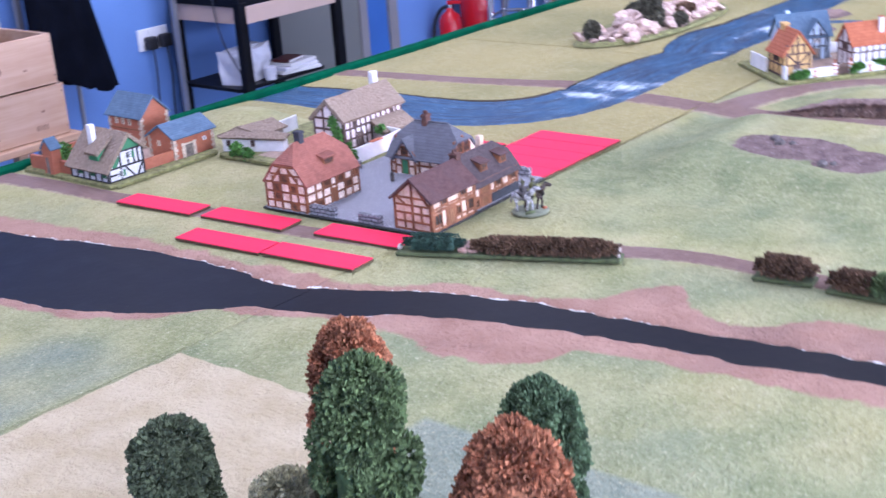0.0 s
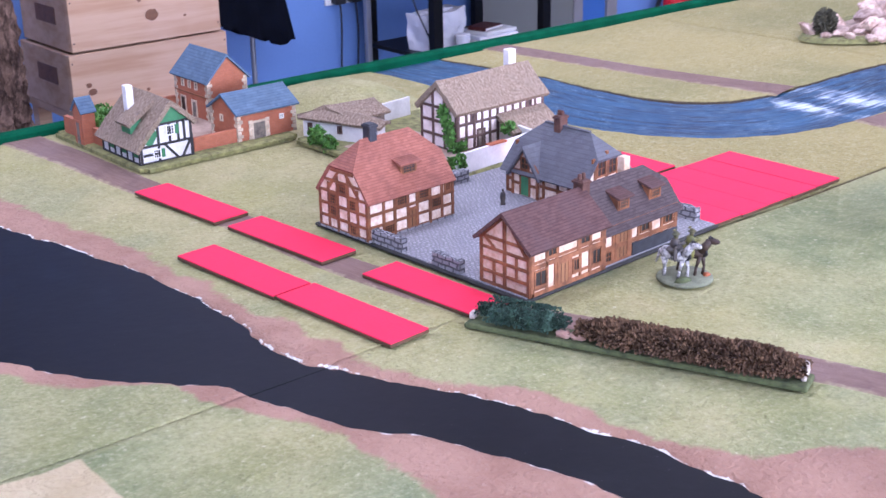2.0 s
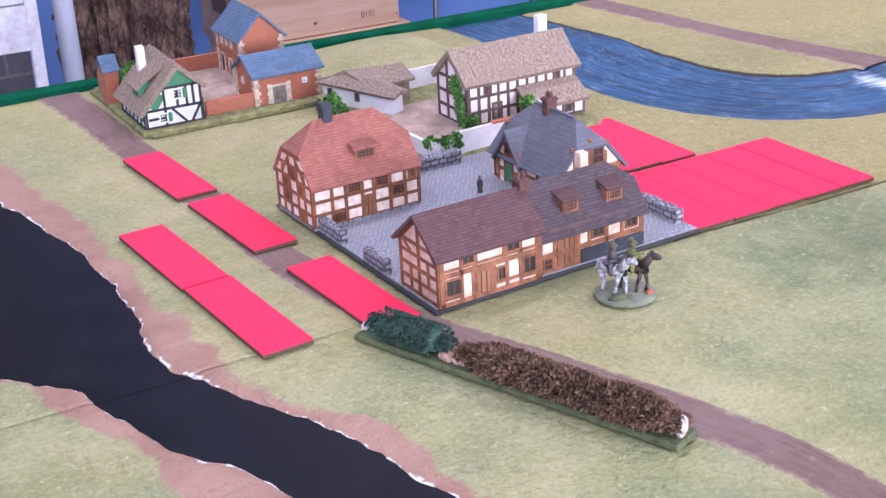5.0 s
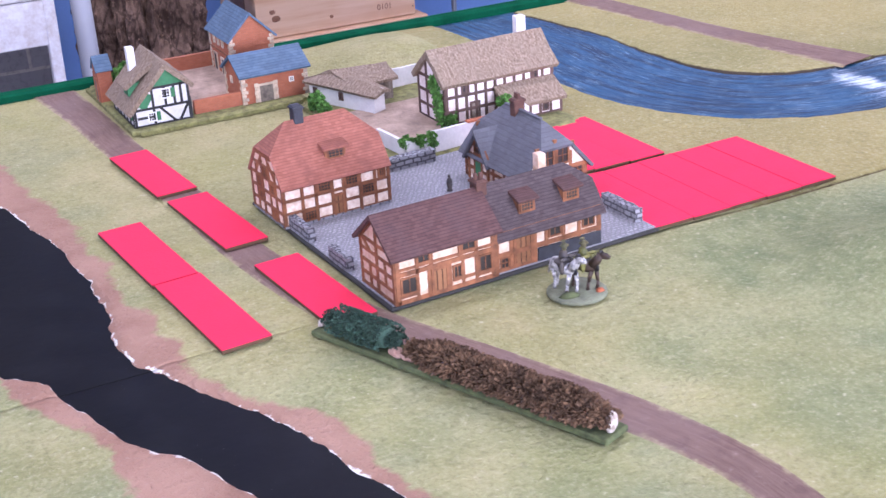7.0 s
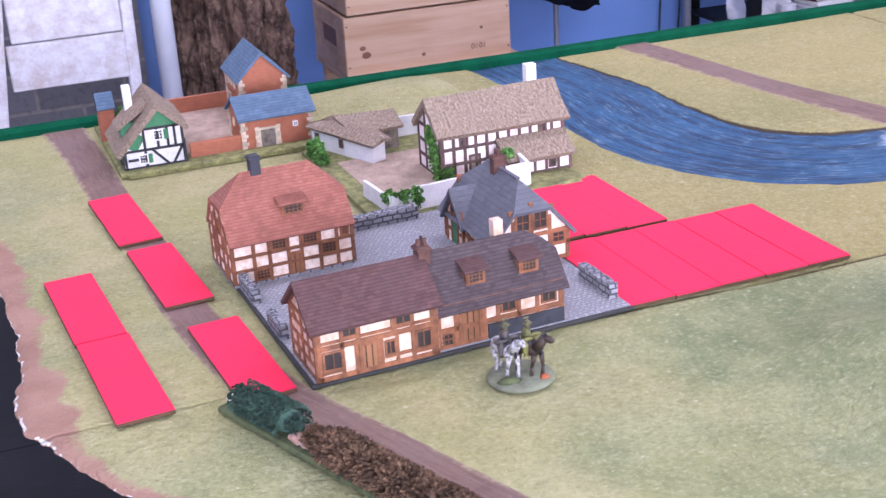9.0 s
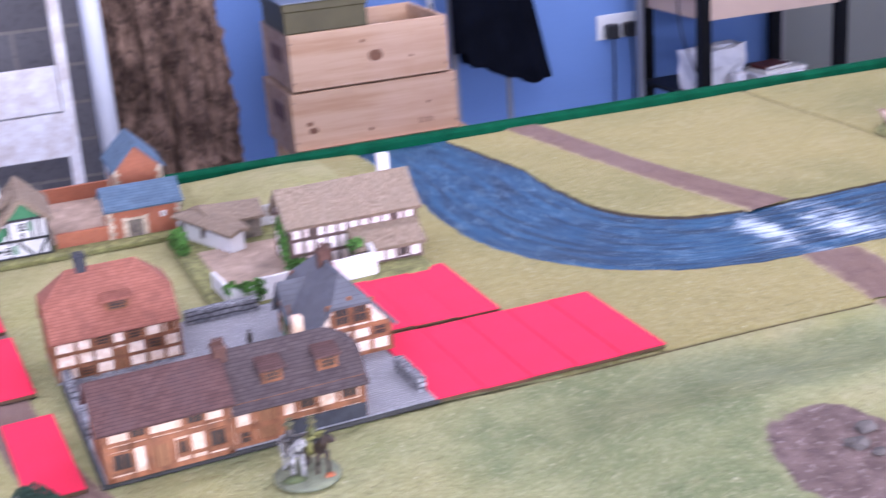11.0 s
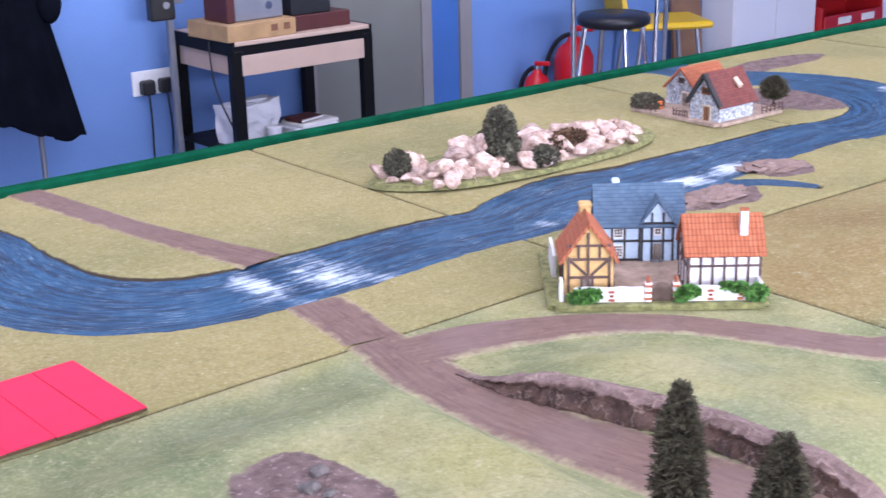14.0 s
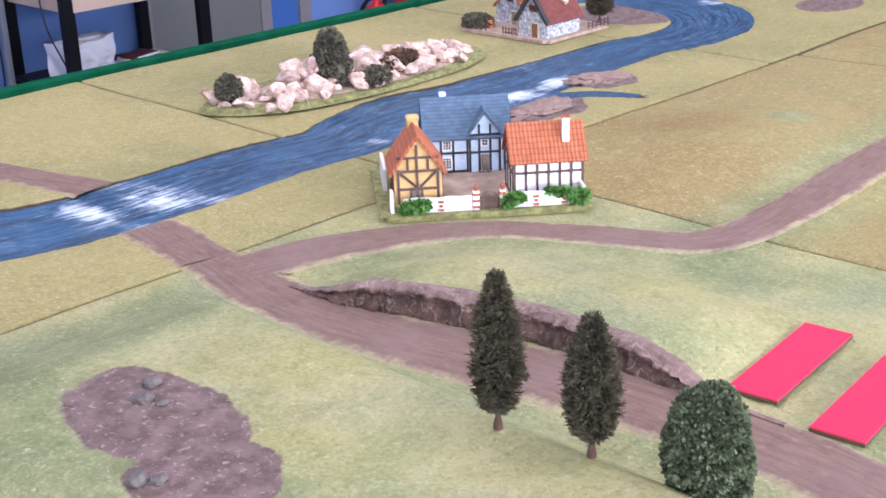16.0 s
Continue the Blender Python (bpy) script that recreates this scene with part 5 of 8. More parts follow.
for u in (-0.42, 0.0):
    window(shed, fl, u, 0.14, 0.05, 0.08, "dark_timber", 1, 2)

# ---------------------------------------------------------------- the brick farm by the road
farm = thing("farm_base", -4.33, 6.66, 0.012, 1.0, "grassy base with an earth yard under the brick farm", "base")
plate("base_board", farm, -1.13, 1.04, -1.17, 1.15, 0, 0.045, "model_grass")
part("yard", box(-0.35, 0.6, -0.75, 1.0, 0.05, 0.064, 0.006), "straw_dirt", farm, "trodden earth yard")
for x0, x1, y0, y1, h in ((-0.31, 0.32, -0.92, -0.86, 0.17), (-0.6, 0.62, 1.0, 1.06, 0.20), (-1.02, -0.96, 0.62, 1.02, 0.22), (-1.0, -0.94, -0.02, 0.34, 0.20)):
    part("brick_wall", box(x0, x1, y0, y1, 0.05, 0.05 + h, 0.004), "brick", farm, "low red brick wall")
leafy(farm, "bush", "ivy", [(-0.78, 0.52, 0.24, 0.12, 0.14, 0.13), (-0.62, 0.72, 0.26, 0.14, 0.14, 0.13)], 150, 0.035, 9, "green bush in the farmyard")

W, D = 0.94, 0.68
fc = thing("thatched_cottage", -5.03, 6.12, 0.062, 90, "white half-timbered cottage with green shutters and lopsided thatch", "cottage")
PROF = [(-0.34, 0.0), (0.34, 0.0), (0.34, 0.27), (-0.08, 0.69), (-0.34, 0.46)]
bm = bmesh.new()
a, b = [bm.verts.new((-W / 2, y, z)) for y, z in PROF], [bm.verts.new((W / 2, y, z)) for y, z in PROF]
bm.faces.new(a), bm.faces.new(b[::-1])
for k in range(5):
    bm.faces.new((a[k], b[k], b[(k + 1) % 5], a[(k + 1) % 5]))
bmesh.ops.recalc_face_normals(bm, faces=bm.faces)
part("wall", bm, "white_plaster", fc, "white plaster infill")
ends = (-W / 2 - 0.05, W / 2 + 0.04)
bm = slab([[(ends[0], 0.43, 0.19), (ends[1], 0.43, 0.19), (ends[1], -0.08, 0.72), (ends[0], -0.08, 0.72)], [(ends[0], -0.41, 0.415), (ends[1], -0.41, 0.415), (ends[1], -0.08, 0.72), (ends[0], -0.08, 0.72)]], 0.055)
bmesh.ops.triangulate(bm, faces=bm.faces)
bmesh.ops.subdivide_edges(bm, edges=bm.edges, cuts=5, use_grid_fill=True)
bmesh.ops.triangulate(bm, faces=bm.faces)
for v in bm.verts:
    v.co += Vector((noise.noise(v.co * 9), noise.noise(v.co * 9 + Vector((0, 6, 5))), noise.noise(v.co * 7 + Vector((2, 0, 6))))) * 0.012
part("roof", bm, "thatch", fc, "grey-brown thatch")
Wf, N, S = face_frame("W", W, D), face_frame("N", W, D), face_frame("S", W, D)
beams(fc, Wf, [(-0.33, 0.012, 0.33, 0.012), (-0.33, 0.21, 0.33, 0.21), (-0.15, 0.445, 0.33, 0.445), (-0.325, 0, -0.325, 0.27), (0.325, 0, 0.325, 0.45), (-0.10, 0, -0.10, 0.46), (0.05, 0.21, 0.05, 0.46), (0.16, 0.21, 0.16, 0.46), (0.24, 0.21, 0.24, 0.46), (-0.02, 0.20, 0.14, 0.02), (0.31, 0.20, 0.20, 0.02), (-0.30, 0.11, -0.1, 0.11)], "black_timber", 0.028)
bm = bmesh.new()
o, s, n = Wf
tri = [bm.verts.new(o + s * u + Vector((0, 0, z)) + n * 0.006) for u, z in ((-0.13, 0.455), (0.32, 0.455), (0.08, 0.68))]
low = [bm.verts.new(v.co - n * 0.02) for v in tri]
bm.faces.new(tri), bm.faces.new(low[::-1])
for k in range(3):
    bm.faces.new((tri[k], low[k], low[(k + 1) % 3], tri[(k + 1) % 3]))
bmesh.ops.recalc_face_normals(bm, faces=bm.faces)
part("gable_panel", bm, "green_paint", fc, "green painted gable boards")
part("gable_panel", bar_on(Wf, -0.25, 0.23, -0.14, 0.39, 0.13, 0.006), "green_paint", fc, "green painted gable boards")
for u, z, w, h in ((0.06, 0.36, 0.10, 0.11), (-0.13, 0.11, 0.09, 0.10)):
    window(fc, Wf, u, z, w, h, "white_paint", 3, 3, 0.010)
    part("shutter", bar_on(Wf, u + w * 0.85, z - h / 2, u + w * 0.85, z + h / 2, 0.045, 0.016), "green_paint", fc, "green painted shutter")
for f in (N, S):
    beams(fc, f, [(-0.47, 0.012, 0.47, 0.012), (-0.47, 0.25, 0.47, 0.25)] + [(u, 0, u, 0.25) for u in (-0.455, -0.3, -0.15, 0, 0.15, 0.3, 0.455)], "black_timber", 0.028)
    for u in (-0.22, 0.08, 0.37):
        window(fc, f, u, 0.14, 0.07, 0.09, "green_paint", 2, 2, 0.010)
chimney(fc, 0.06, 0.16, 0.40, 0.83, 0.10, 0.09, "white_plaster", 0, False)
dm = part("dormer", box(-0.22, 0.0, 0.10, 0.31, 0.32, 0.47), "green_paint", fc, "green boarded dormer")
part("dormer_roof", slab([[(-0.27, 0.37, 0.45), (0.05, 0.37, 0.45), (0.03, 0.0, 0.68), (-0.25, 0.0, 0.68)]], 0.05), "thatch", dm, "thatched dormer roof")


def quoins(parent, W, D, h, corners, z0=0.0):
    """Pale corner stones, long and short by turns."""
    for sx, sy in corners:
        z, k = z0, 0
        while z < h - 0.02:
            a, b = (0.07, 0.045) if k % 2 else (0.045, 0.07)
            x, y = sx * W / 2, sy * D / 2
            part("corner_stone", box(min(x + sx * 0.008, x - sx * a), max(x + sx * 0.008, x - sx * a), min(y + sy * 0.008, y - sy * b), max(y + sy * 0.008, y - sy * b), z, z + 0.04, 0.003), "stone_block", parent)
            z, k = z + 0.045, k + 1


barn = thing("brick_barn", -3.61, 6.03, 0.062, 1.0, "red brick barn with pale corner stones and a blue slate roof", "barn")
W, D, H, R = 0.84, 0.60, 0.37, 0.55
part("wall", walls(W, D, H, R), "brick", barn, "red brick wall")
part("roof", roof(W, D, H, R, 0.05, 0.04, 0.025), "blue_slate", barn, "blue slate roof")
quoins(barn, W, D, H, ((-1, -1), (1, -1), (-1, 1)))
S, Wf = face_frame("S", W, D), face_frame("W", W, D)
door(barn, S, -0.12, 0.0, 0.19, 0.22, "grey_wood", "stone_block", 0.016)
for k in range(5):
    for sx in (-1, 1):
        part("door_stone", bar_on(S, -0.12 + sx * 0.125, 0.01 + 0.048 * k, -0.12 + sx * 0.125, 0.052 + 0.048 * k, 0.05 - 0.012 * (k % 2), 0.012), "stone_block", barn)
window(barn, S, 0.21, 0.22, 0.05, 0.05, "white_paint", 2, 2, 0.008)
window(barn, Wf, -0.05, 0.25, 0.05, 0.07, "stone_block", 1, 1, 0.012)

hall = thing("brick_granary", -3.50, 7.22, 0.062, 90, "tall red brick granary with corner stones and blue slates", "barn")
W, D, H, R = 0.84, 0.58, 0.55, 0.84
part("wall", walls(W, D, H, R), "brick", hall, "red brick wall")
part("roof", roof(W, D, H, R, 0.05, 0.05, 0.025), "blue_slate", hall, "blue slate roof")
quoins(hall, W, D, H, ((-1, -1), (-1, 1), (1, 1)))
N = face_frame("N", W, D)
for u in (-0.2, -0.03, 0.14):
    window(hall, N, u, 0.43, 0.055, 0.09, "stone_block", 1, 2, 0.010)
beams(hall, N, [(-0.42, 0.31, 0.42, 0.31)], "brown_timber", 0.02)
door(hall, N, -0.22, 0.0, 0.12, 0.24, "window_dark", "stone_block")
door(hall, N, 0.06, 0.0, 0.11, 0.22, "grey_wood", "stone_block")

gate = thing("brick_gatehouse", -5.37, 7.05, 0.062, 0, "narrow brick gatehouse with an arched door and blue slates", "gatehouse")
part("wall", walls(0.17, 0.24, 0.42, 0.56), "brick", gate, "red brick wall")
part("roof", roof(0.17, 0.24, 0.42, 0.56, 0.03, 0.02, 0.02), "blue_slate", gate, "blue slate roof")
door(gate, face_frame("W", 0.17, 0.24), 0.0, 0, 0.11, 0.28, "grey_wood", "brick")

# ---------------------------------------------------------------- the walled court with three houses
CX, CY, CT = 4.39, -0.71, -40.1
court = thing("court_base", CX, CY, 0.012, CT, "walled court base with grass edge and trodden earth", "base")
plate("base_board", court, -0.15, 2.16, 0, 1.98, 0, 0.05, "model_grass", 0.04)
part("yard", box(0.14, 2.02, 0.16, 1.8, 0.055, 0.068, 0.006), "straw_dirt", court, "trodden earth yard")
garden_wall(court, [(0.12, 0.13), (0.86, 0.13)], 0.17, 0.05, "white_plaster", label="whitewashed court wall")
garden_wall(court, [(1.22, 0.13), (2.08, 0.13)], 0.17, 0.05, "white_plaster", label="whitewashed court wall")
garden_wall(court, [(-0.03, 0.92), (-0.03, 1.58)], 0.27, 0.045, "white_plaster", label="whitewashed court wall")
garden_wall(court, [(0.0, 0.14), (0.0, 0.30)], 0.24, 0.045, "white_plaster", label="whitewashed court wall")
garden_wall(court, [(2.08, 0.14), (2.1, 1.85), (1.5, 1.86)], 0.20, 0.05, "white_plaster", label="whitewashed court wall")
for x in (0.90, 1.19):
    post = part("gate_post", box(x - 0.035, x + 0.035, 0.095, 0.165, 0.05, 0.27, 0.004), "white_plaster", court, "whitewashed gate post")
    for z in (0.08, 0.15, 0.22):
        part("brick", box(x - 0.038, x + 0.038, 0.091, 0.169, z, z + 0.028, 0.003), "pantile", post)
    part("finial", lathe([(0.03, 0), (0.012, 0.02), (0.024, 0.045), (0.012, 0.07)], 8, None, (x, 0.13, 0.27)), "pantile", post)
for x in (0.52, 1.55, 1.86):
    for z in (0.07, 0.115, 0.16):
        w = 0.034 if z != 0.115 else 0.02
        part("wall_brick", box(x - w, x + w, 0.096, 0.162, z, z + 0.026, 0.003), "pantile", court)
bm = bmesh.new()
for k in range(7):
    u = -0.11 + 0.22 * k / 6
    bar_on((Vector((1.045, 0.12, 0.06)), Vector((1, 0, 0)), Vector((0, -1, 0))), u, 0, u, 0.10 + 0.06 * math.cos(u * 12), 0.008, 0.006, 0.006, bm)
    if k < 6:
        bar_on((Vector((1.045, 0.12, 0.06)), Vector((1, 0, 0)), Vector((0, -1, 0))), u, 0.01, u + 0.036, 0.13, 0.006, 0.010, 0.0, bm)
        bar_on((Vector((1.045, 0.12, 0.06)), Vector((1, 0, 0)), Vector((0, -1, 0))), u + 0.036, 0.01, u, 0.13, 0.006, 0.012, 0.0, bm)
bar_on((Vector((1.045, 0.135, 0.06)), Vector((1, 0, 0)), Vector((0, -1, 0))), 0, 0.005, 0, 0.125, 0.21, 0.004, 0.004, bm)
for k in range(9):
    u = -0.092 + 0.023 * k
    bar_on((Vector((1.045, 0.135, 0.06)), Vector((1, 0, 0)), Vector((0, -1, 0))), u, 0.125, u, 0.13 + 0.075 * math.sqrt(1 - (u / 0.115) ** 2), 0.0225, 0.004, 0.004, bm)
material("gate_wood", (0.17, 0.115, 0.085), 0.8, vary=0.4, scale=12)
part("lattice_gate", bm, "gate_wood", court, "brown lattice gate with an arched top")
for lumps in ([(0.20, 0.09, 0.12, 0.12, 0.06, 0.075), (0.31, 0.09, 0.15, 0.09, 0.05, 0.05)], [(1.32, 0.09, 0.17, 0.11, 0.045, 0.055), (1.24, 0.09, 0.12, 0.06, 0.04, 0.05)], [(2.02, 0.09, 0.15, 0.12, 0.06, 0.075), (1.85, 0.12, 0.20, 0.09, 0.04, 0.03), (1.72, 0.13, 0.215, 0.06, 0.035, 0.015)]):
    leafy(court, "ivy_growth", "ivy", lumps, 240, 0.035, 11 + len(lumps), "bright green ivy over the court wall")


def court_thing(name, x, y, turn, label):
    p = pose(CX, CY, 0, 0, 0, CT) @ Vector((x, y, 0))
    return thing(name, p.x, p.y, 0.078, CT + turn, label, "house")


W, D, H, R = 0.66, 0.52, 0.44, 0.80
yh = court_thing("yellow_house", 0.30, 0.66, 90, "ochre half-timbered house with an orange tiled roof")
part("wall", walls(W, D, H, R), "yellow_plaster", yh, "ochre plaster infill")
part("roof", roof(W, D, H, R, 0.06, 0.04, 0.03), "pantile", yh, "orange tiled roof")
Wf, N, S = face_frame("W", W, D), face_frame("N", W, D), face_frame("S", W, D)
beams(yh, Wf, [(-0.23, z, 0.23, z) for z in (0.015, 0.20, 0.40, 0.55)] + [(u, 0, u, 0.42 + (0.22 - abs(u)) * 1.3) for u in (-0.215, -0.01, 0.215)] + [(-0.2, 0.39, -0.02, 0.22), (0.2, 0.39, 0.02, 0.22), (-0.11, 0.40, -0.11, 0.55), (0.11, 0.40, 0.11, 0.55)], "dark_timber", 0.028)
door(yh, Wf, -0.02, 0.01, 0.12, 0.18, "grey_wood", "dark_timber")
for f in (N, S):
    beams(yh, f, [(-0.3, z, 0.3, z) for z in (0.015, 0.2, 0.41)] + [(u, 0, u, 0.41) for u in (-0.285, -0.1, 0.1, 0.285)], "dark_timber", 0.028)
    window(yh, f, 0.0, 0.3, 0.10, 0.10, "dark_timber", 2, 2)
chimney(yh, 0.24, 0.0, 0.70, 0.865, 0.13, 0.12, "yellow_plaster", 0)

W, D, H, R = 0.78, 0.56, 0.46, 0.78
wh = court_thing("white_house", 1.73, 0.63, 0, "white half-timbered house with an orange pantiled roof")
part("wall", walls(W, D, H, R), "white_plaster", wh, "white plaster infill")
part("roof", roof(W, D, H, R, 0.05, 0.04, 0.03), "pantile", wh, "orange pantiled roof")
S, Wf, N = face_frame("S", W, D), face_frame("W", W, D), face_frame("N", W, D)
for f in (S, N):
    beams(wh, f, [(-0.39, z, 0.39, z) for z in (0.015, 0.295, 0.44)] + [(-0.375 + 0.125 * k, 0, -0.375 + 0.125 * k, 0.45) for k in range(7)], "dark_timber", 0.026)
beams(wh, Wf, [(-0.28, z, 0.28, z) for z in (0.015, 0.295, 0.44)] + [(u, 0, u, 0.46 + (0.27 - abs(u)) * 1.0) for u in (-0.265, -0.1, 0.1, 0.265)], "dark_timber", 0.028)
window(wh, Wf, 0.0, 0.38, 0.10, 0.10, "dark_timber", 2, 2)
chimney(wh, 0.21, -0.14, 0.50, 0.86, 0.08, 0.07, "white_plaster", 0, False)
part("chimney_tile", box(0.165, 0.255, -0.18, -0.10, 0.86, 0.885, 0.004), "pantile", wh, "orange tile on the chimney")

W, D, H, R = 0.96, 0.50, 0.47, 0.84
bh = court_thing("blue_house", 0.97, 1.68, 0, "pale blue half-timbered house with a blue slate roof and gabled bay")
part("wall", walls(W, D, H, R), "blue_plaster", bh, "pale blue plaster infill")
part("roof", roof(W, D, H, R, 0.05, 0.04, 0.03), "blue_slate", bh, "blue slate roof")
S = face_frame("S", W, D)
beams(bh, S, [(-0.48, z, 0.06, z) for z in (0.015, 0.24, 0.45)] + [(u, 0, u, 0.46) for u in (-0.465, -0.31, -0.17, 0.0, 0.44)], "black_timber", 0.028)
for z in (0.35, 0.12):
    window(bh, S, -0.24, z, 0.10, 0.14, "white_paint", 3, 4, 0.010)
bay = part("gabled_bay", walls(0, 0, 0.47, 0.74, None, -0.07, 0.25, -0.19, 0.19), "blue_plaster", bh, "gabled bay with black timbers")
bay.matrix_basis = pose(0.20 * U, -0.20 * U, 0, 0, 0, 90)
fb = (Vector((-0.07, 0, 0)), Vector((0, -1, 0)), Vector((-1, 0, 0)))
beams(bay, fb, [(-0.17, z, 0.17, z) for z in (0.24, 0.45)] + [(u, 0, u, 0.47 + (0.17 - abs(u)) * 1.0) for u in (-0.175, -0.065, 0.065, 0.175)] + [(-0.18, 0.48, 0, 0.71), (0.18, 0.48, 0, 0.71)], "black_timber", 0.026)
window(bay, fb, 0.0, 0.37, 0.075, 0.11, "white_paint", 2, 3, 0.010)
part("bay_door", bar_on(fb, 0, 0.02, 0, 0.21, 0.09, 0.008), "grey_wood", bay, "weathered board door")
part("doorstep", bar_on(fb, -0.07, 0.01, 0.07, 0.01, 0.02, 0.05), "dry_stone", bay, "grey stone doorstep")
part("bay_roof", roof(0, 0, 0.47, 0.74, 0.03, 0.03, 0.025, None, 0, None, -0.07, 0.34, -0.19, 0.19), "blue_slate", bay, "blue slate bay roof")
chimney(bh, -0.25, 0.04, 0.72, 0.90, 0.07, 0.07, "blue_plaster", 0)

# ---------------------------------------------------------------- the stone house far up the river
sb = thing("mill_base", 12.95, 4.58, 0.012, 0, "earth base with fences under the stone houses", "base")
plate("base_board", sb, -0.88, 0.88, -1.0, 1.02, 0, 0.05, "straw_dirt", 0.04)
W, D, H, R = 0.86, 0.62, 0.34, 0.78
sh = thing("stone_house", 12.62, 3.98, 0.07, 0, "grey stone house with a steep red roof and orange door", "house")
part("wall", walls(W, D, H, R), "rubble_wall", sh, "rough grey stone wall")
part("roof", roof(W, D, H, R, 0.07, 0.06, 0.03), "dull_red_roof", sh, "dull red roof")
Wf = face_frame("W", W, D)
door(sh, Wf, 0.05, 0, 0.15, 0.25, "plank_door", "stone_block", 0.02)
beams(sh, Wf, [(-0.35, 0.27, 0.0, 0.77), (0.35, 0.27, 0.0, 0.77)], "black_timber", 0.05, 0.075)
window(sh, Wf, 0.02, 0.49, 0.16, 0.10, "brown_timber", 3, 1, 0.014)
dm = part("roof_light", rod((0.15, -0.26, 0.52), (0.15, -0.13, 0.64), 0.045, 0.045, 10), "stone_block", sh, "pale round roof light")
bh2 = thing("stone_house", 13.25, 5.02, 0.07, 0, "grey stone outbuilding with an orange roof", "house")
part("wall", walls(0.9, 0.66, 0.34, 0.66), "rubble_wall", bh2, "rough grey stone wall")
part("roof", roof(0.9, 0.66, 0.34, 0.66, 0.06, 0.05, 0.03), "pantile", bh2, "faded orange roof")
door(bh2, face_frame("W", 0.9, 0.66), 0.1, 0, 0.14, 0.24, "grey_wood", "stone_block", 0.02)
window(bh2, face_frame("W", 0.9, 0.66), 0.0, 0.44, 0.1, 0.08, "dark_timber", 2, 1)
for k, (x0, y0, x1, y1) in enumerate(((-0.84, 0.95, -0.84, 0.4), (-0.84, 0.0, -0.84, -0.3), (0.86, -0.95, 0.3, -0.96))):
    n = 6
    for i in range(n):
        x, y = x0 + (x1 - x0) * i / (n - 1), y0 + (y1 - y0) * i / (n - 1)
        part("fence_post", rod((x, y, 0.04), (x + 0.01 * math.sin(i * 7), y + 0.01 * math.cos(i * 5), 0.19), 0.013, 0.010, 6), "dark_timber", sb)
    for z in (0.09, 0.15):
        part("fence_rail", rod((x0, y0, z), (x1, y1, z + 0.01), 0.009, 0.009, 6), "dark_timber", sb)
material("pumpkin", (0.75, 0.17, 0.03), 0.6)
barrel = thing("barrel", 12.35, 5.1, 0.072, 0, "small orange painted barrel standing in the yard", "barrel")
part("staves", lathe([(0.045, 0), (0.058, 0.05), (0.058, 0.08), (0.045, 0.13)], 12), "pumpkin", barrel)
part("hoop", lathe([(0.0595, 0.05), (0.0605, 0.055), (0.0605, 0.075), (0.0595, 0.08)], 12), "dark_timber", barrel)

# ---------------------------------------------------------------- rocks, hedges, trees
material("pale_rock", (0.60, 0.47, 0.40), 0.95, vary=0.35, scale=9, bump=1.0, fine=30, tint=(0.26, 0.16, 0.115), per_object=0.3)
material("chalk", (0.55, 0.50, 0.45), 0.95, vary=0.4, scale=20, fine=40, tint=(0.25, 0.2, 0.16))
material("cracked_mud", (0.15, 0.10, 0.08), 0.9, vary=0.5, scale=16, bump=1.0, fine=60, tint=(0.28, 0.2, 0.165))
material("dark_rock", (0.115, 0.10, 0.092), 0.9, vary=0.4, scale=9, fine=30)
material("olive_foliage", (0.122, 0.115, 0.076), 0.95, vary=0.5, scale=14, fine=40, island=0.4)
material("pine_needles", (0.078, 0.068, 0.036), 0.9, vary=0.5, scale=14, fine=60, island=0.4)
material("green_foliage", (0.108, 0.160, 0.055), 0.9, vary=0.55, scale=9, fine=45, island=0.4)
material("deep_foliage", (0.115, 0.145, 0.072), 0.9, vary=0.5, scale=9, fine=45, island=0.4)
material("cool_foliage", (0.092, 0.148, 0.066), 0.9, vary=0.5, scale=9, fine=45, island=0.4)
material("sage_foliage", (0.50, 0.47, 0.27), 0.95, vary=0.5, scale=9, fine=45, island=0.4)
material("teal_foliage", (0.036, 0.080, 0.054), 0.9, vary=0.5, scale=9, fine=45, island=0.4)
material("russet_foliage", (0.40, 0.165, 0.075), 0.95, vary=0.55, scale=7, fine=35, island=0.4)
material("brown_foliage", (0.15, 0.088, 0.048), 0.95, vary=0.55, scale=7, fine=35, island=0.4)
material("bark_brown", (0.09, 0.045, 0.03), 0.9)
material("hedge_base", (0.085, 0.105, 0.042), 0.95, vary=0.5, scale=12, fine=40)

rocks = thing("rock_outcrop", 8.44, 4.32, 0.03, -3, "outcrop of pale boulders and scrub on an oval base", "rocks")
bm = bmesh.new()
ring = [bm.verts.new((2.66 * math.cos(a) * (1 + 0.04 * math.sin(3 * a)), 0.98 * math.sin(a) * (1 + 0.07 * math.sin(2 * a + 1)), 0.0)) for a in np.linspace(0, 2 * math.pi, 48, endpoint=False)]
f = bm.faces.new(ring)
ext = bmesh.ops.extrude_face_region(bm, geom=[f])["geom"]
for v in ext:
    if isinstance(v, bmesh.types.BMVert):
        v.co = Vector((v.co.x * 0.97, v.co.y * 0.95, 0.06))
bmesh.ops.recalc_face_normals(bm, faces=bm.faces)
part("base_board", bm, "model_grass", rocks, "olive grassy oval base")
bm = blob(1, (0, 0, 0.0), (2.35, 0.78, 0.15), 0.12, 3, 4)
part("earth_mound", bm, "straw_dirt", rocks, "earth between the boulders")
rng = random.Random(7)
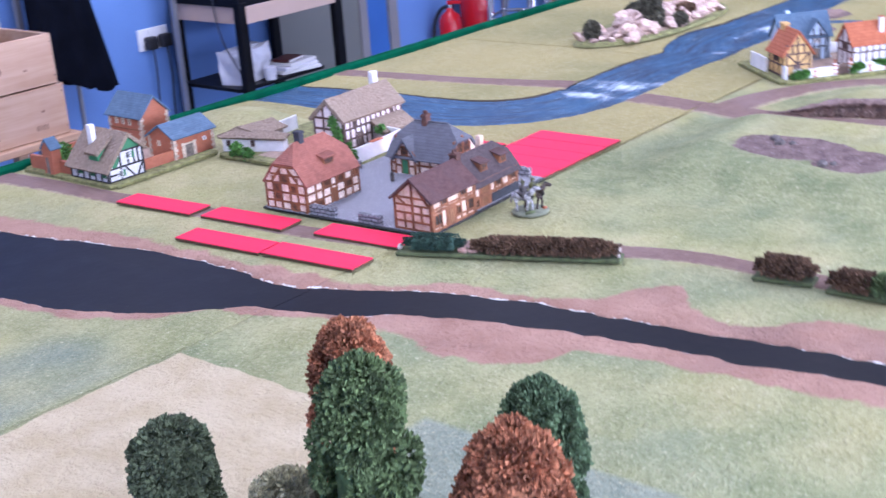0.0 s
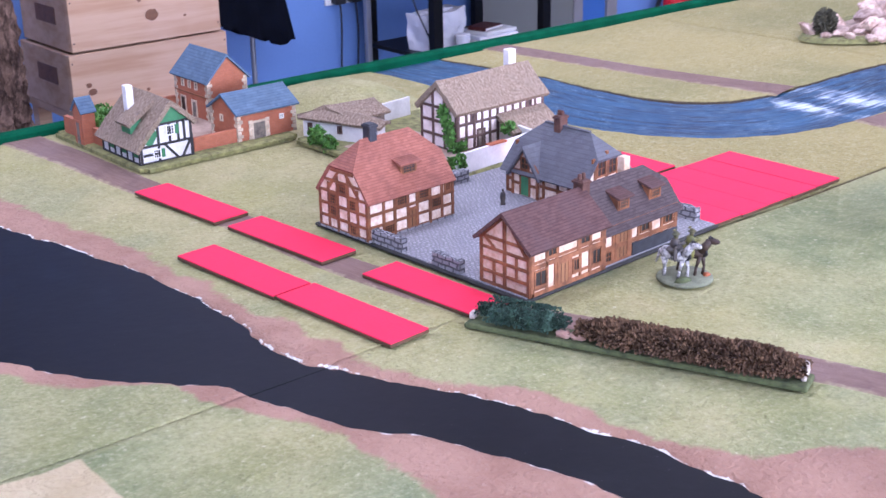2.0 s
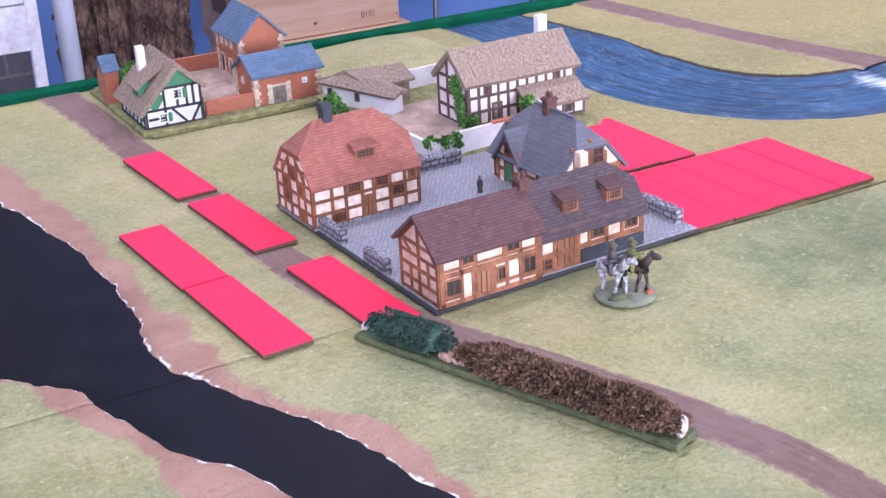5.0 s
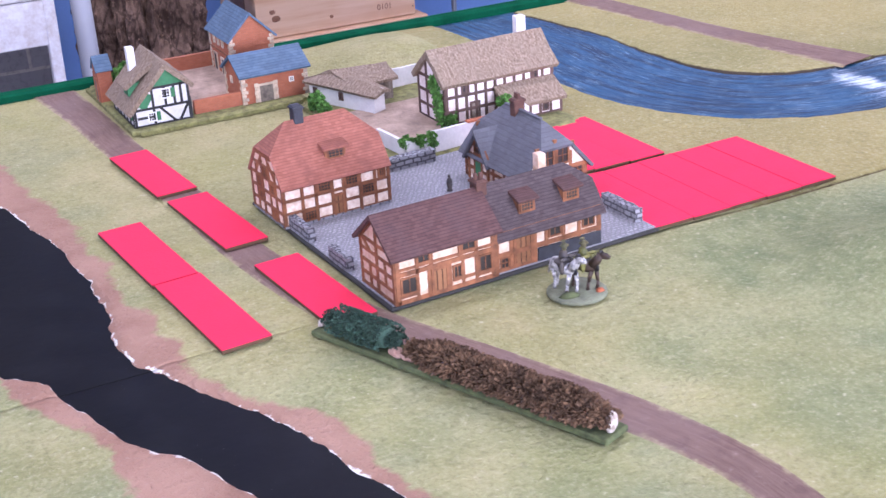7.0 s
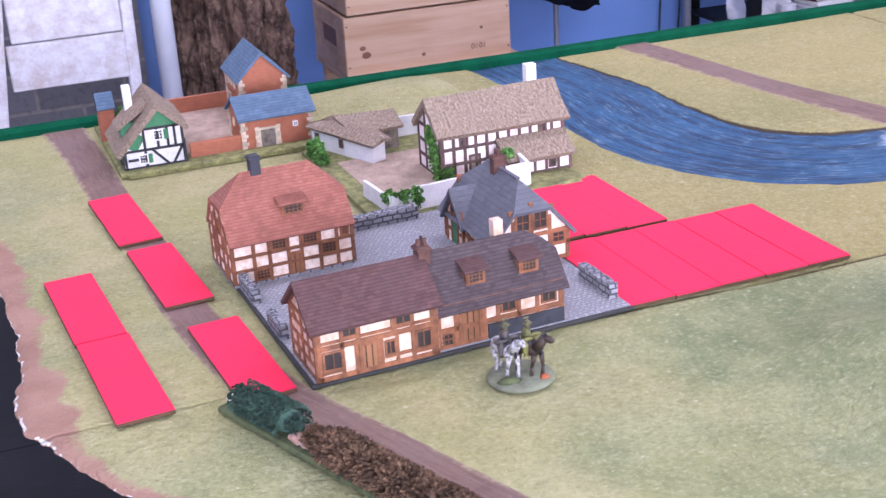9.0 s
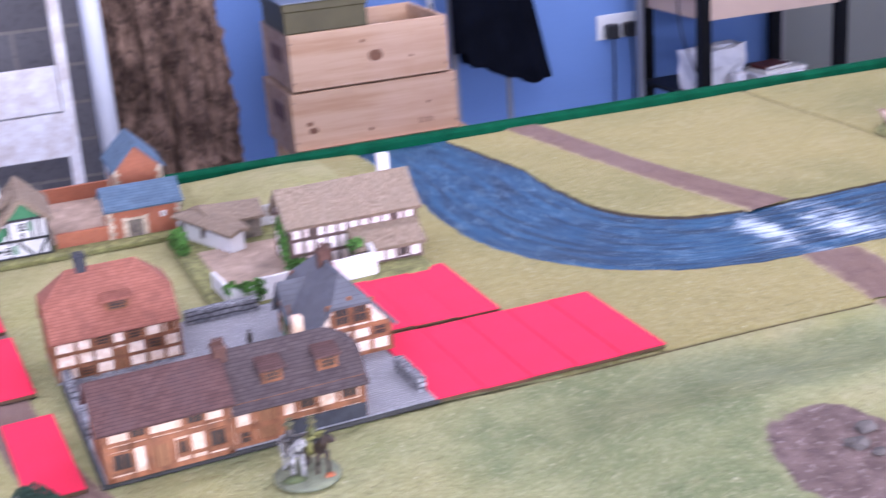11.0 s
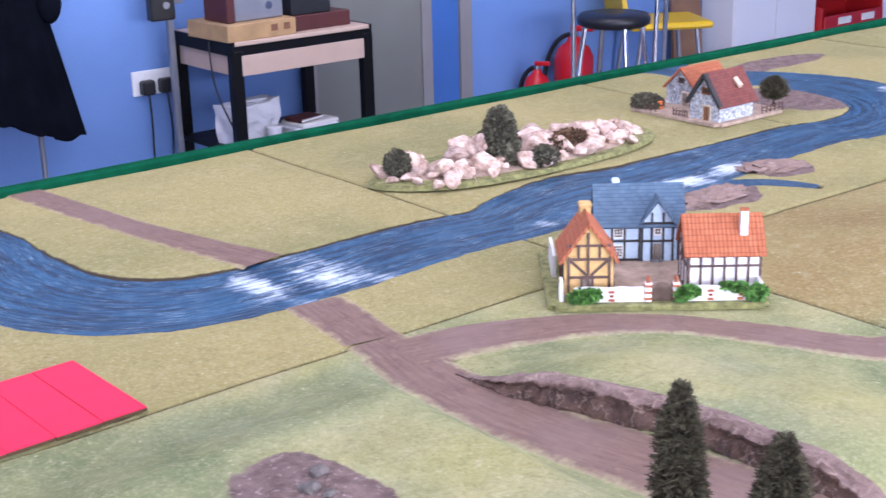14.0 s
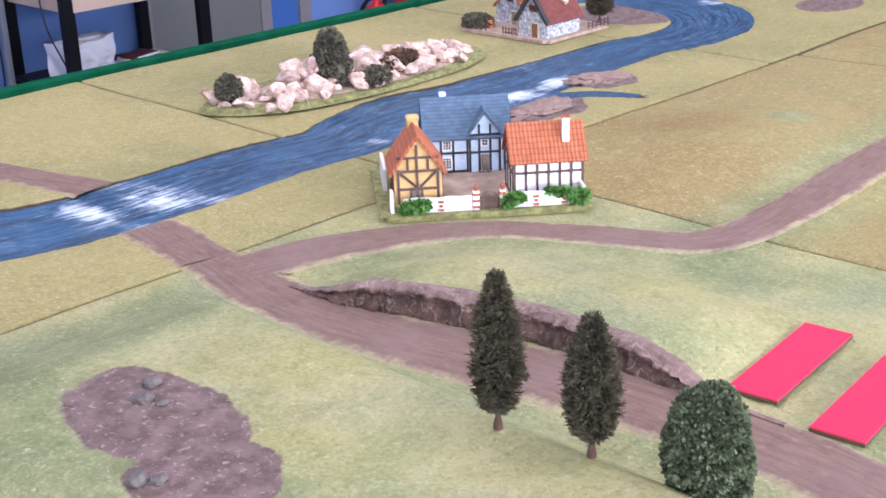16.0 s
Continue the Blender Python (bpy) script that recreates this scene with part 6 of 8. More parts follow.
spots = [(-2.15, 0.30, 0.17), (-1.95, -0.1, 0.13), (-1.72, 0.30, 0.28), (-1.55, -0.25, 0.25), (-1.30, -0.38, 0.22), (-1.62, -0.52, 0.16), (-1.15, 0.05, 0.26), (-0.95, -0.42, 0.25), (-0.80, 0.15, 0.30), (-0.72, -0.2, 0.2),
         (-0.45, 0.28, 0.30), (-0.40, -0.55, 0.26), (-0.15, -0.6, 0.2), (0.12, -0.15, 0.30), (0.32, 0.2, 0.27), (0.55, 0.42, 0.30), (0.40, -0.28, 0.24), (0.9, 0.3, 0.26), (0.75, 0.0, 0.22), (1.15, 0.4, 0.24),
         (1.2, 0.05, 0.22), (1.45, 0.3, 0.22), (1.55, -0.02, 0.2), (1.75, 0.25, 0.18), (1.95, 0.05, 0.2), (1.35, -0.3, 0.16), (0.95, -0.45, 0.2), (0.55, -0.55, 0.15), (2.05, -0.1, 0.13), (-2.2, -0.05, 0.1)]
spots = [(x * 1.09, y * 1.08, r * 0.88) for x, y, r in spots]
spots += [(rng.uniform(-2.3, 2.3), rng.uniform(-0.68, 0.55), rng.uniform(0.07, 0.17)) for _ in range(62)]
for k, (x, y, r) in enumerate(spots):
    bm = bmesh.new()
    q = Euler((rng.uniform(-0.5, 0.5), rng.uniform(-0.5, 0.5), rng.uniform(0, 6))).to_matrix()
    lift = 0.06 + r * 0.34 + 0.10 * max(0, 1 - (x / 2.2) ** 2) * max(0, 1 - (y / 0.7) ** 2)
    for _ in range(15):
        p = Vector((rng.gauss(0, 1), rng.gauss(0, 1), rng.gauss(0, 1))).normalized() * rng.uniform(0.8, 1.15)
        bm.verts.new(q @ Vector((p.x * r * 1.35, p.y * r, p.z * r * 0.75)) + Vector((x, y, lift)))
    hull = bmesh.ops.convex_hull(bm, input=bm.verts)
    bmesh.ops.delete(bm, geom=[v for v in bm.verts if not v.link_faces], context="VERTS")
    bmesh.ops.bevel(bm, geom=list(bm.edges), offset=r * 0.07, segments=1, affect="EDGES")
    bmesh.ops.recalc_face_normals(bm, faces=bm.faces)
    part("boulder", bm, "pale_rock", rocks)


def scrub(parent, name, x, y, z, rx, ry, rz, mat, count, size, seed, label):
    return leafy(parent, name, mat, [(x, y, z, rx, ry, rz)], count, size, seed, label)


scrub(rocks, "bush", -0.68, -0.30, 0.62, 0.22, 0.20, 0.30, "olive_foliage", 1600, 0.045, 31, "tall olive scrub bush")
scrub(rocks, "bush", -0.66, -0.38, 0.28, 0.24, 0.21, 0.32, "olive_foliage", 600, 0.05, 36, "olive scrub bush")
scrub(rocks, "bush", -2.18, 0.15, 0.26, 0.17, 0.16, 0.18, "olive_foliage", 450, 0.05, 32, "olive scrub bush")
scrub(rocks, "bush", -0.16, -0.68, 0.16, 0.22, 0.16, 0.17, "olive_foliage", 500, 0.05, 33, "olive scrub bush")
scrub(rocks, "bush", 0.60, -0.32, 0.20, 0.40, 0.16, 0.18, "brown_foliage", 700, 0.05, 34, "brown scrub bush")
scrub(rocks, "bush", -0.10, 0.45, 0.30, 0.32, 0.2, 0.16, "olive_foliage", 500, 0.05, 35, "olive scrub bush")

yard_bush = thing("bush", 12.3, 5.35, 0.06, 0, "dark scrubby bush beside the stone houses", "bush")
scrub(yard_bush, "leaves", 0, 0, 0.10, 0.24, 0.28, 0.12, "olive_foliage", 500, 0.05, 41, "")


material("brown_rubble", (0.27, 0.15, 0.115), 0.9, vary=0.5, scale=12, fine=40, tint=(0.4, 0.28, 0.22))


def hedge(x, y, turn, length, lumps, label, end_stone=False, wide=0.17):
    h = thing("hedge", x, y, float(height(x, y)) + 0.012, turn, label, "hedge", "hedges")
    bm = box(-0.05, length + 0.05, -wide, wide, 0, 0.05, 0.012)
    part("base_strip", bm, "hedge_base", h, "dark green flocked base strip")
    for k, (x0, x1, r, top, mat) in enumerate(lumps):
        rng = random.Random(50 + k)
        bm, pts, n = bmesh.new(), [], max(2, int((x1 - x0) / 0.10))
        for i in range(n + 1):
            c = x0 + (x1 - x0) * i / n
            e = 1 - 0.55 * max(0.0, abs(2 * i / n - 1) - 0.75) / 0.25
            blob(1, (c, 0, 0.04 + top * 0.46), (0.09, r * 0.85 * e, top * 0.46 * e), 0.2, 1, i + k, bm)
            for _ in range(340):
                a = rng.uniform(-0.35, math.pi + 0.35)
                s = (rng.uniform(0.95, 1.03) if mat == "teal_foliage" else rng.uniform(0.86, 1.08)) * e * (1 + 0.12 * noise.noise(Vector((c * 6, a * 2, k))))
                pts.append(((c + rng.uniform(-0.08, 0.08), math.cos(a) * r * s, 0.04 + top * 0.46 + math.sin(a) * top * 0.54 * s), (rng.uniform(-0.5, 0.5), math.cos(a), math.sin(a))))
        tufts(pts, 0.018 if mat == "teal_foliage" else 0.024, bm, rng, 0.8 if mat == "teal_foliage" else 1.5)
        part("hedge_growth", bm, mat, h, {"teal_foliage": "dark blue-green foliage", "brown_foliage": "bare brown twigs"}.get(mat, "dark green foliage"))
    if end_stone:
        rng = random.Random(77)
        for k in range(9):
            sx, r = rng.uniform(0.78, 0.98), rng.uniform(0.025, 0.05)
            part("rubble_stone", blob(1, (sx, rng.uniform(-0.07, 0.07), 0.05 + r * 0.6), (r * 1.2, r, r * 0.8), 0.4, 2, 20 + k), "brown_rubble", h, "pinkish brown rubble stone")
        for k, (sx, sz) in enumerate(((length + 0.0, 0.14), (-0.02, 0.06))):
            part("end_stone", blob(1, (sx, 0.0, 0.05 + sz * 0.5), (0.035, 0.06, sz * 0.62), 0.3, 2, k), "chalk", h, "chalky white end stone")
    return h


hedge(-5.41, -0.20, -67.3, 2.68, [(0.10, 0.74, 0.145, 0.21, "teal_foliage"), (0.98, 2.62, 0.13, 0.18, "brown_foliage")], "hedge of dark green and bare brown growth on a base strip", True, 0.13)
hedge(-4.10, -4.33, -81, 0.58, [(0.04, 0.56, 0.15, 0.22, "brown_foliage")], "short hedge of bare brown growth on a base strip", False, 0.13)
hedge(-4.06, -5.18, -88, 1.05, [(0.03, 0.45, 0.15, 0.20, "brown_foliage"), (0.45, 1.0, 0.16, 0.22, "green_foliage")], "hedge of brown and green growth on a base strip", False, 0.13)


def leafy_tree(x, y, r, tall, mat, seed, label, low=0.08, dense=17000, size=0.029):
    """A clump-foliage tree: a column of overlapping leaf lumps round a hidden trunk."""
    t = thing("tree", x, y, float(height(x, y)) + 0.012, seed * 40, label, "tree", "model trees")
    part("trunk", rod((0, 0, 0), (0, 0, tall * 0.8), 0.05, 0.02, 8), "bark_brown", t)
    rng = random.Random(seed)
    bm, pts = bmesh.new(), []
    body = lambda z: r * (0.93 + 0.07 * math.sin(z * 5 + seed)) * (1.05 - 0.10 * z) * math.sqrt(max(0.0, 1 - max(0.0, (z - 0.60) / 0.40) ** 2.2)) * min(1, 0.80 + z)
    lumps = []
    for k in range(95):
        z, a = (rng.random() ** 0.9 if k > 14 else rng.uniform(0.86, 1.0)), rng.uniform(0, 6.28)
        rr = body(z) * 0.74
        lumps.append((Vector((rr * math.cos(a), rr * math.sin(a), low + z * (tall - low) * 0.93)), rng.uniform(0.24, 0.36) * r))
    lathe([(max(0.01, body(z) * 0.60), low + z * (tall - low) * 0.90) for z in np.linspace(0, 1, 12)], 14, bm)
    for _ in range(dense):
        c, lr = rng.choice(lumps)
        n = Vector((rng.gauss(0, 1), rng.gauss(0, 1), rng.gauss(0.25, 1))).normalized()
        out = Vector((c.x, c.y, 0))
        if out.length > 0 and n.dot(out.normalized()) < -0.35:
            n = -n
        pts.append((c + n * lr * rng.uniform(0.8, 1.1), n))
    tufts(pts, size, bm, rng, 1.1)
    part("crown", bm, mat, t)
    return t


def conifer(x, y, z, tall, r, seed):
    """A bottle-brush fir: sprays of bristles round a twisted wire trunk, in whorls, widest low down and tapering to a point."""
    t = thing("fir_tree", x, y, z, 0, "slender dark olive bottle-brush fir tree", "tree", "model firs")
    part("trunk", lathe([(0.036, 0), (0.030, 0.05), (0.018, 0.10), (0.012, 0.20), (0.008, tall * 0.9)], 8), "bark_brown", t)
    rng = random.Random(seed)
    verts, faces = [], []

    def blade(p, d, l, w):
        side = d.cross(Vector((rng.gauss(0, 1), rng.gauss(0, 1), rng.gauss(0, 1)))).normalized() * w
        k = len(verts)
        verts.extend([p - side, p + side, p + d * l + side * 0.35, p + d * l - side * 0.35])
        faces.append((k, k + 1, k + 2, k + 3))

    for _ in range(900):
        h = rng.random() ** 1.05
        h = min(1.0, max(0.0, round(h * 17) / 17 + rng.gauss(0, 0.014)))
        prof = (0.55 + 0.45 * min(1.0, h / 0.18)) * (1.0 - 0.86 * max(0.0, (h - 0.25) / 0.75) ** 2.0)
        a = rng.uniform(0, 6.28)
        out = Vector((math.cos(a), math.sin(a), 0))
        root = Vector((0, 0, 0.15 + h * (tall - 0.20)))
        tip = root + out * r * prof * rng.uniform(0.80, 1.04) + Vector((0, 0, r * prof * rng.uniform(0.05, 0.45)))
        twig = (tip - root).normalized()
        blade(root.lerp(tip, 0.3), twig, (tip - root).length * 0.7, 0.005)
        for _ in range(17):
            q = root.lerp(tip, rng.uniform(0.45, 1.0))
            d = (twig + Vector((rng.gauss(0, 0.55), rng.gauss(0, 0.55), rng.gauss(0.15, 0.5)))).normalized()
            blade(q, d, rng.uniform(0.03, 0.062), 0.0055)
    bm = rod((0, 0, 0.16), (0, 0, tall * 0.95), r * 0.55, r * 0.08, 8)
    for f in faces:
        bm.faces.new([bm.verts.new(verts[k]) for k in f])
    part("needles", bm, "pine_needles", t)
    return t


conifer(1.40, -4.87, 0.30, 1.19, 0.183, 3)
conifer(1.52, -5.60, 0.30, 1.05, 0.192, 4)
conifer(13.85, 3.85, 0.05, 0.56, 0.24, 5)
leafy_tree(1.86, -6.28, 0.27, 0.80, "deep_foliage", 6, "round-topped dark green leafy tree", 0.05)
leafy_tree(-10.68, -4.40, 0.34, 2.00, "russet_foliage", 7, "tall russet-brown leafy tree")
leafy_tree(-11.27, -5.05, 0.39, 2.08, "green_foliage", 8, "tall bright green leafy tree")
leafy_tree(-11.28, -2.98, 0.35, 0.98, "deep_foliage", 9, "small dark green leafy tree")
leafy_tree(-10.08, -5.62, 0.31, 1.56, "cool_foliage", 10, "tall cool dark green leafy tree")
leafy_tree(-10.78, -5.90, 0.39, 1.60, "russet_foliage", 11, "bushy russet-brown leafy tree")
leafy_tree(-11.12, -4.05, 0.30, 0.80, "sage_foliage", 12, "small olive green leafy tree")

# rough mud banks where the river splits
for k, (x, y, a, b, turn) in enumerate(((8.9, 1.05, 0.62, 0.30, 8), (10.75, 1.5, 0.48, 0.30, -20))):
    bm = blob(1, (0, 0, 0), (a, b, 0.07), 0.5, 4, 80 + k, None, 4.0)
    for v in bm.verts:
        v.co.z += 0.035 * noise.noise(Vector((v.co.x * 11, v.co.y * 11, k)))
    ob = part("mud_bank", bm, "cracked_mud", None, at=(x, y, 0.0))
    ob.rotation_euler[2] = math.radians(turn)
    tagged(ob, "rough bank of dark brown mud beside the river", "mud bank", "", "structure")

# rock face of the sunken road
cliff = bmesh.new()
layer = cliff.loops.layers.uv.verify()
rows = []
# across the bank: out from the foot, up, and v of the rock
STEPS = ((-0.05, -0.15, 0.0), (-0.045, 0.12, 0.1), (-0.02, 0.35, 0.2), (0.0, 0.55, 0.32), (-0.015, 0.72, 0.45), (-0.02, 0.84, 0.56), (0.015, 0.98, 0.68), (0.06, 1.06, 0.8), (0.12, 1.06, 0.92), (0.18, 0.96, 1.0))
for i in range(150):
    y = -1.20 - 4.9 * i / 149
    lift = 0.24 * float(smooth01(-y, 1.25, 2.4) * (1 - smooth01(-y, 4.6, 5.7)))
    cx = 2.55 + 0.62 * float(smooth01(-y, 1.2, 4.0))
    thin = min(1.0, 0.25 + lift / 0.16)
    row = []
    for out, up, v in STEPS:
        p = Vector((cx + out * thin, y, 0.016 + (lift + 0.012) * up))
        k = noise.noise(Vector((y * 4.5, v * 2.5, 1))) * 0.05 + abs(noise.noise(Vector((y * 12, v * 6, 4)))) * 0.06
        p += Vector((-k * thin * (1 if v < 0.7 else 0.5), 0.02 * noise.noise(Vector((y * 9, v * 8, 7))), thin * 0.028 * noise.noise(Vector((y * 9, v * 5, 2))) * (v < 0.97)))
        row.append((cliff.verts.new(p), y, v))
    rows.append(row)
for a, b in zip(rows, rows[1:]):
    for j in range(len(STEPS) - 1):
        ring = (a[j], a[j + 1], b[j + 1], b[j])
        f = cliff.faces.new([q[0] for q in ring])
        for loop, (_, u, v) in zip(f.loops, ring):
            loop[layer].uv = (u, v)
bmesh.ops.recalc_face_normals(cliff, faces=cliff.faces)
if sum(f.normal.z for f in cliff.faces) < 0:
    bmesh.ops.reverse_faces(cliff, faces=cliff.faces)
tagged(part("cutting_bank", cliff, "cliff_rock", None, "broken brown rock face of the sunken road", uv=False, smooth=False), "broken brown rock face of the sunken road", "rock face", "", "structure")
for k, (x, y, r) in enumerate(((0.17, -2.45, 0.07), (-0.02, -2.62, 0.075), (0.05, -2.78, 0.05), (-0.70, -3.55, 0.08), (-0.60, -3.66, 0.055))):
    ob = part("stone", blob(r, (0, 0, 0), (1.15, 0.9, 0.6), 0.5, 2, k + 60), "dark_rock", None, at=(x, y, float(height(x, y)) + r * 0.3))
    tagged(ob, "small dark stone lying on bare earth", "stone", "stones on the bare patch")


# ---------------------------------------------------------------- miniatures, each one plain mesh
def joined(name, pieces, x, y, z, turn, label, category):
    me = bpy.data.meshes.new(name)
    whole = bmesh.new()
    for k, (bm, mat) in enumerate(pieces):
        me.materials.append(M[mat])
        for f in bm.faces:
            f.material_index = k
            f.smooth = True
        tmp = bpy.data.meshes.new("piece")
        bm.to_mesh(tmp)
        bm.free()
        whole.from_mesh(tmp)
        bpy.data.meshes.remove(tmp)
    bmesh.ops.transform(whole, matrix=Matrix.Scale(U, 4), verts=whole.verts)
    whole.to_mesh(me)
    whole.free()
    ob = new(name, me)
    ob.matrix_basis = pose(x * U, y * U, z * U, 0, 0, turn)
    return tagged(ob, label, category)


material("horse_white", (0.42, 0.41, 0.40), 0.5, vary=0.8, scale=34, tint=(0.03, 0.03, 0.034))
material("harness", (0.02, 0.018, 0.018), 0.6, vary=0.5, scale=20)
material("olive_coat", (0.16, 0.15, 0.035), 0.6, vary=0.6, scale=20, tint=(0.05, 0.06, 0.02))
material("horse_brown", (0.045, 0.027, 0.018), 0.6, vary=0.5, scale=14)
material("coat_paint", (0.022, 0.022, 0.026), 0.6, vary=0.6, scale=20, tint=(0.085, 0.07, 0.055))
material("hat_green", (0.03, 0.036, 0.016), 0.6, vary=0.5, scale=20, tint=(0.10, 0.085, 0.03))
material("figure_base", (0.17, 0.185, 0.12), 0.9, vary=0.4, scale=12)


def steed(bm, x, y, turn):
    m = pose(x, y, 0.03, 0, 0, turn)
    piece = bmesh.new()
    blob(1, (0, 0, 0.24), (0.145, 0.062, 0.07), 0.1, 2, 1, piece)
    blob(1, (-0.10, 0, 0.25), (0.07, 0.066, 0.075), 0.1, 2, 2, piece)
    rod((0.10, 0, 0.26), (0.19, 0, 0.39), 0.052, 0.032, 8, piece)
    blob(1, (0.225, 0, 0.385), (0.065, 0.028, 0.034), 0.1, 2, 3, piece)
    for lx, ly, fx in ((0.11, 0.035, 0.13), (0.10, -0.035, 0.07), (-0.11, 0.035, -0.13), (-0.12, -0.035, -0.09)):
        rod((lx, ly, 0.21), (fx, ly, 0.09), 0.026, 0.014, 7, piece)
        rod((fx, ly, 0.10), (fx - 0.012, ly, 0.0), 0.014, 0.017, 7, piece)
    rod((-0.165, 0, 0.27), (-0.215, 0, 0.12), 0.022, 0.010, 6, piece)
    bmesh.ops.transform(piece, matrix=m, verts=piece.verts)
    tmp = bpy.data.meshes.new("tmp")
    piece.to_mesh(tmp)
    piece.free()
    bm.from_mesh(tmp)
    bpy.data.meshes.remove(tmp)
    return bm


def saddle_shape(bm, hat, x, y, turn):
    m = pose(x, y, 0.03, 0, 0, turn)
    for target, make in ((bm, ((-0.01, 0, 0.355, 0.042, 0.054, 0.075), (0.03, 0.062, 0.26, 0.028, 0.02, 0.075), (0.03, -0.062, 0.26, 0.028, 0.02, 0.075), (-0.03, 0, 0.30, 0.085, 0.068, 0.028), (0.05, 0.05, 0.36, 0.05, 0.016, 0.018), (0.05, -0.05, 0.35, 0.05, 0.016, 0.018))), (hat, ((0.0, 0, 0.44, 0.026, 0.026, 0.03), (0.0, 0, 0.466, 0.048, 0.042, 0.012), (0.0, 0, 0.478, 0.028, 0.026, 0.018), (-0.03, 0.02, 0.495, 0.03, 0.01, 0.014)))):
        for px, py, pz, rx, ry, rz in make:
            p = m @ Vector((px, py, pz))
            blob(1, p, (rx, ry, rz), 0.08, 2, 5, target)
    return bm, hat


def tack(bm, x, y, turn):
    """Bridle, breast strap and saddle cloth as thin raised bands."""
    m = pose(x, y, 0.03, 0, 0, turn)
    for px, py, pz, rx, ry, rz in ((0.0, 0, 0.275, 0.075, 0.066, 0.052), (0.235, 0, 0.385, 0.008, 0.031, 0.037), (0.205, 0, 0.40, 0.008, 0.031, 0.034), (0.125, 0, 0.25, 0.012, 0.062, 0.05), (0.15, 0, 0.345, 0.016, 0.012, 0.06), (0.185, 0, 0.42, 0.022, 0.012, 0.02)):
        blob(1, m @ Vector((px, py, pz)), (rx, ry, rz), 0.06, 2, 3, bm)
    return bm


base = lathe([(0.25, 0), (0.25, 0.018), (0.235, 0.03)], 28)
white, brown, dark_coat, olive, hats, straps = steed(bmesh.new(), -0.10, 0.05, -78), steed(bmesh.new(), 0.08, 0.0, -66), bmesh.new(), bmesh.new(), bmesh.new(), bmesh.new()
saddle_shape(dark_coat, hats, -0.10, 0.05, -78)
saddle_shape(olive, hats, 0.08, 0.0, -66)
tack(straps, -0.10, 0.05, -78), tack(straps, 0.08, 0.0, -66)
pebble = blob(1, (0.14, -0.13, 0.035), (0.035, 0.03, 0.025), 0.4, 2, 9)
tuft = blob(1, (-0.12, -0.08, 0.035), (0.09, 0.06, 0.03), 0.4, 2, 4)
for bm in (white, brown, dark_coat, olive, hats, straps):
    bmesh.ops.transform(bm, matrix=Matrix.Diagonal((0.88, 0.88, 0.86, 1)), verts=bm.verts)
joined("mounted_figurine", [(base, "figure_base"), (white, "horse_white"), (brown, "horse_brown"), (dark_coat, "coat_paint"), (olive, "olive_coat"), (hats, "hat_green"), (straps, "harness"), (tuft, "hedge_base"), (pebble, "pantile")], -3.41, -0.72, 0.03, 0, "painted pair of mounted miniatures on a round base", "figurine")
bm = lathe([(0.045, 0), (0.045, 0.015), (0.03, 0.03), (0.045, 0.10), (0.04, 0.17), (0.02, 0.20)], 10)
blob(1, (0, 0, 0.225), (0.022, 0.022, 0.026), 0.05, 1, 1, bm)
bmesh.ops.transform(bm, matrix=Matrix.Scale(0.68, 4), verts=bm.verts)
xx, yy = -3.26, 1.83
joined("standing_figurine", [(bm, "coat_paint")], xx, yy, 0.06, 0, "small dark painted foot miniature standing in the yard", "figurine")

# ---------------------------------------------------------------- the room beyond the table


def pine_material():
    m, nt, b, node, link = nodes_of("pine")
    pos = node("ShaderNodeTexCoord").outputs["Object"]
    mp = node("ShaderNodeMapping", Scale=(1.2, 8.0, 16.0))
    link(pos, mp.inputs[0])
    grain, broad = noise_tex(nt, mp.outputs[0], 2.2, 5, 0.6), noise_tex(nt, pos, 4, 3)
    c = mixer(nt, step(nt, grain, 0.35, 0.68), (0.58, 0.385, 0.245), (0.46, 0.27, 0.15))
    c = mixer(nt, maths(nt, "MULTIPLY", step(nt, broad, 0.45, 0.7), 0.4), c, (0.62, 0.42, 0.30))
    link(c, b.inputs["Base Color"])
    b.inputs["Roughness"].default_value = 0.65
    bp = node("ShaderNodeBump", Strength=0.3, Distance=0.001)
    link(grain, bp.inputs["Height"])
    link(bp.outputs[0], b.inputs["Normal"])


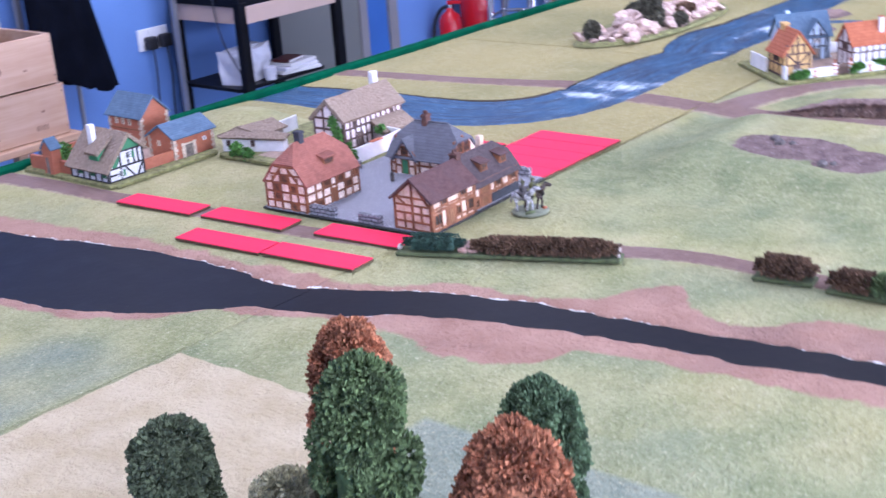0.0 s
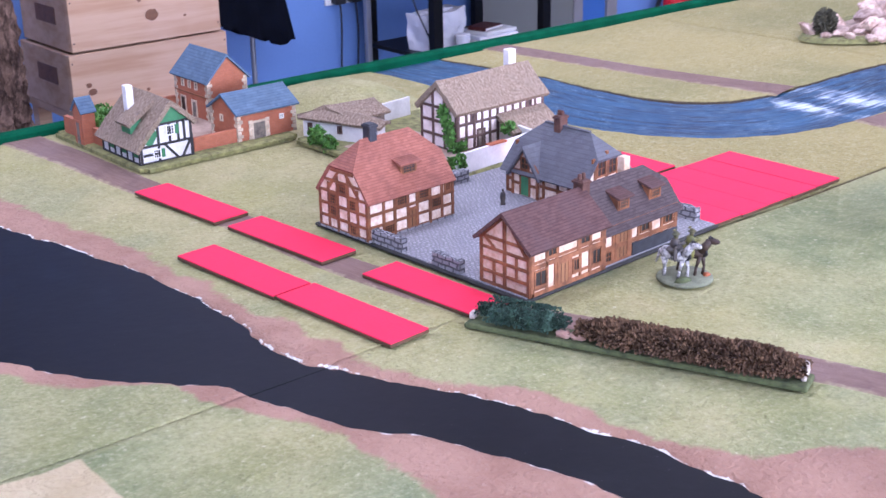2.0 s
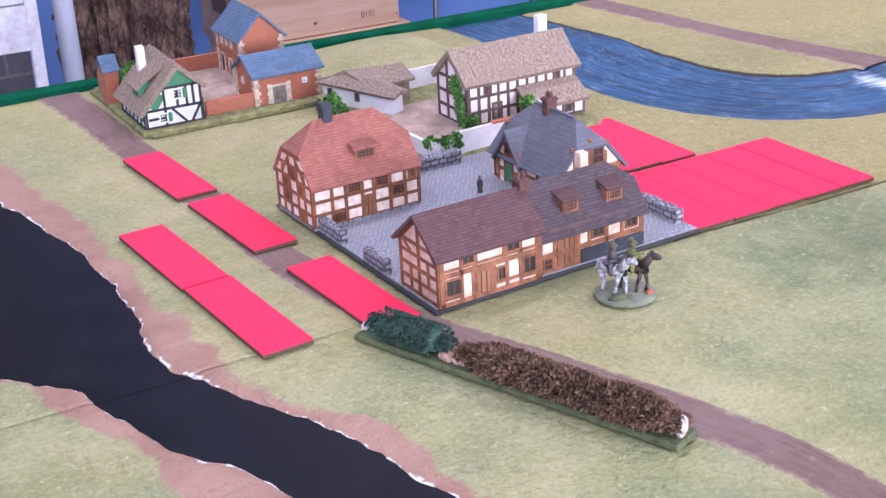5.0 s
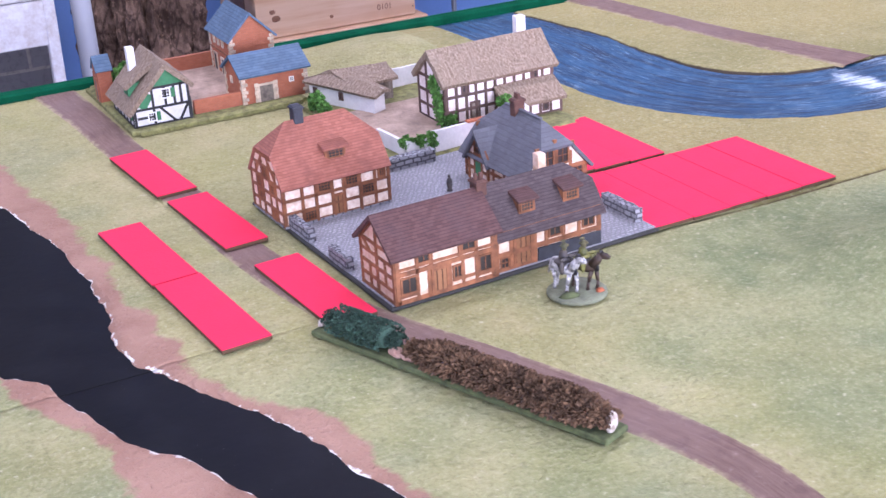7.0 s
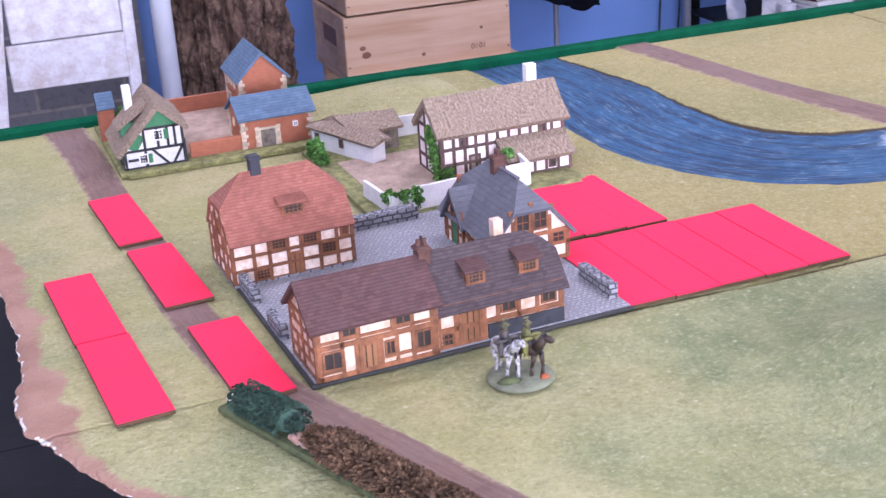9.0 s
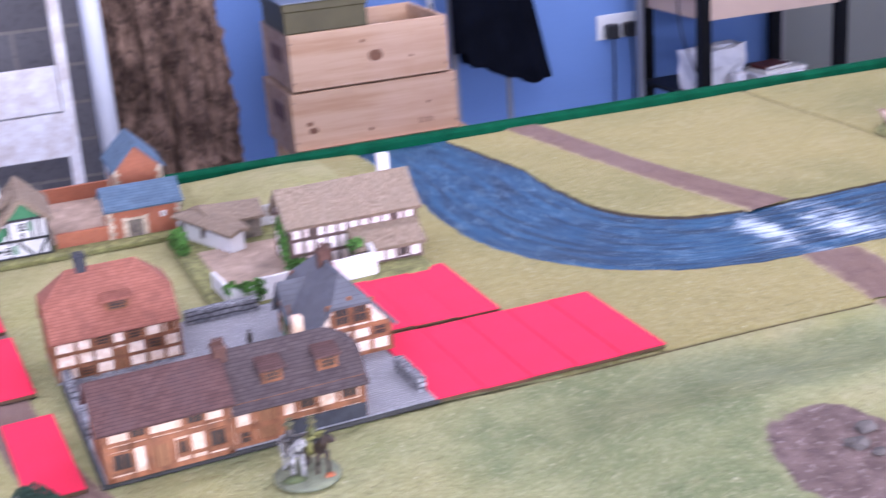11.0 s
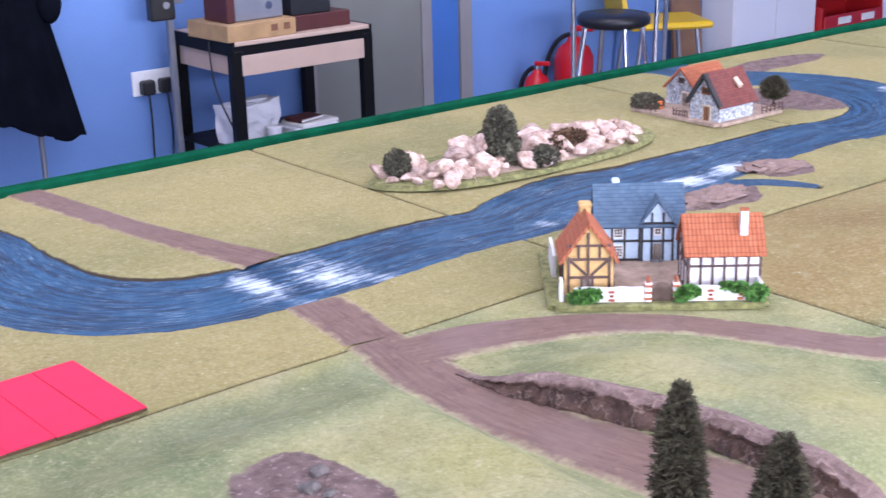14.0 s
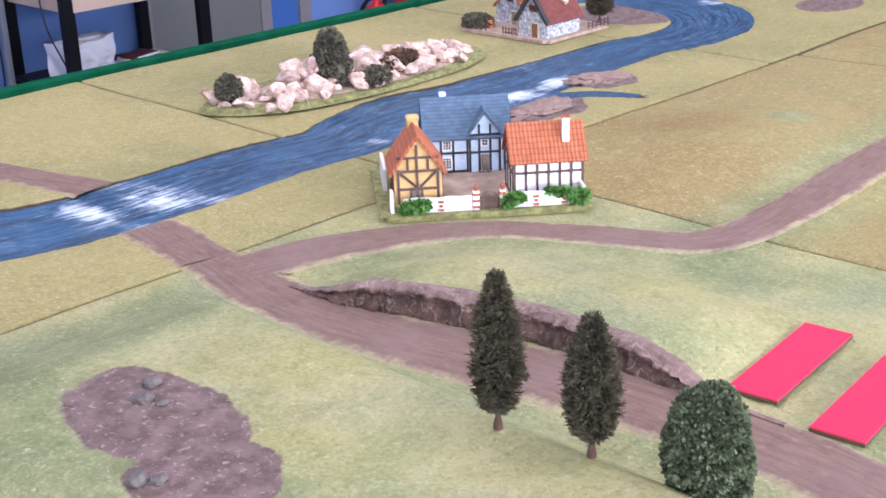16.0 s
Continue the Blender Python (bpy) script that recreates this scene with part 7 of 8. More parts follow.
def bark_material():
    m, nt, b, node, link = nodes_of("cork_bark")
    pos = node("ShaderNodeTexCoord").outputs["Object"]
    mp = node("ShaderNodeMapping", Scale=(1.0, 1.0, 0.45))
    link(pos, mp.inputs[0])
    n, fine = noise_tex(nt, mp.outputs[0], 22, 6, 0.7), noise_tex(nt, pos, 90, 5, 0.7)
    vor = node("ShaderNodeTexVoronoi", Scale=26.0)
    vor.feature = "DISTANCE_TO_EDGE"
    link(mp.outputs[0], vor.inputs["Vector"])
    c = mixer(nt, step(nt, n, 0.36, 0.64), (0.060, 0.036, 0.026), (0.27, 0.175, 0.125))
    c = mixer(nt, maths(nt, "MULTIPLY_ADD", -0.6, step(nt, maths(nt, "ADD", vor.outputs["Distance"], maths(nt, "MULTIPLY_ADD", fine, 0.3, -0.15)), 0.0, 0.09), 0.6), c, (0.022, 0.014, 0.011))
    c = mixer(nt, maths(nt, "MULTIPLY", step(nt, fine, 0.58, 0.72), 0.55), c, (0.46, 0.29, 0.19))
    link(c, b.inputs["Base Color"])
    b.inputs["Roughness"].default_value = 0.95
    b.inputs["Specular IOR Level"].default_value = 0.15
    bp = node("ShaderNodeBump", Strength=1.0, Distance=0.02)
    link(maths(nt, "ADD", n, maths(nt, "MULTIPLY", fine, 0.4)), bp.inputs["Height"])
    link(bp.outputs[0], b.inputs["Normal"])


pine_material(), bark_material()
material("pine_knot", (0.20, 0.09, 0.045), 0.6)
material("pale_laminate", (0.53, 0.39, 0.30), 0.5, vary=0.08, scale=1.0, bump=0.05)
material("black_frame", (0.005, 0.005, 0.006), 0.45, spec=0.15, vary=0.2, bump=0.05)
material("navy_cloth", (0.004, 0.005, 0.009), 0.95, spec=0.04, vary=0.4, scale=1.2, bump=0.3, fine=20)
material("grey_metal", (0.30, 0.31, 0.34), 0.4, 0.6, vary=0.15, scale=1)
material("chrome", (0.60, 0.60, 0.62), 0.18, 1.0, vary=0.05, bump=0)
material("white_plastic", (0.78, 0.78, 0.77), 0.35, vary=0.03, bump=0)
material("black_plastic", (0.014, 0.014, 0.015), 0.4, bump=0)
material("door_grey", (0.165, 0.17, 0.15), 0.6, vary=0.08, scale=0.5, bump=0.05)
material("door_blue", (0.045, 0.135, 0.40), 0.55, vary=0.1, scale=0.5, bump=0.05)
material("frame_grey", (0.23, 0.22, 0.22), 0.6, vary=0.1, scale=0.6)
material("extinguisher_red", (0.55, 0.010, 0.015), 0.25, bump=0, vary=0.08)
material("seat_black", (0.012, 0.012, 0.016), 0.4, bump=0.1)
material("chair_yellow", (0.82, 0.52, 0.012), 0.4, vary=0.05, bump=0)
material("cardboard", (0.42, 0.265, 0.12), 0.8, vary=0.25, scale=1.5, bump=0.2)
material("dark_red_box", (0.075, 0.016, 0.014), 0.5, vary=0.2, scale=1.2)
material("board_brown", (0.24, 0.13, 0.075), 0.7, vary=0.25, scale=0.8)
material("cupboard_white", (0.68, 0.69, 0.73), 0.5, vary=0.04, scale=0.5, bump=0)
material("red_plastic", (0.42, 0.012, 0.014), 0.35, vary=0.1, bump=0)
material("bag_white", (0.68, 0.68, 0.70), 0.5, vary=0.1, scale=2)
material("paper", (0.7, 0.69, 0.65), 0.8, vary=0.08, scale=2)
material("olive_box", (0.10, 0.085, 0.035), 0.6, vary=0.2, scale=1.5)
material("steel_lid", (0.20, 0.22, 0.25), 0.5, 0.2, vary=0.15, scale=1)
material("white_gloss", (0.62, 0.64, 0.68), 0.4, vary=0.06, scale=1.2, bump=0.05)
material("worn_white", (0.66, 0.66, 0.67), 0.5, vary=0.22, scale=3.0, fine=14, bump=0.2, tint=(0.50, 0.44, 0.40))
tiled_material("grey_stonework", (0.14, 0.135, 0.14), (0.19, 0.185, 0.19), (0.27, 0.25, 0.22), 2.6, 1.15, 0.05, bump=0.5)
NAVY = "navy_cloth"


def leaning(xa, xb, w, d, tall, z0=0.0):
    """An upright of square section whose top stands over xb and whose foot over xa."""
    bm = box(-w, w, -d, d, z0, tall, 0.03)
    for v in bm.verts:
        v.co.x += xa + (xb - xa) * v.co.z / tall
    return bm


def crate(x0, x1, y0, y1, z0, z1, label, knots=()):
    """An open-topped pine crate of thick boards."""
    c = thing("wooden_crate", (x0 + x1) / 2, (y0 + y1) / 2, z0, 0, label, "crate", "pine crates")
    w, d, h, t = (x1 - x0) / 2, (y1 - y0) / 2, z1 - z0, 0.13
    part("front_board", box(-w, w, -d, -d + t, 0, h, 0.02), "pine", c)
    part("back_board", box(-w, w, d - t, d, 0, h, 0.02), "pine", c)
    part("side_board", box(-w, -w + t, -d + t, d - t, 0, h, 0.02), "pine", c)
    part("side_board", box(w - t, w, -d + t, d - t, 0, h, 0.02), "pine", c)
    part("bottom_board", box(-w + t, w - t, -d + t, d - t, 0, t), "pine", c)
    part("hand_slot", box(-w - 0.012, -w + 0.01, -0.75, 0.55, h * 0.42, h * 0.72, 0.004), "pine_knot", c, "dark slot for carrying")
    for kx, kz, r in knots:
        part("knot", blob(1, (kx, -d, kz), (r * 1.3, 0.012, r), 0.25, 2, int(kx * 9)), "pine_knot", c)
    for kx in (-w + 0.08, w - 0.08):
        for kz in (0.25, h - 0.25):
            part("nail", rod((kx, -d - 0.01, kz), (kx, -d + 0.02, kz), 0.025, 0.025, 8), "black_plastic", c)
    return c


stand = thing("low_table", 5.4, 28.0, FLOOR, 0, "plain low wooden table under the pine crates", "table")
part("tabletop", box(-2.35, 2.9, -1.9, 1.9, 3.35, 3.6, 0.03), "pine", stand)
for sx in (-2.0, 2.6):
    for sy in (-1.6, 1.6):
        part("leg", box(sx - 0.2, sx + 0.2, sy - 0.2, sy + 0.2, 0, 3.35), "pine", stand)
low = crate(3.0, 8.0, 26.35, 29.6, -4.78, -3.12, "pine crate with knots and a stencilled number", ((-1.9, 0.55, 0.10), (-2.0, 0.75, 0.07), (-0.2, 0.35, 0.05), (1.6, 0.9, 0.04)))
crate(3.1, 7.8, 26.3, 29.5, -3.06, -1.45, "open pine crate with a dark knot, half full", ((0.15, 0.75, 0.17), (-0.2, 1.2, 0.05), (1.2, 0.6, 0.04)))
txt = bpy.data.curves.new("stencilled_number", "FONT")
txt.body, txt.size, txt.extrude = "0101", 0.024, 0.0004
txt.materials.append(M["pine_knot"])
ob = new("stencilled_number", txt)
ob.parent = low
ob.matrix_basis = pose(0.125, -0.1632, 0.03, 90, 0, 0)
for k, (x, y, z, r) in enumerate(((6.2, 27.2, -1.65, 0.35), (6.9, 27.6, -1.7, 0.4), (7.2, 28.4, -1.65, 0.35), (6.3, 28.4, -1.6, 0.4))):
    tagged(part("rag", blob(r, (0, 0, 0), (1.2, 0.9, 0.5), 0.5, 2, 70 + k), "dark_timber", None, at=(x, y, z - 1.0)), "crumpled dark rag lying inside the open crate", "rag", "rags in the crate")
filebox = thing("metal_box", 4.25, 27.6, -1.44, 0, "olive tin box with a grey lid on the crate", "box")
part("body", box(-1.2, 1.2, -1.3, 1.3, 0, 0.62, 0.03), "olive_box", filebox)
part("lid", box(-1.23, 1.23, -1.33, 1.33, 0.60, 0.84, 0.03), "olive_box", filebox, "olive rim of the lid")
part("lid_top", box(-1.25, 1.25, -1.35, 1.35, 0.84, 0.87, 0.008), "steel_lid", filebox, "grey steel lid top")

# coat on its stand
stand = thing("coat_stand", 11.3, 30.3, FLOOR, 0, "thin grey metal coat stand", "coat stand")
part("pole", rod((0, 0, 0.1), (0, 0, 14.5), 0.09, 0.09, 10), "grey_metal", stand)
part("foot", rod((0, 0, 0), (0, 0, 0.12), 1.1, 1.0, 20), "grey_metal", stand)
part("hook", rod((-0.7, -0.5, 14.2), (0.7, -0.5, 14.2), 0.08, 0.08, 8), "grey_metal", stand)
bm = bmesh.new()
rows = []
for i in range(30):
    row = []
    for j in range(65):
        a = 2 * math.pi * j / 64
        u = (1 - math.cos(a)) / 2
        hem = 3.95 + 1.15 - 0.42 * float(smooth01(u, 0.08, 0.12)) - 0.30 * float(smooth01(u, 0.27, 0.33)) - 0.18 * float(smooth01(u, 0.33, 0.60)) - 0.25 * float(smooth01(u, 0.62, 0.65))
        hem += 0.05 * math.sin(u * 23)
        z = 14.0 + (hem - 14.0) * i / 29
        x0, x1 = 9.18 + 0.9 * float(smooth01(z, 11.0, 14.0)), 12.52 - 0.22 * (z - 3.95) * (z < 9) - 1.11 * (z >= 9) - 0.9 * float(smooth01(z, 11.0, 14.0))
        fold = 1 + 0.30 * math.sin(u * 17 + 0.3 * math.sin(z * 0.6)) * (0.3 + 0.7 * i / 29) + 0.12 * noise.noise(Vector((u * 6, z * 0.35, 1)))
        row.append(bm.verts.new((x0 + (x1 - x0) * u - 10.68, -0.48 * math.sin(a) * fold, z)))
    rows.append(row)
for a, b in zip(rows, rows[1:]):
    for j in range(64):
        bm.faces.new((a[j], b[j], b[j + 1], a[j + 1]))
bmesh.ops.remove_doubles(bm, verts=bm.verts, dist=0.001)
coat = thing("coat", 10.68, 29.55, FLOOR, 0, "long dark navy coat hanging on the stand", "coat")
part("body", bm, NAVY, coat, smooth=True)
bm = bmesh.new()
for i in range(10):
    z = 12.8 - 4.6 * i / 9
    blob(1, (0.55 + 0.04 * i, -0.42, z), (0.40, 0.22, 0.6), 0.12, 2, i, bm)
part("sleeve", bm, NAVY, coat, smooth=True)

# uprights of a steel rack against the wall
for x, y in ((16.3, 30.5), (9.58, 30.7)):
    p = thing("steel_upright", x, y, FLOOR, 0, "grey steel upright standing against the wall", "upright", "steel uprights")
    part("tube", box(-0.11, 0.11, -0.11, 0.11, 0, CEIL - FLOOR - 0.02, 0.03), "grey_metal", p)
    part("bracket", box(-0.16, 0.5, -0.14, 0.14, 7.6, 8.0, 0.03), "grey_metal", p)
strip = thing("slotted_strip", 9.02, 31.3, FLOOR, 0, "white slotted metal strip leaning against the wall", "strip")
part("strip_body", leaning(0.45, -0.35, 0.11, 0.04, 14.0), "white_gloss", strip)
for k in range(22):
    part("slot", leaning(0.45 - 0.8 * (4.2 + 0.42 * k) / 14, 0.45 - 0.8 * (4.2 + 0.42 * k) / 14, 0.03, 0.006, 4.2 + 0.42 * k + 0.22, 4.2 + 0.42 * k), "black_frame", strip).location.y = -0.0045
controller = thing("wall_switch_box", 16.0, 30.9, -1.3, 0, "black switch box on the steel upright", "box")
part("case", box(-0.45, 0.45, -0.62, -0.24, 0, 1.6, 0.05), "black_plastic", controller)
part("knob", rod((0.1, -0.68, 0.5), (0.1, -0.62, 0.5), 0.12, 0.12, 12), "grey_metal", controller)

sock = thing("wall_socket", 16.0, 31.7, -3.55, 0, "white double wall socket with two black plugs", "socket")
part("plate", box(-0.74, 0.74, -0.10, 0, -0.43, 0.43, 0.03), "white_plastic", sock)
for k, x in enumerate((-0.28, 0.42)):
    plug = part("plug", box(x - 0.24, x + 0.24, -0.48, -0.10, -0.38, 0.12, 0.06), "black_plastic", sock, "black three-pin plug")
    cable = bpy.data.curves.new("cable", "CURVE")
    cable.dimensions, cable.bevel_depth = "3D", 0.0035
    sp = cable.splines.new("NURBS")
    pts = [(x, -0.35, -0.38), (x, -0.42, -0.8), (x + 0.12 * (k + 1), -0.2, -1.9), (x + 0.05, -0.15, -3.2), (x + 0.2, -0.2, -4.8)]
    sp.points.add(len(pts) - 1)
    for q, c in zip(sp.points, pts):
        q.co = (*[v * U for v in c], 1)
    sp.use_endpoint_u = True
    cable.materials.append(M["black_plastic"])
    ob = new("cable", cable)
    ob.parent = sock
    part("switch", box(x + 0.02, x + 0.14, -0.115, -0.09, 0.2, 0.34), "white_plastic", sock)

# side table
desk = thing("side_table", 19.5, 28.7, FLOOR, 0, "pale laminate table on a black steel frame", "table")
TOP = -1.80 - FLOOR
part("tabletop", box(-2.68, 2.68, -1.5, 2.6, TOP - 0.14, TOP, 0.02), "pale_laminate", desk, "pale laminate top")
part("side_edge", box(-2.78, -2.68, -1.52, 2.62, TOP - 0.46, TOP + 0.01, 0.02), "black_frame", desk, "black frame edge")
part("side_edge", box(2.68, 2.78, -1.52, 2.62, TOP - 0.46, TOP + 0.01, 0.02), "black_frame", desk, "black frame edge")
for y in (-1.40, 2.50):
    part("rail", box(-2.68, 2.68, y - 0.06, y + 0.06, TOP - 0.45, TOP - 0.145), "black_frame", desk, "black frame rail")
part("front_panel", box(-2.45, 2.42, -1.52, -1.44, TOP - 1.12, TOP - 0.46, 0.01), "pale_laminate", desk, "pale laminate panel")
part("side_panel", box(-2.66, -2.58, -1.15, 2.3, TOP - 1.12, TOP - 0.46, 0.01), "pale_laminate", desk, "pale laminate panel")
for x in (-2.60, 2.60):
    for y in (-1.34, 2.44):
        part("leg", box(x - 0.21, x + 0.21, y - 0.16, y + 0.16, 0, TOP - 0.3, 0.02), "black_frame", desk, "black steel leg")
part("shelf", box(-2.9, 1.8, -1.15, 2.2, 2.86, 3.0, 0.02), "black_frame", desk, "black lower shelf")
SH = FLOOR + 3.0
bag = thing("carrier_bag", 17.95, 28.6, SH, 10, "slumped white plastic carrier bag on the lower shelf", "bag")
bm = box(-0.95, 0.95, -0.5, 0.5, 0, 1.3)
bmesh.ops.subdivide_edges(bm, edges=bm.edges[:], cuts=6, use_grid_fill=True)
for v in bm.verts:
    v.co.x += 0.22 * v.co.z * (v.co.x > -0.2) - 0.10 * v.co.z
    v.co += Vector((noise.noise(v.co * 1.7), noise.noise(v.co * 1.9 + Vector((5, 0, 0))), 0.8 * noise.noise(v.co * 1.5 + Vector((0, 9, 0))))) * 0.16 * min(1.0, v.co.z * 3)
part("sack", bm, "bag_white", bag, smooth=False)
part("handle", blob(1, (0.4, 0, 1.32), (0.45, 0.22, 0.10), 0.5, 2, 13), "bag_white", bag)
cup = thing("beaker", 18.45, 27.75, SH, 0, "small clear plastic beaker", "beaker")
part("wall", lathe([(0.22, 0), (0.28, 0.5), (0.26, 0.5)], 16), "bag_white", cup)
for k, (x, z, w, d, mat) in enumerate(((20.2, 0, 0.95, 0.7, "paper"), (20.15, 0.14, 0.9, 0.65, "cupboard_white"), (20.25, 0.28, 0.8, 0.6, "paper"), (20.0, 0.42, 0.55, 0.4, "dark_red_box"))):
    b = thing("book", x, 28.3, SH + z, 8 * k - 10, "flat book in a small pile on the shelf", "book", "books on the shelf")
    part("cover", box(-w, w, -d, d, 0, 0.13, 0.015), mat, b)
    part("pages", box(-w + 0.02, w + 0.005, -d - 0.004, d - 0.05, 0.025, 0.105), "paper", b)
T = -1.80
cb = thing("cardboard_box", 17.9, 28.5, T, 3, "shallow cardboard box holding a silver case", "box")
part("tray_side", box(-1.35, 1.35, -1.2, 1.2, 0, 0.55, 0.02), "cardboard", cb)
for x in (0.35, 0.85):
    part("scrawl", box(x, x + 0.26, -1.21, -1.195, 0.2, 0.42), "pine_knot", cb, "dark illegible pen scrawl")
sc = thing("silver_case", 18.1, 28.4, T + 0.55, 3, "silver metal case with dark ends", "case")
part("body", box(-0.95, 0.95, -0.7, 0.7, 0, 1.25, 0.05), "grey_metal", sc)
part("end_panel", box(-1.25, -0.95, -0.72, 0.72, 0, 1.3, 0.04), "dark_red_box", sc)
part("latch", rod((0.35, -0.76, 0.45), (0.35, -0.7, 0.45), 0.13, 0.13, 12), "chrome", sc)
rb = thing("wooden_box", 20.5, 28.7, T, 0, "low dark red wooden box on the side table", "box")
part("body", box(-1.15, 1.25, -1.0, 1.0, 0, 0.5, 0.02), "dark_red_box", rb)
part("lid", box(-1.0, 0.6, -0.8, 0.8, 0.5, 1.3, 0.03), "black_plastic", rb, "black upper case")

wire = bpy.data.curves.new("power_cable", "CURVE")
wire.dimensions, wire.bevel_depth = "3D", 0.003
sp = wire.splines.new("NURBS")
pts = [(16.66, 28.6, T - 0.1), (16.62, 28.5, T - 0.9), (16.6, 28.3, T - 2.0), (16.95, 27.7, T - 3.0), (17.0, 27.6, SH + 0.04)]
sp.points.add(len(pts) - 1)
for q, c in zip(sp.points, pts):
    q.co = (*[v * U for v in c], 1)
sp.use_endpoint_u = True
wire.materials.append(M["black_plastic"])
tagged(new("power_cable", wire), "thin black power cable hanging from the side table", "cable")

# doors in the far wall
dg = thing("door_1", 0, 0, 0, 0, "grey-green flush door in the blue wall", "door", "", "structure")
part("leaf", box(22.7, 27.8, 31.5, 31.69, FLOOR, 12.5), "door_grey", dg)
part("door_frame", box(22.3, 22.7, 31.4, 31.69, FLOOR, 12.8), "frame_grey", dg)
part("door_frame", box(27.8, 28.3, 31.4, 31.69, FLOOR, 12.8), "frame_grey", dg)
db = thing("door_2", 0, 0, 0, 0, "blue door in a grey frame", "door", "", "structure")
part("leaf", box(28.3, 29.7, 31.45, 31.69, FLOOR, 12.5), "door_blue", db)
part("door_frame", box(29.7, 30.3, 31.3, 31.69, FLOOR, 12.8), "frame_grey", db)


def extinguisher(x, y, r, tall):
    e = thing("fire_extinguisher", x, y, FLOOR, -60, "red fire extinguisher with a black hose", "extinguisher", "fire extinguishers")
    part("cylinder", lathe([(r * 0.92, 0), (r, 0.1), (r, tall * 0.72), (r * 0.8, tall * 0.80), (r * 0.35, tall * 0.86), (r * 0.3, tall * 0.9)], 24), "extinguisher_red", e, smooth=True)
    part("valve", rod((0, 0, tall * 0.88), (0, 0, tall * 0.95), r * 0.22, r * 0.22, 10), "chrome", e)
    part("lever", box(-r * 0.2, r * 1.0, -0.08, 0.08, tall * 0.95, tall, 0.03), "extinguisher_red", e)
    part("label", lathe([(r * 1.004, tall * 0.32), (r * 1.006, tall * 0.33), (r * 1.006, tall * 0.5), (r * 1.004, tall * 0.51)], 24), "extinguisher_red", e)
    hose = bpy.data.curves.new("hose", "CURVE")
    hose.dimensions, hose.bevel_depth = "3D", 0.010
    sp = hose.splines.new("NURBS")
    pts = [(0, 0.1, tall * 0.92), (-r * 0.8, 0.2, tall * 0.92), (-r * 1.6, 0.2, tall * 0.7), (-r * 1.7, 0.1, tall * 0.4), (-r * 1.2, 0, tall * 0.2)]
    sp.points.add(len(pts) - 1)
    for q, c in zip(sp.points, pts):
        q.co = (*[v * U for v in c], 1)
    sp.use_endpoint_u = True
    hose.materials.append(M["black_plastic"])
    ob = new("hose", hose)
    ob.parent = e


extinguisher(35.25, 30.4, 0.85, 4.75)
extinguisher(33.1, 30.4, 0.56, 3.5)
st = thing("bar_stool", 33.9, 26.8, FLOOR, 20, "chrome stool with a round black padded seat", "stool")
part("seat", lathe([(1.25, 0), (1.45, 0.12), (1.48, 0.35), (1.35, 0.5), (0.2, 0.52)], 28, None, (0, 0, 5.25)), "seat_black", st, smooth=True)
for k in range(4):
    a = math.pi / 4 + k * math.pi / 2
    part("leg", rod((1.2 * math.cos(a), 1.2 * math.sin(a), 5.3), (2.0 * math.cos(a), 2.0 * math.sin(a), 0), 0.11, 0.11, 10), "chrome", st)
    b = a + math.pi / 2
    part("foot_rail", rod((1.62 * math.cos(a), 1.62 * math.sin(a), 2.9), (1.62 * math.cos(b), 1.62 * math.sin(b), 2.9), 0.08, 0.08, 8), "chrome", st)
for x, y in ((-1.75, 0.9), (0.5, -1.95), (2.2, -0.9)):
    part("back_tube", rod((x, y, 2.9), (x * 1.05, y * 1.05, 9.4), 0.10, 0.10, 10), "chrome", st)
ch = thing("yellow_chair", 39.1, 29.6, FLOOR, -30, "yellow moulded plastic chair on grey steel legs", "chair")
bm = box(-1.3, 2.4, -1.6, 1.6, 4.4, 4.7, 0.1)
part("seat", bm, "chair_yellow", ch)
bm = slab([[(-1.3, -1.6, 4.55), (-1.3, 1.6, 4.55), (-2.0, 1.5, 8.2), (-2.0, -1.5, 8.2)]], 0.2)
part("backrest", bm, "chair_yellow", ch)
for sx, fx in ((-0.7, -1.3), (1.7, 2.2)):
    for sy in (-1.3, 1.3):
        part("leg", rod((sx, sy, 4.45), (fx, sy * 1.15, 0), 0.1, 0.1, 8), "grey_metal", ch)
bd = thing("brown_board", 43.2, 31.2, FLOOR, 0, "brown board leaning against the wall", "board")
bm = slab([[(-1.0, -0.6, 0), (1.0, -0.6, 0), (1.0, 0.25, 9.5), (-1.0, 0.25, 9.5)]], 0.15)
part("sheet", bm, "board_brown", bd)
for x0, x1 in ((45.0, 48.1), (48.13, 51.3), (56.8, 60.0)):
    c = thing("cupboard", (x0 + x1) / 2, 30.6, FLOOR, 0, "tall plain white cupboard with a flush door", "cupboard", "white cupboards")
    h = (x1 - x0) / 2
    part("body", box(-h, h, -0.9, 1.05, 0, 14, 0.02), "cupboard_white", c)
    part("door", box(-h + 0.06, h - 0.06, -1.0, -0.905, 0.5, 13.9, 0.02), "cupboard_white", c)
rs = thing("red_bin_rack", 54.0, 30.5, FLOOR, 0, "rack of red plastic storage bins between the cupboards", "rack")
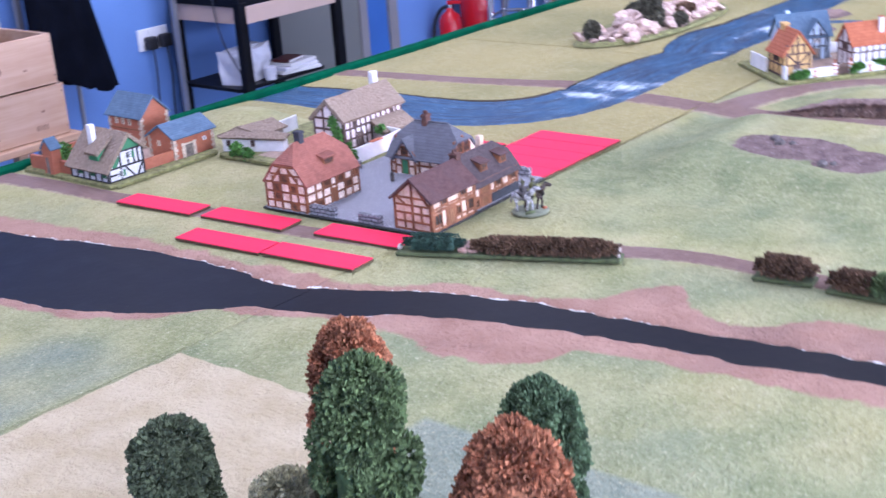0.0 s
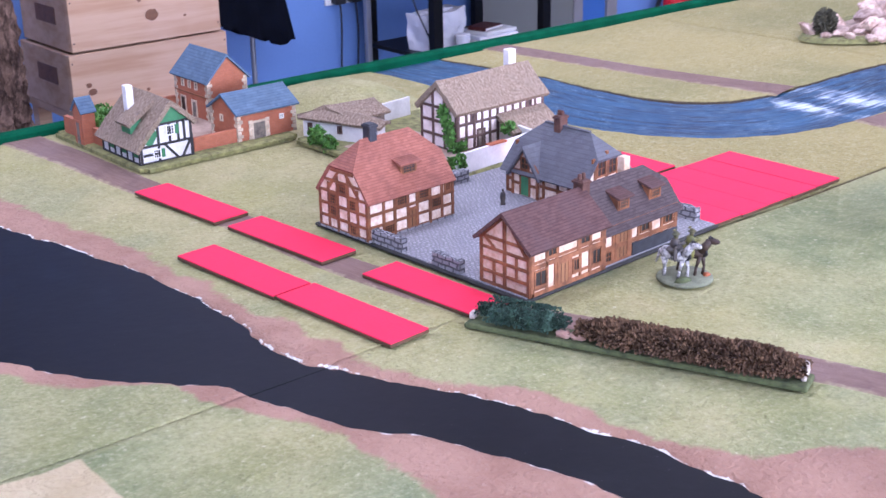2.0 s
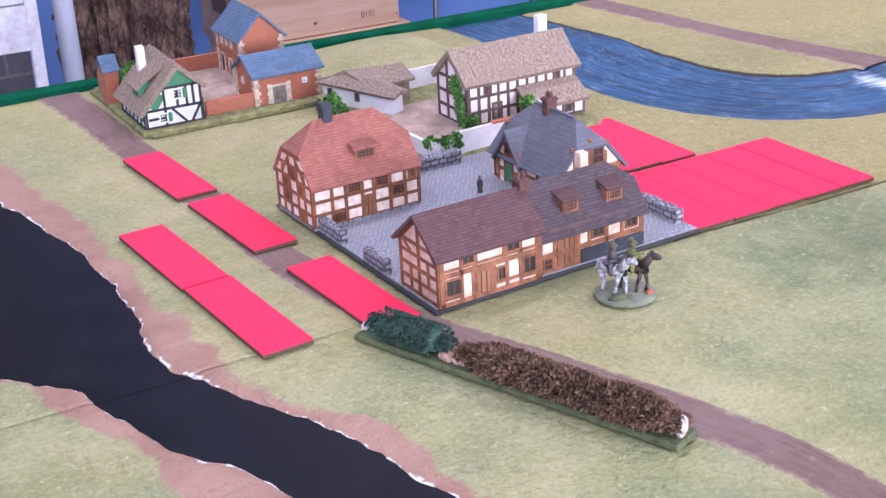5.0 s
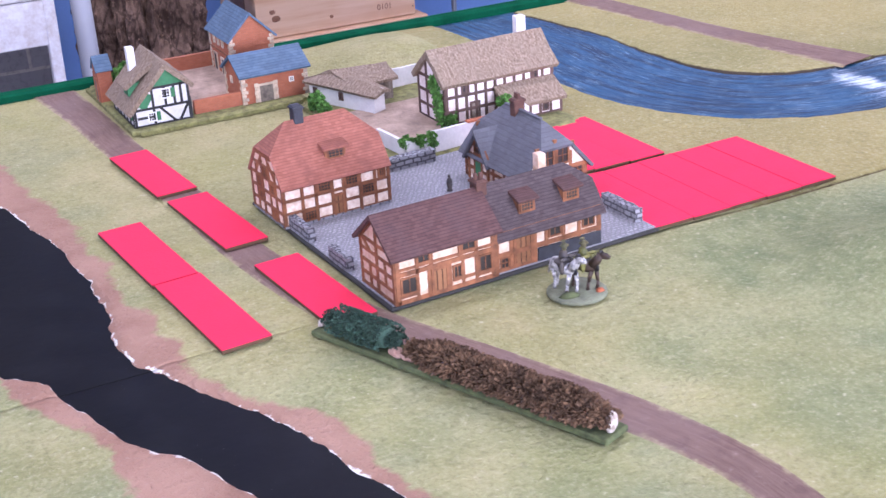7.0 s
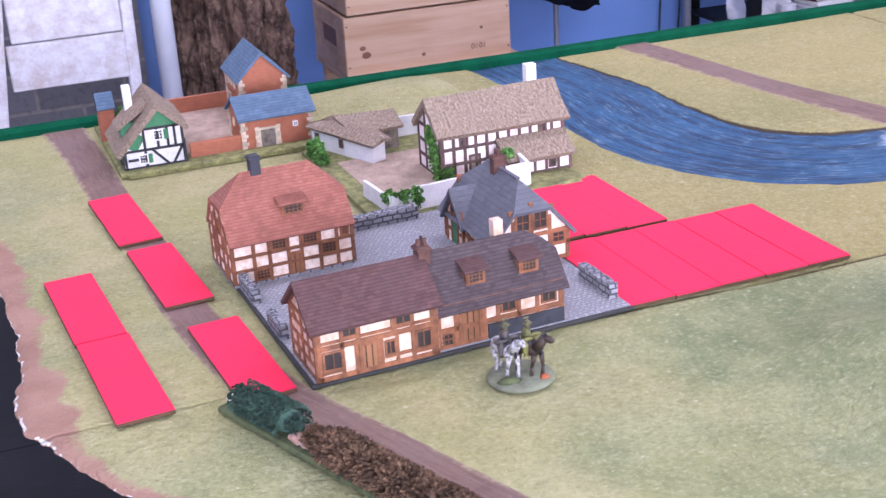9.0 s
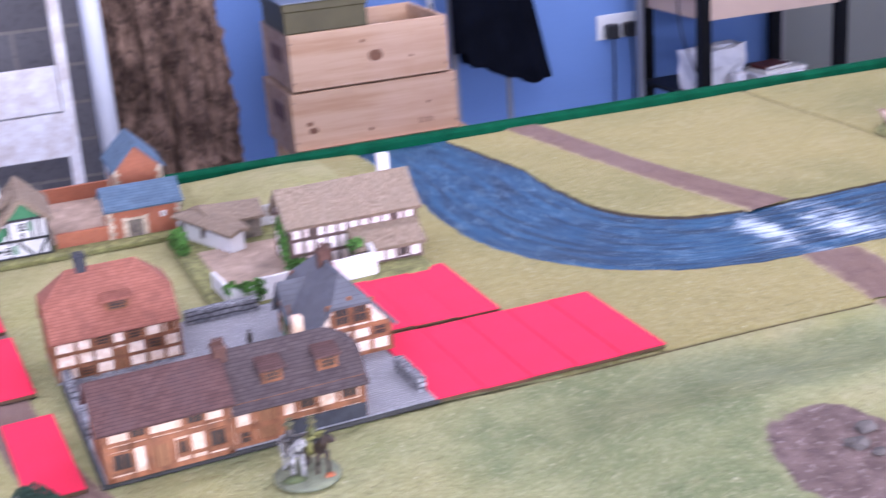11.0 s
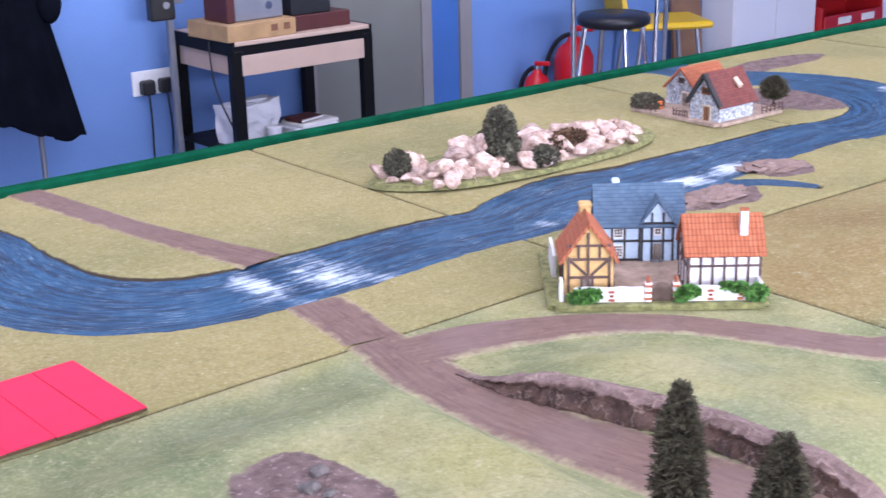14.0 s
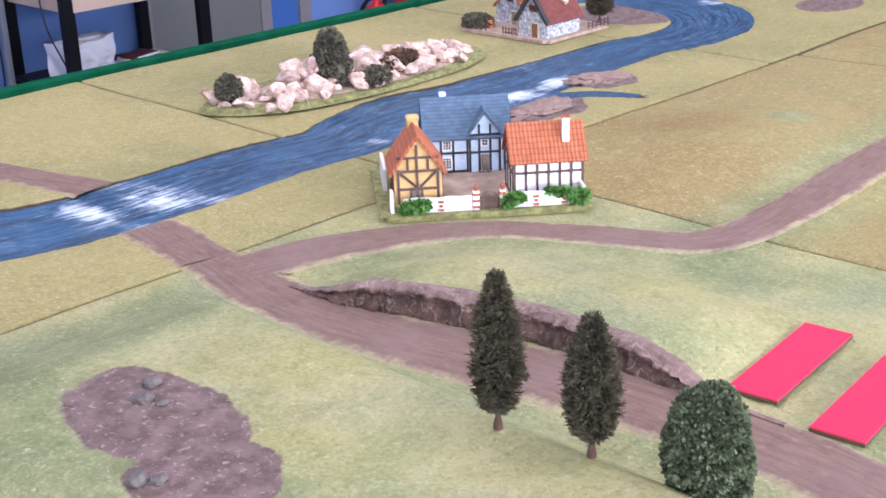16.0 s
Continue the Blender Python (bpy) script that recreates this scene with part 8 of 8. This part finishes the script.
for k in range(6):
    z = 1.0 + 1.75 * k
    b = part("bin", slab([[(-2.5, -1.2, z), (2.5, -1.2, z), (2.5, 1.0, z), (-2.5, 1.0, z)], [(-2.5, -1.2, z), (-2.5, 1.0, z), (-2.5, 1.0, z + 1.5), (-2.5, -1.2, z + 1.1)], [(2.5, -1.2, z), (2.5, 1.0, z), (2.5, 1.0, z + 1.5), (2.5, -1.2, z + 1.1)], [(-2.5, 1.0, z), (2.5, 1.0, z), (2.5, 1.0, z + 1.5), (-2.5, 1.0, z + 1.5)]], 0.12), "red_plastic", rs)
    part("lip", box(-2.5, 2.5, -1.32, -1.2, z, z + 0.7, 0.03), "red_plastic", b)
    for x in (-1.4, 0.6):
        part("label_card", box(x, x + 1.1, -1.335, -1.32, z + 0.2, z + 0.55), "paper", b)

# the trunk of bark, the white painted chair and the stonework at the western end
part("stone_wall", box(-30, -1.9, 31.3, 31.69, FLOOR, CEIL), "grey_stonework", None, "dark grey stonework with pale joints", kind="structure")
bm = bmesh.new()
rows = []
for i in range(150):
    z = 12.6 * i / 149
    row = []
    for j in range(108):
        a = 2 * math.pi * j / 108
        r = 1.72 - 0.036 * z + 0.12 * math.sin(a * 2 + z * 0.3)
        ridge = abs(noise.noise(Vector((math.cos(a) * 5, math.sin(a) * 5, z * 0.55)))) * 0.42 + abs(noise.noise(Vector((math.cos(a) * 13, math.sin(a) * 13, z * 2.2)))) * 0.20
        deep = max(0.0, 0.16 - abs(noise.noise(Vector((math.cos(a) * 2.6, math.sin(a) * 2.6, z * 0.16 + 4))))) * 2.6
        crumb = noise.noise(Vector((math.cos(a) * 9, math.sin(a) * 9, z * 4.5))) * 0.09
        r += 0.18 - ridge - deep + crumb
        row.append(bm.verts.new((r * math.cos(a) - 0.05 * z, 0.8 * r * math.sin(a), z)))
    rows.append(row)
for a, b in zip(rows, rows[1:]):
    for j in range(108):
        bm.faces.new((a[j], a[(j + 1) % 108], b[(j + 1) % 108], b[j]))
bm.faces.new(rows[0][::-1]), bm.faces.new(rows[-1])
bark = thing("bark_trunk", -0.12, 25.6, FLOOR, 0, "tall hollow trunk of rough brown cork bark", "trunk")
part("bark", bm, "cork_bark", bark)
wc = thing("white_chair", -4.65, 23.0, FLOOR, 0, "white painted ladder-back chair, worn and splayed", "chair")


for xa, xb in ((-2.27, -0.87), (1.36, 1.56)):
    part("post", leaning(xa, xb, 0.14, 0.15, 12.0), "worn_white", wc)
    part("front_leg", box(xa - 0.15, xa + 0.15, -3.2, -2.9, 0, 4.2, 0.03), "worn_white", wc)
for z0, z1, x0, x1 in ((5.36, 6.44, -1.36, 1.36), (6.47, 7.58, -1.22, 1.32)):
    part("back_slat", box(x0, x1, -0.12, 0.02, z0, z1, 0.03), "worn_white", wc)
part("seat", box(-2.3, 1.5, -3.2, -0.17, 4.1, 4.3, 0.04), "worn_white", wc)
hook = thing("wall_hook", -5.2, 31.25, -0.55, 0, "black iron hook on the stonework", "hook")
part("bar", box(-0.12, 0.12, -0.12, 0.0, 0.0, 1.6, 0.02), "black_frame", hook)
part("foot", box(-0.45, 0.45, -0.3, 0.0, -0.14, 0.02, 0.03), "black_frame", hook)
pp = thing("white_pipe", -2.24, 23.9, FLOOR, 0, "thick white painted upright post", "post")
part("shaft", rod((0, 0, 0), (0, 0, 16.5), 0.26, 0.24, 16), "white_gloss", pp, smooth=True)
part("foot_flange", rod((0, 0, 0), (0, 0, 0.3), 0.5, 0.45, 16), "white_gloss", pp)
wd = thing("white_panel_door", -9.45, 22.6, FLOOR, 4, "white boarded door leaning at the wall end", "door")
for k in range(4):
    part("board", box(-2.2, 1.6, -0.12, 0.0, 0.2 + 3.0 * k, 3.15 + 3.0 * k, 0.03), "white_gloss", wd)
part("batten", box(1.6, 1.8, -0.16, 0.05, 0, 12.3, 0.02), "white_gloss", wd)
for px, w in ((-7.95, 0.13), (-7.42, 0.22)):
    ps = thing("dark_post", px, 23.8, FLOOR, 0, "dark grey steel post near the boarded door", "post", "dark posts")
    part("shaft", leaning(-0.55, 0.95, w, 0.2, 13), "black_frame", ps)
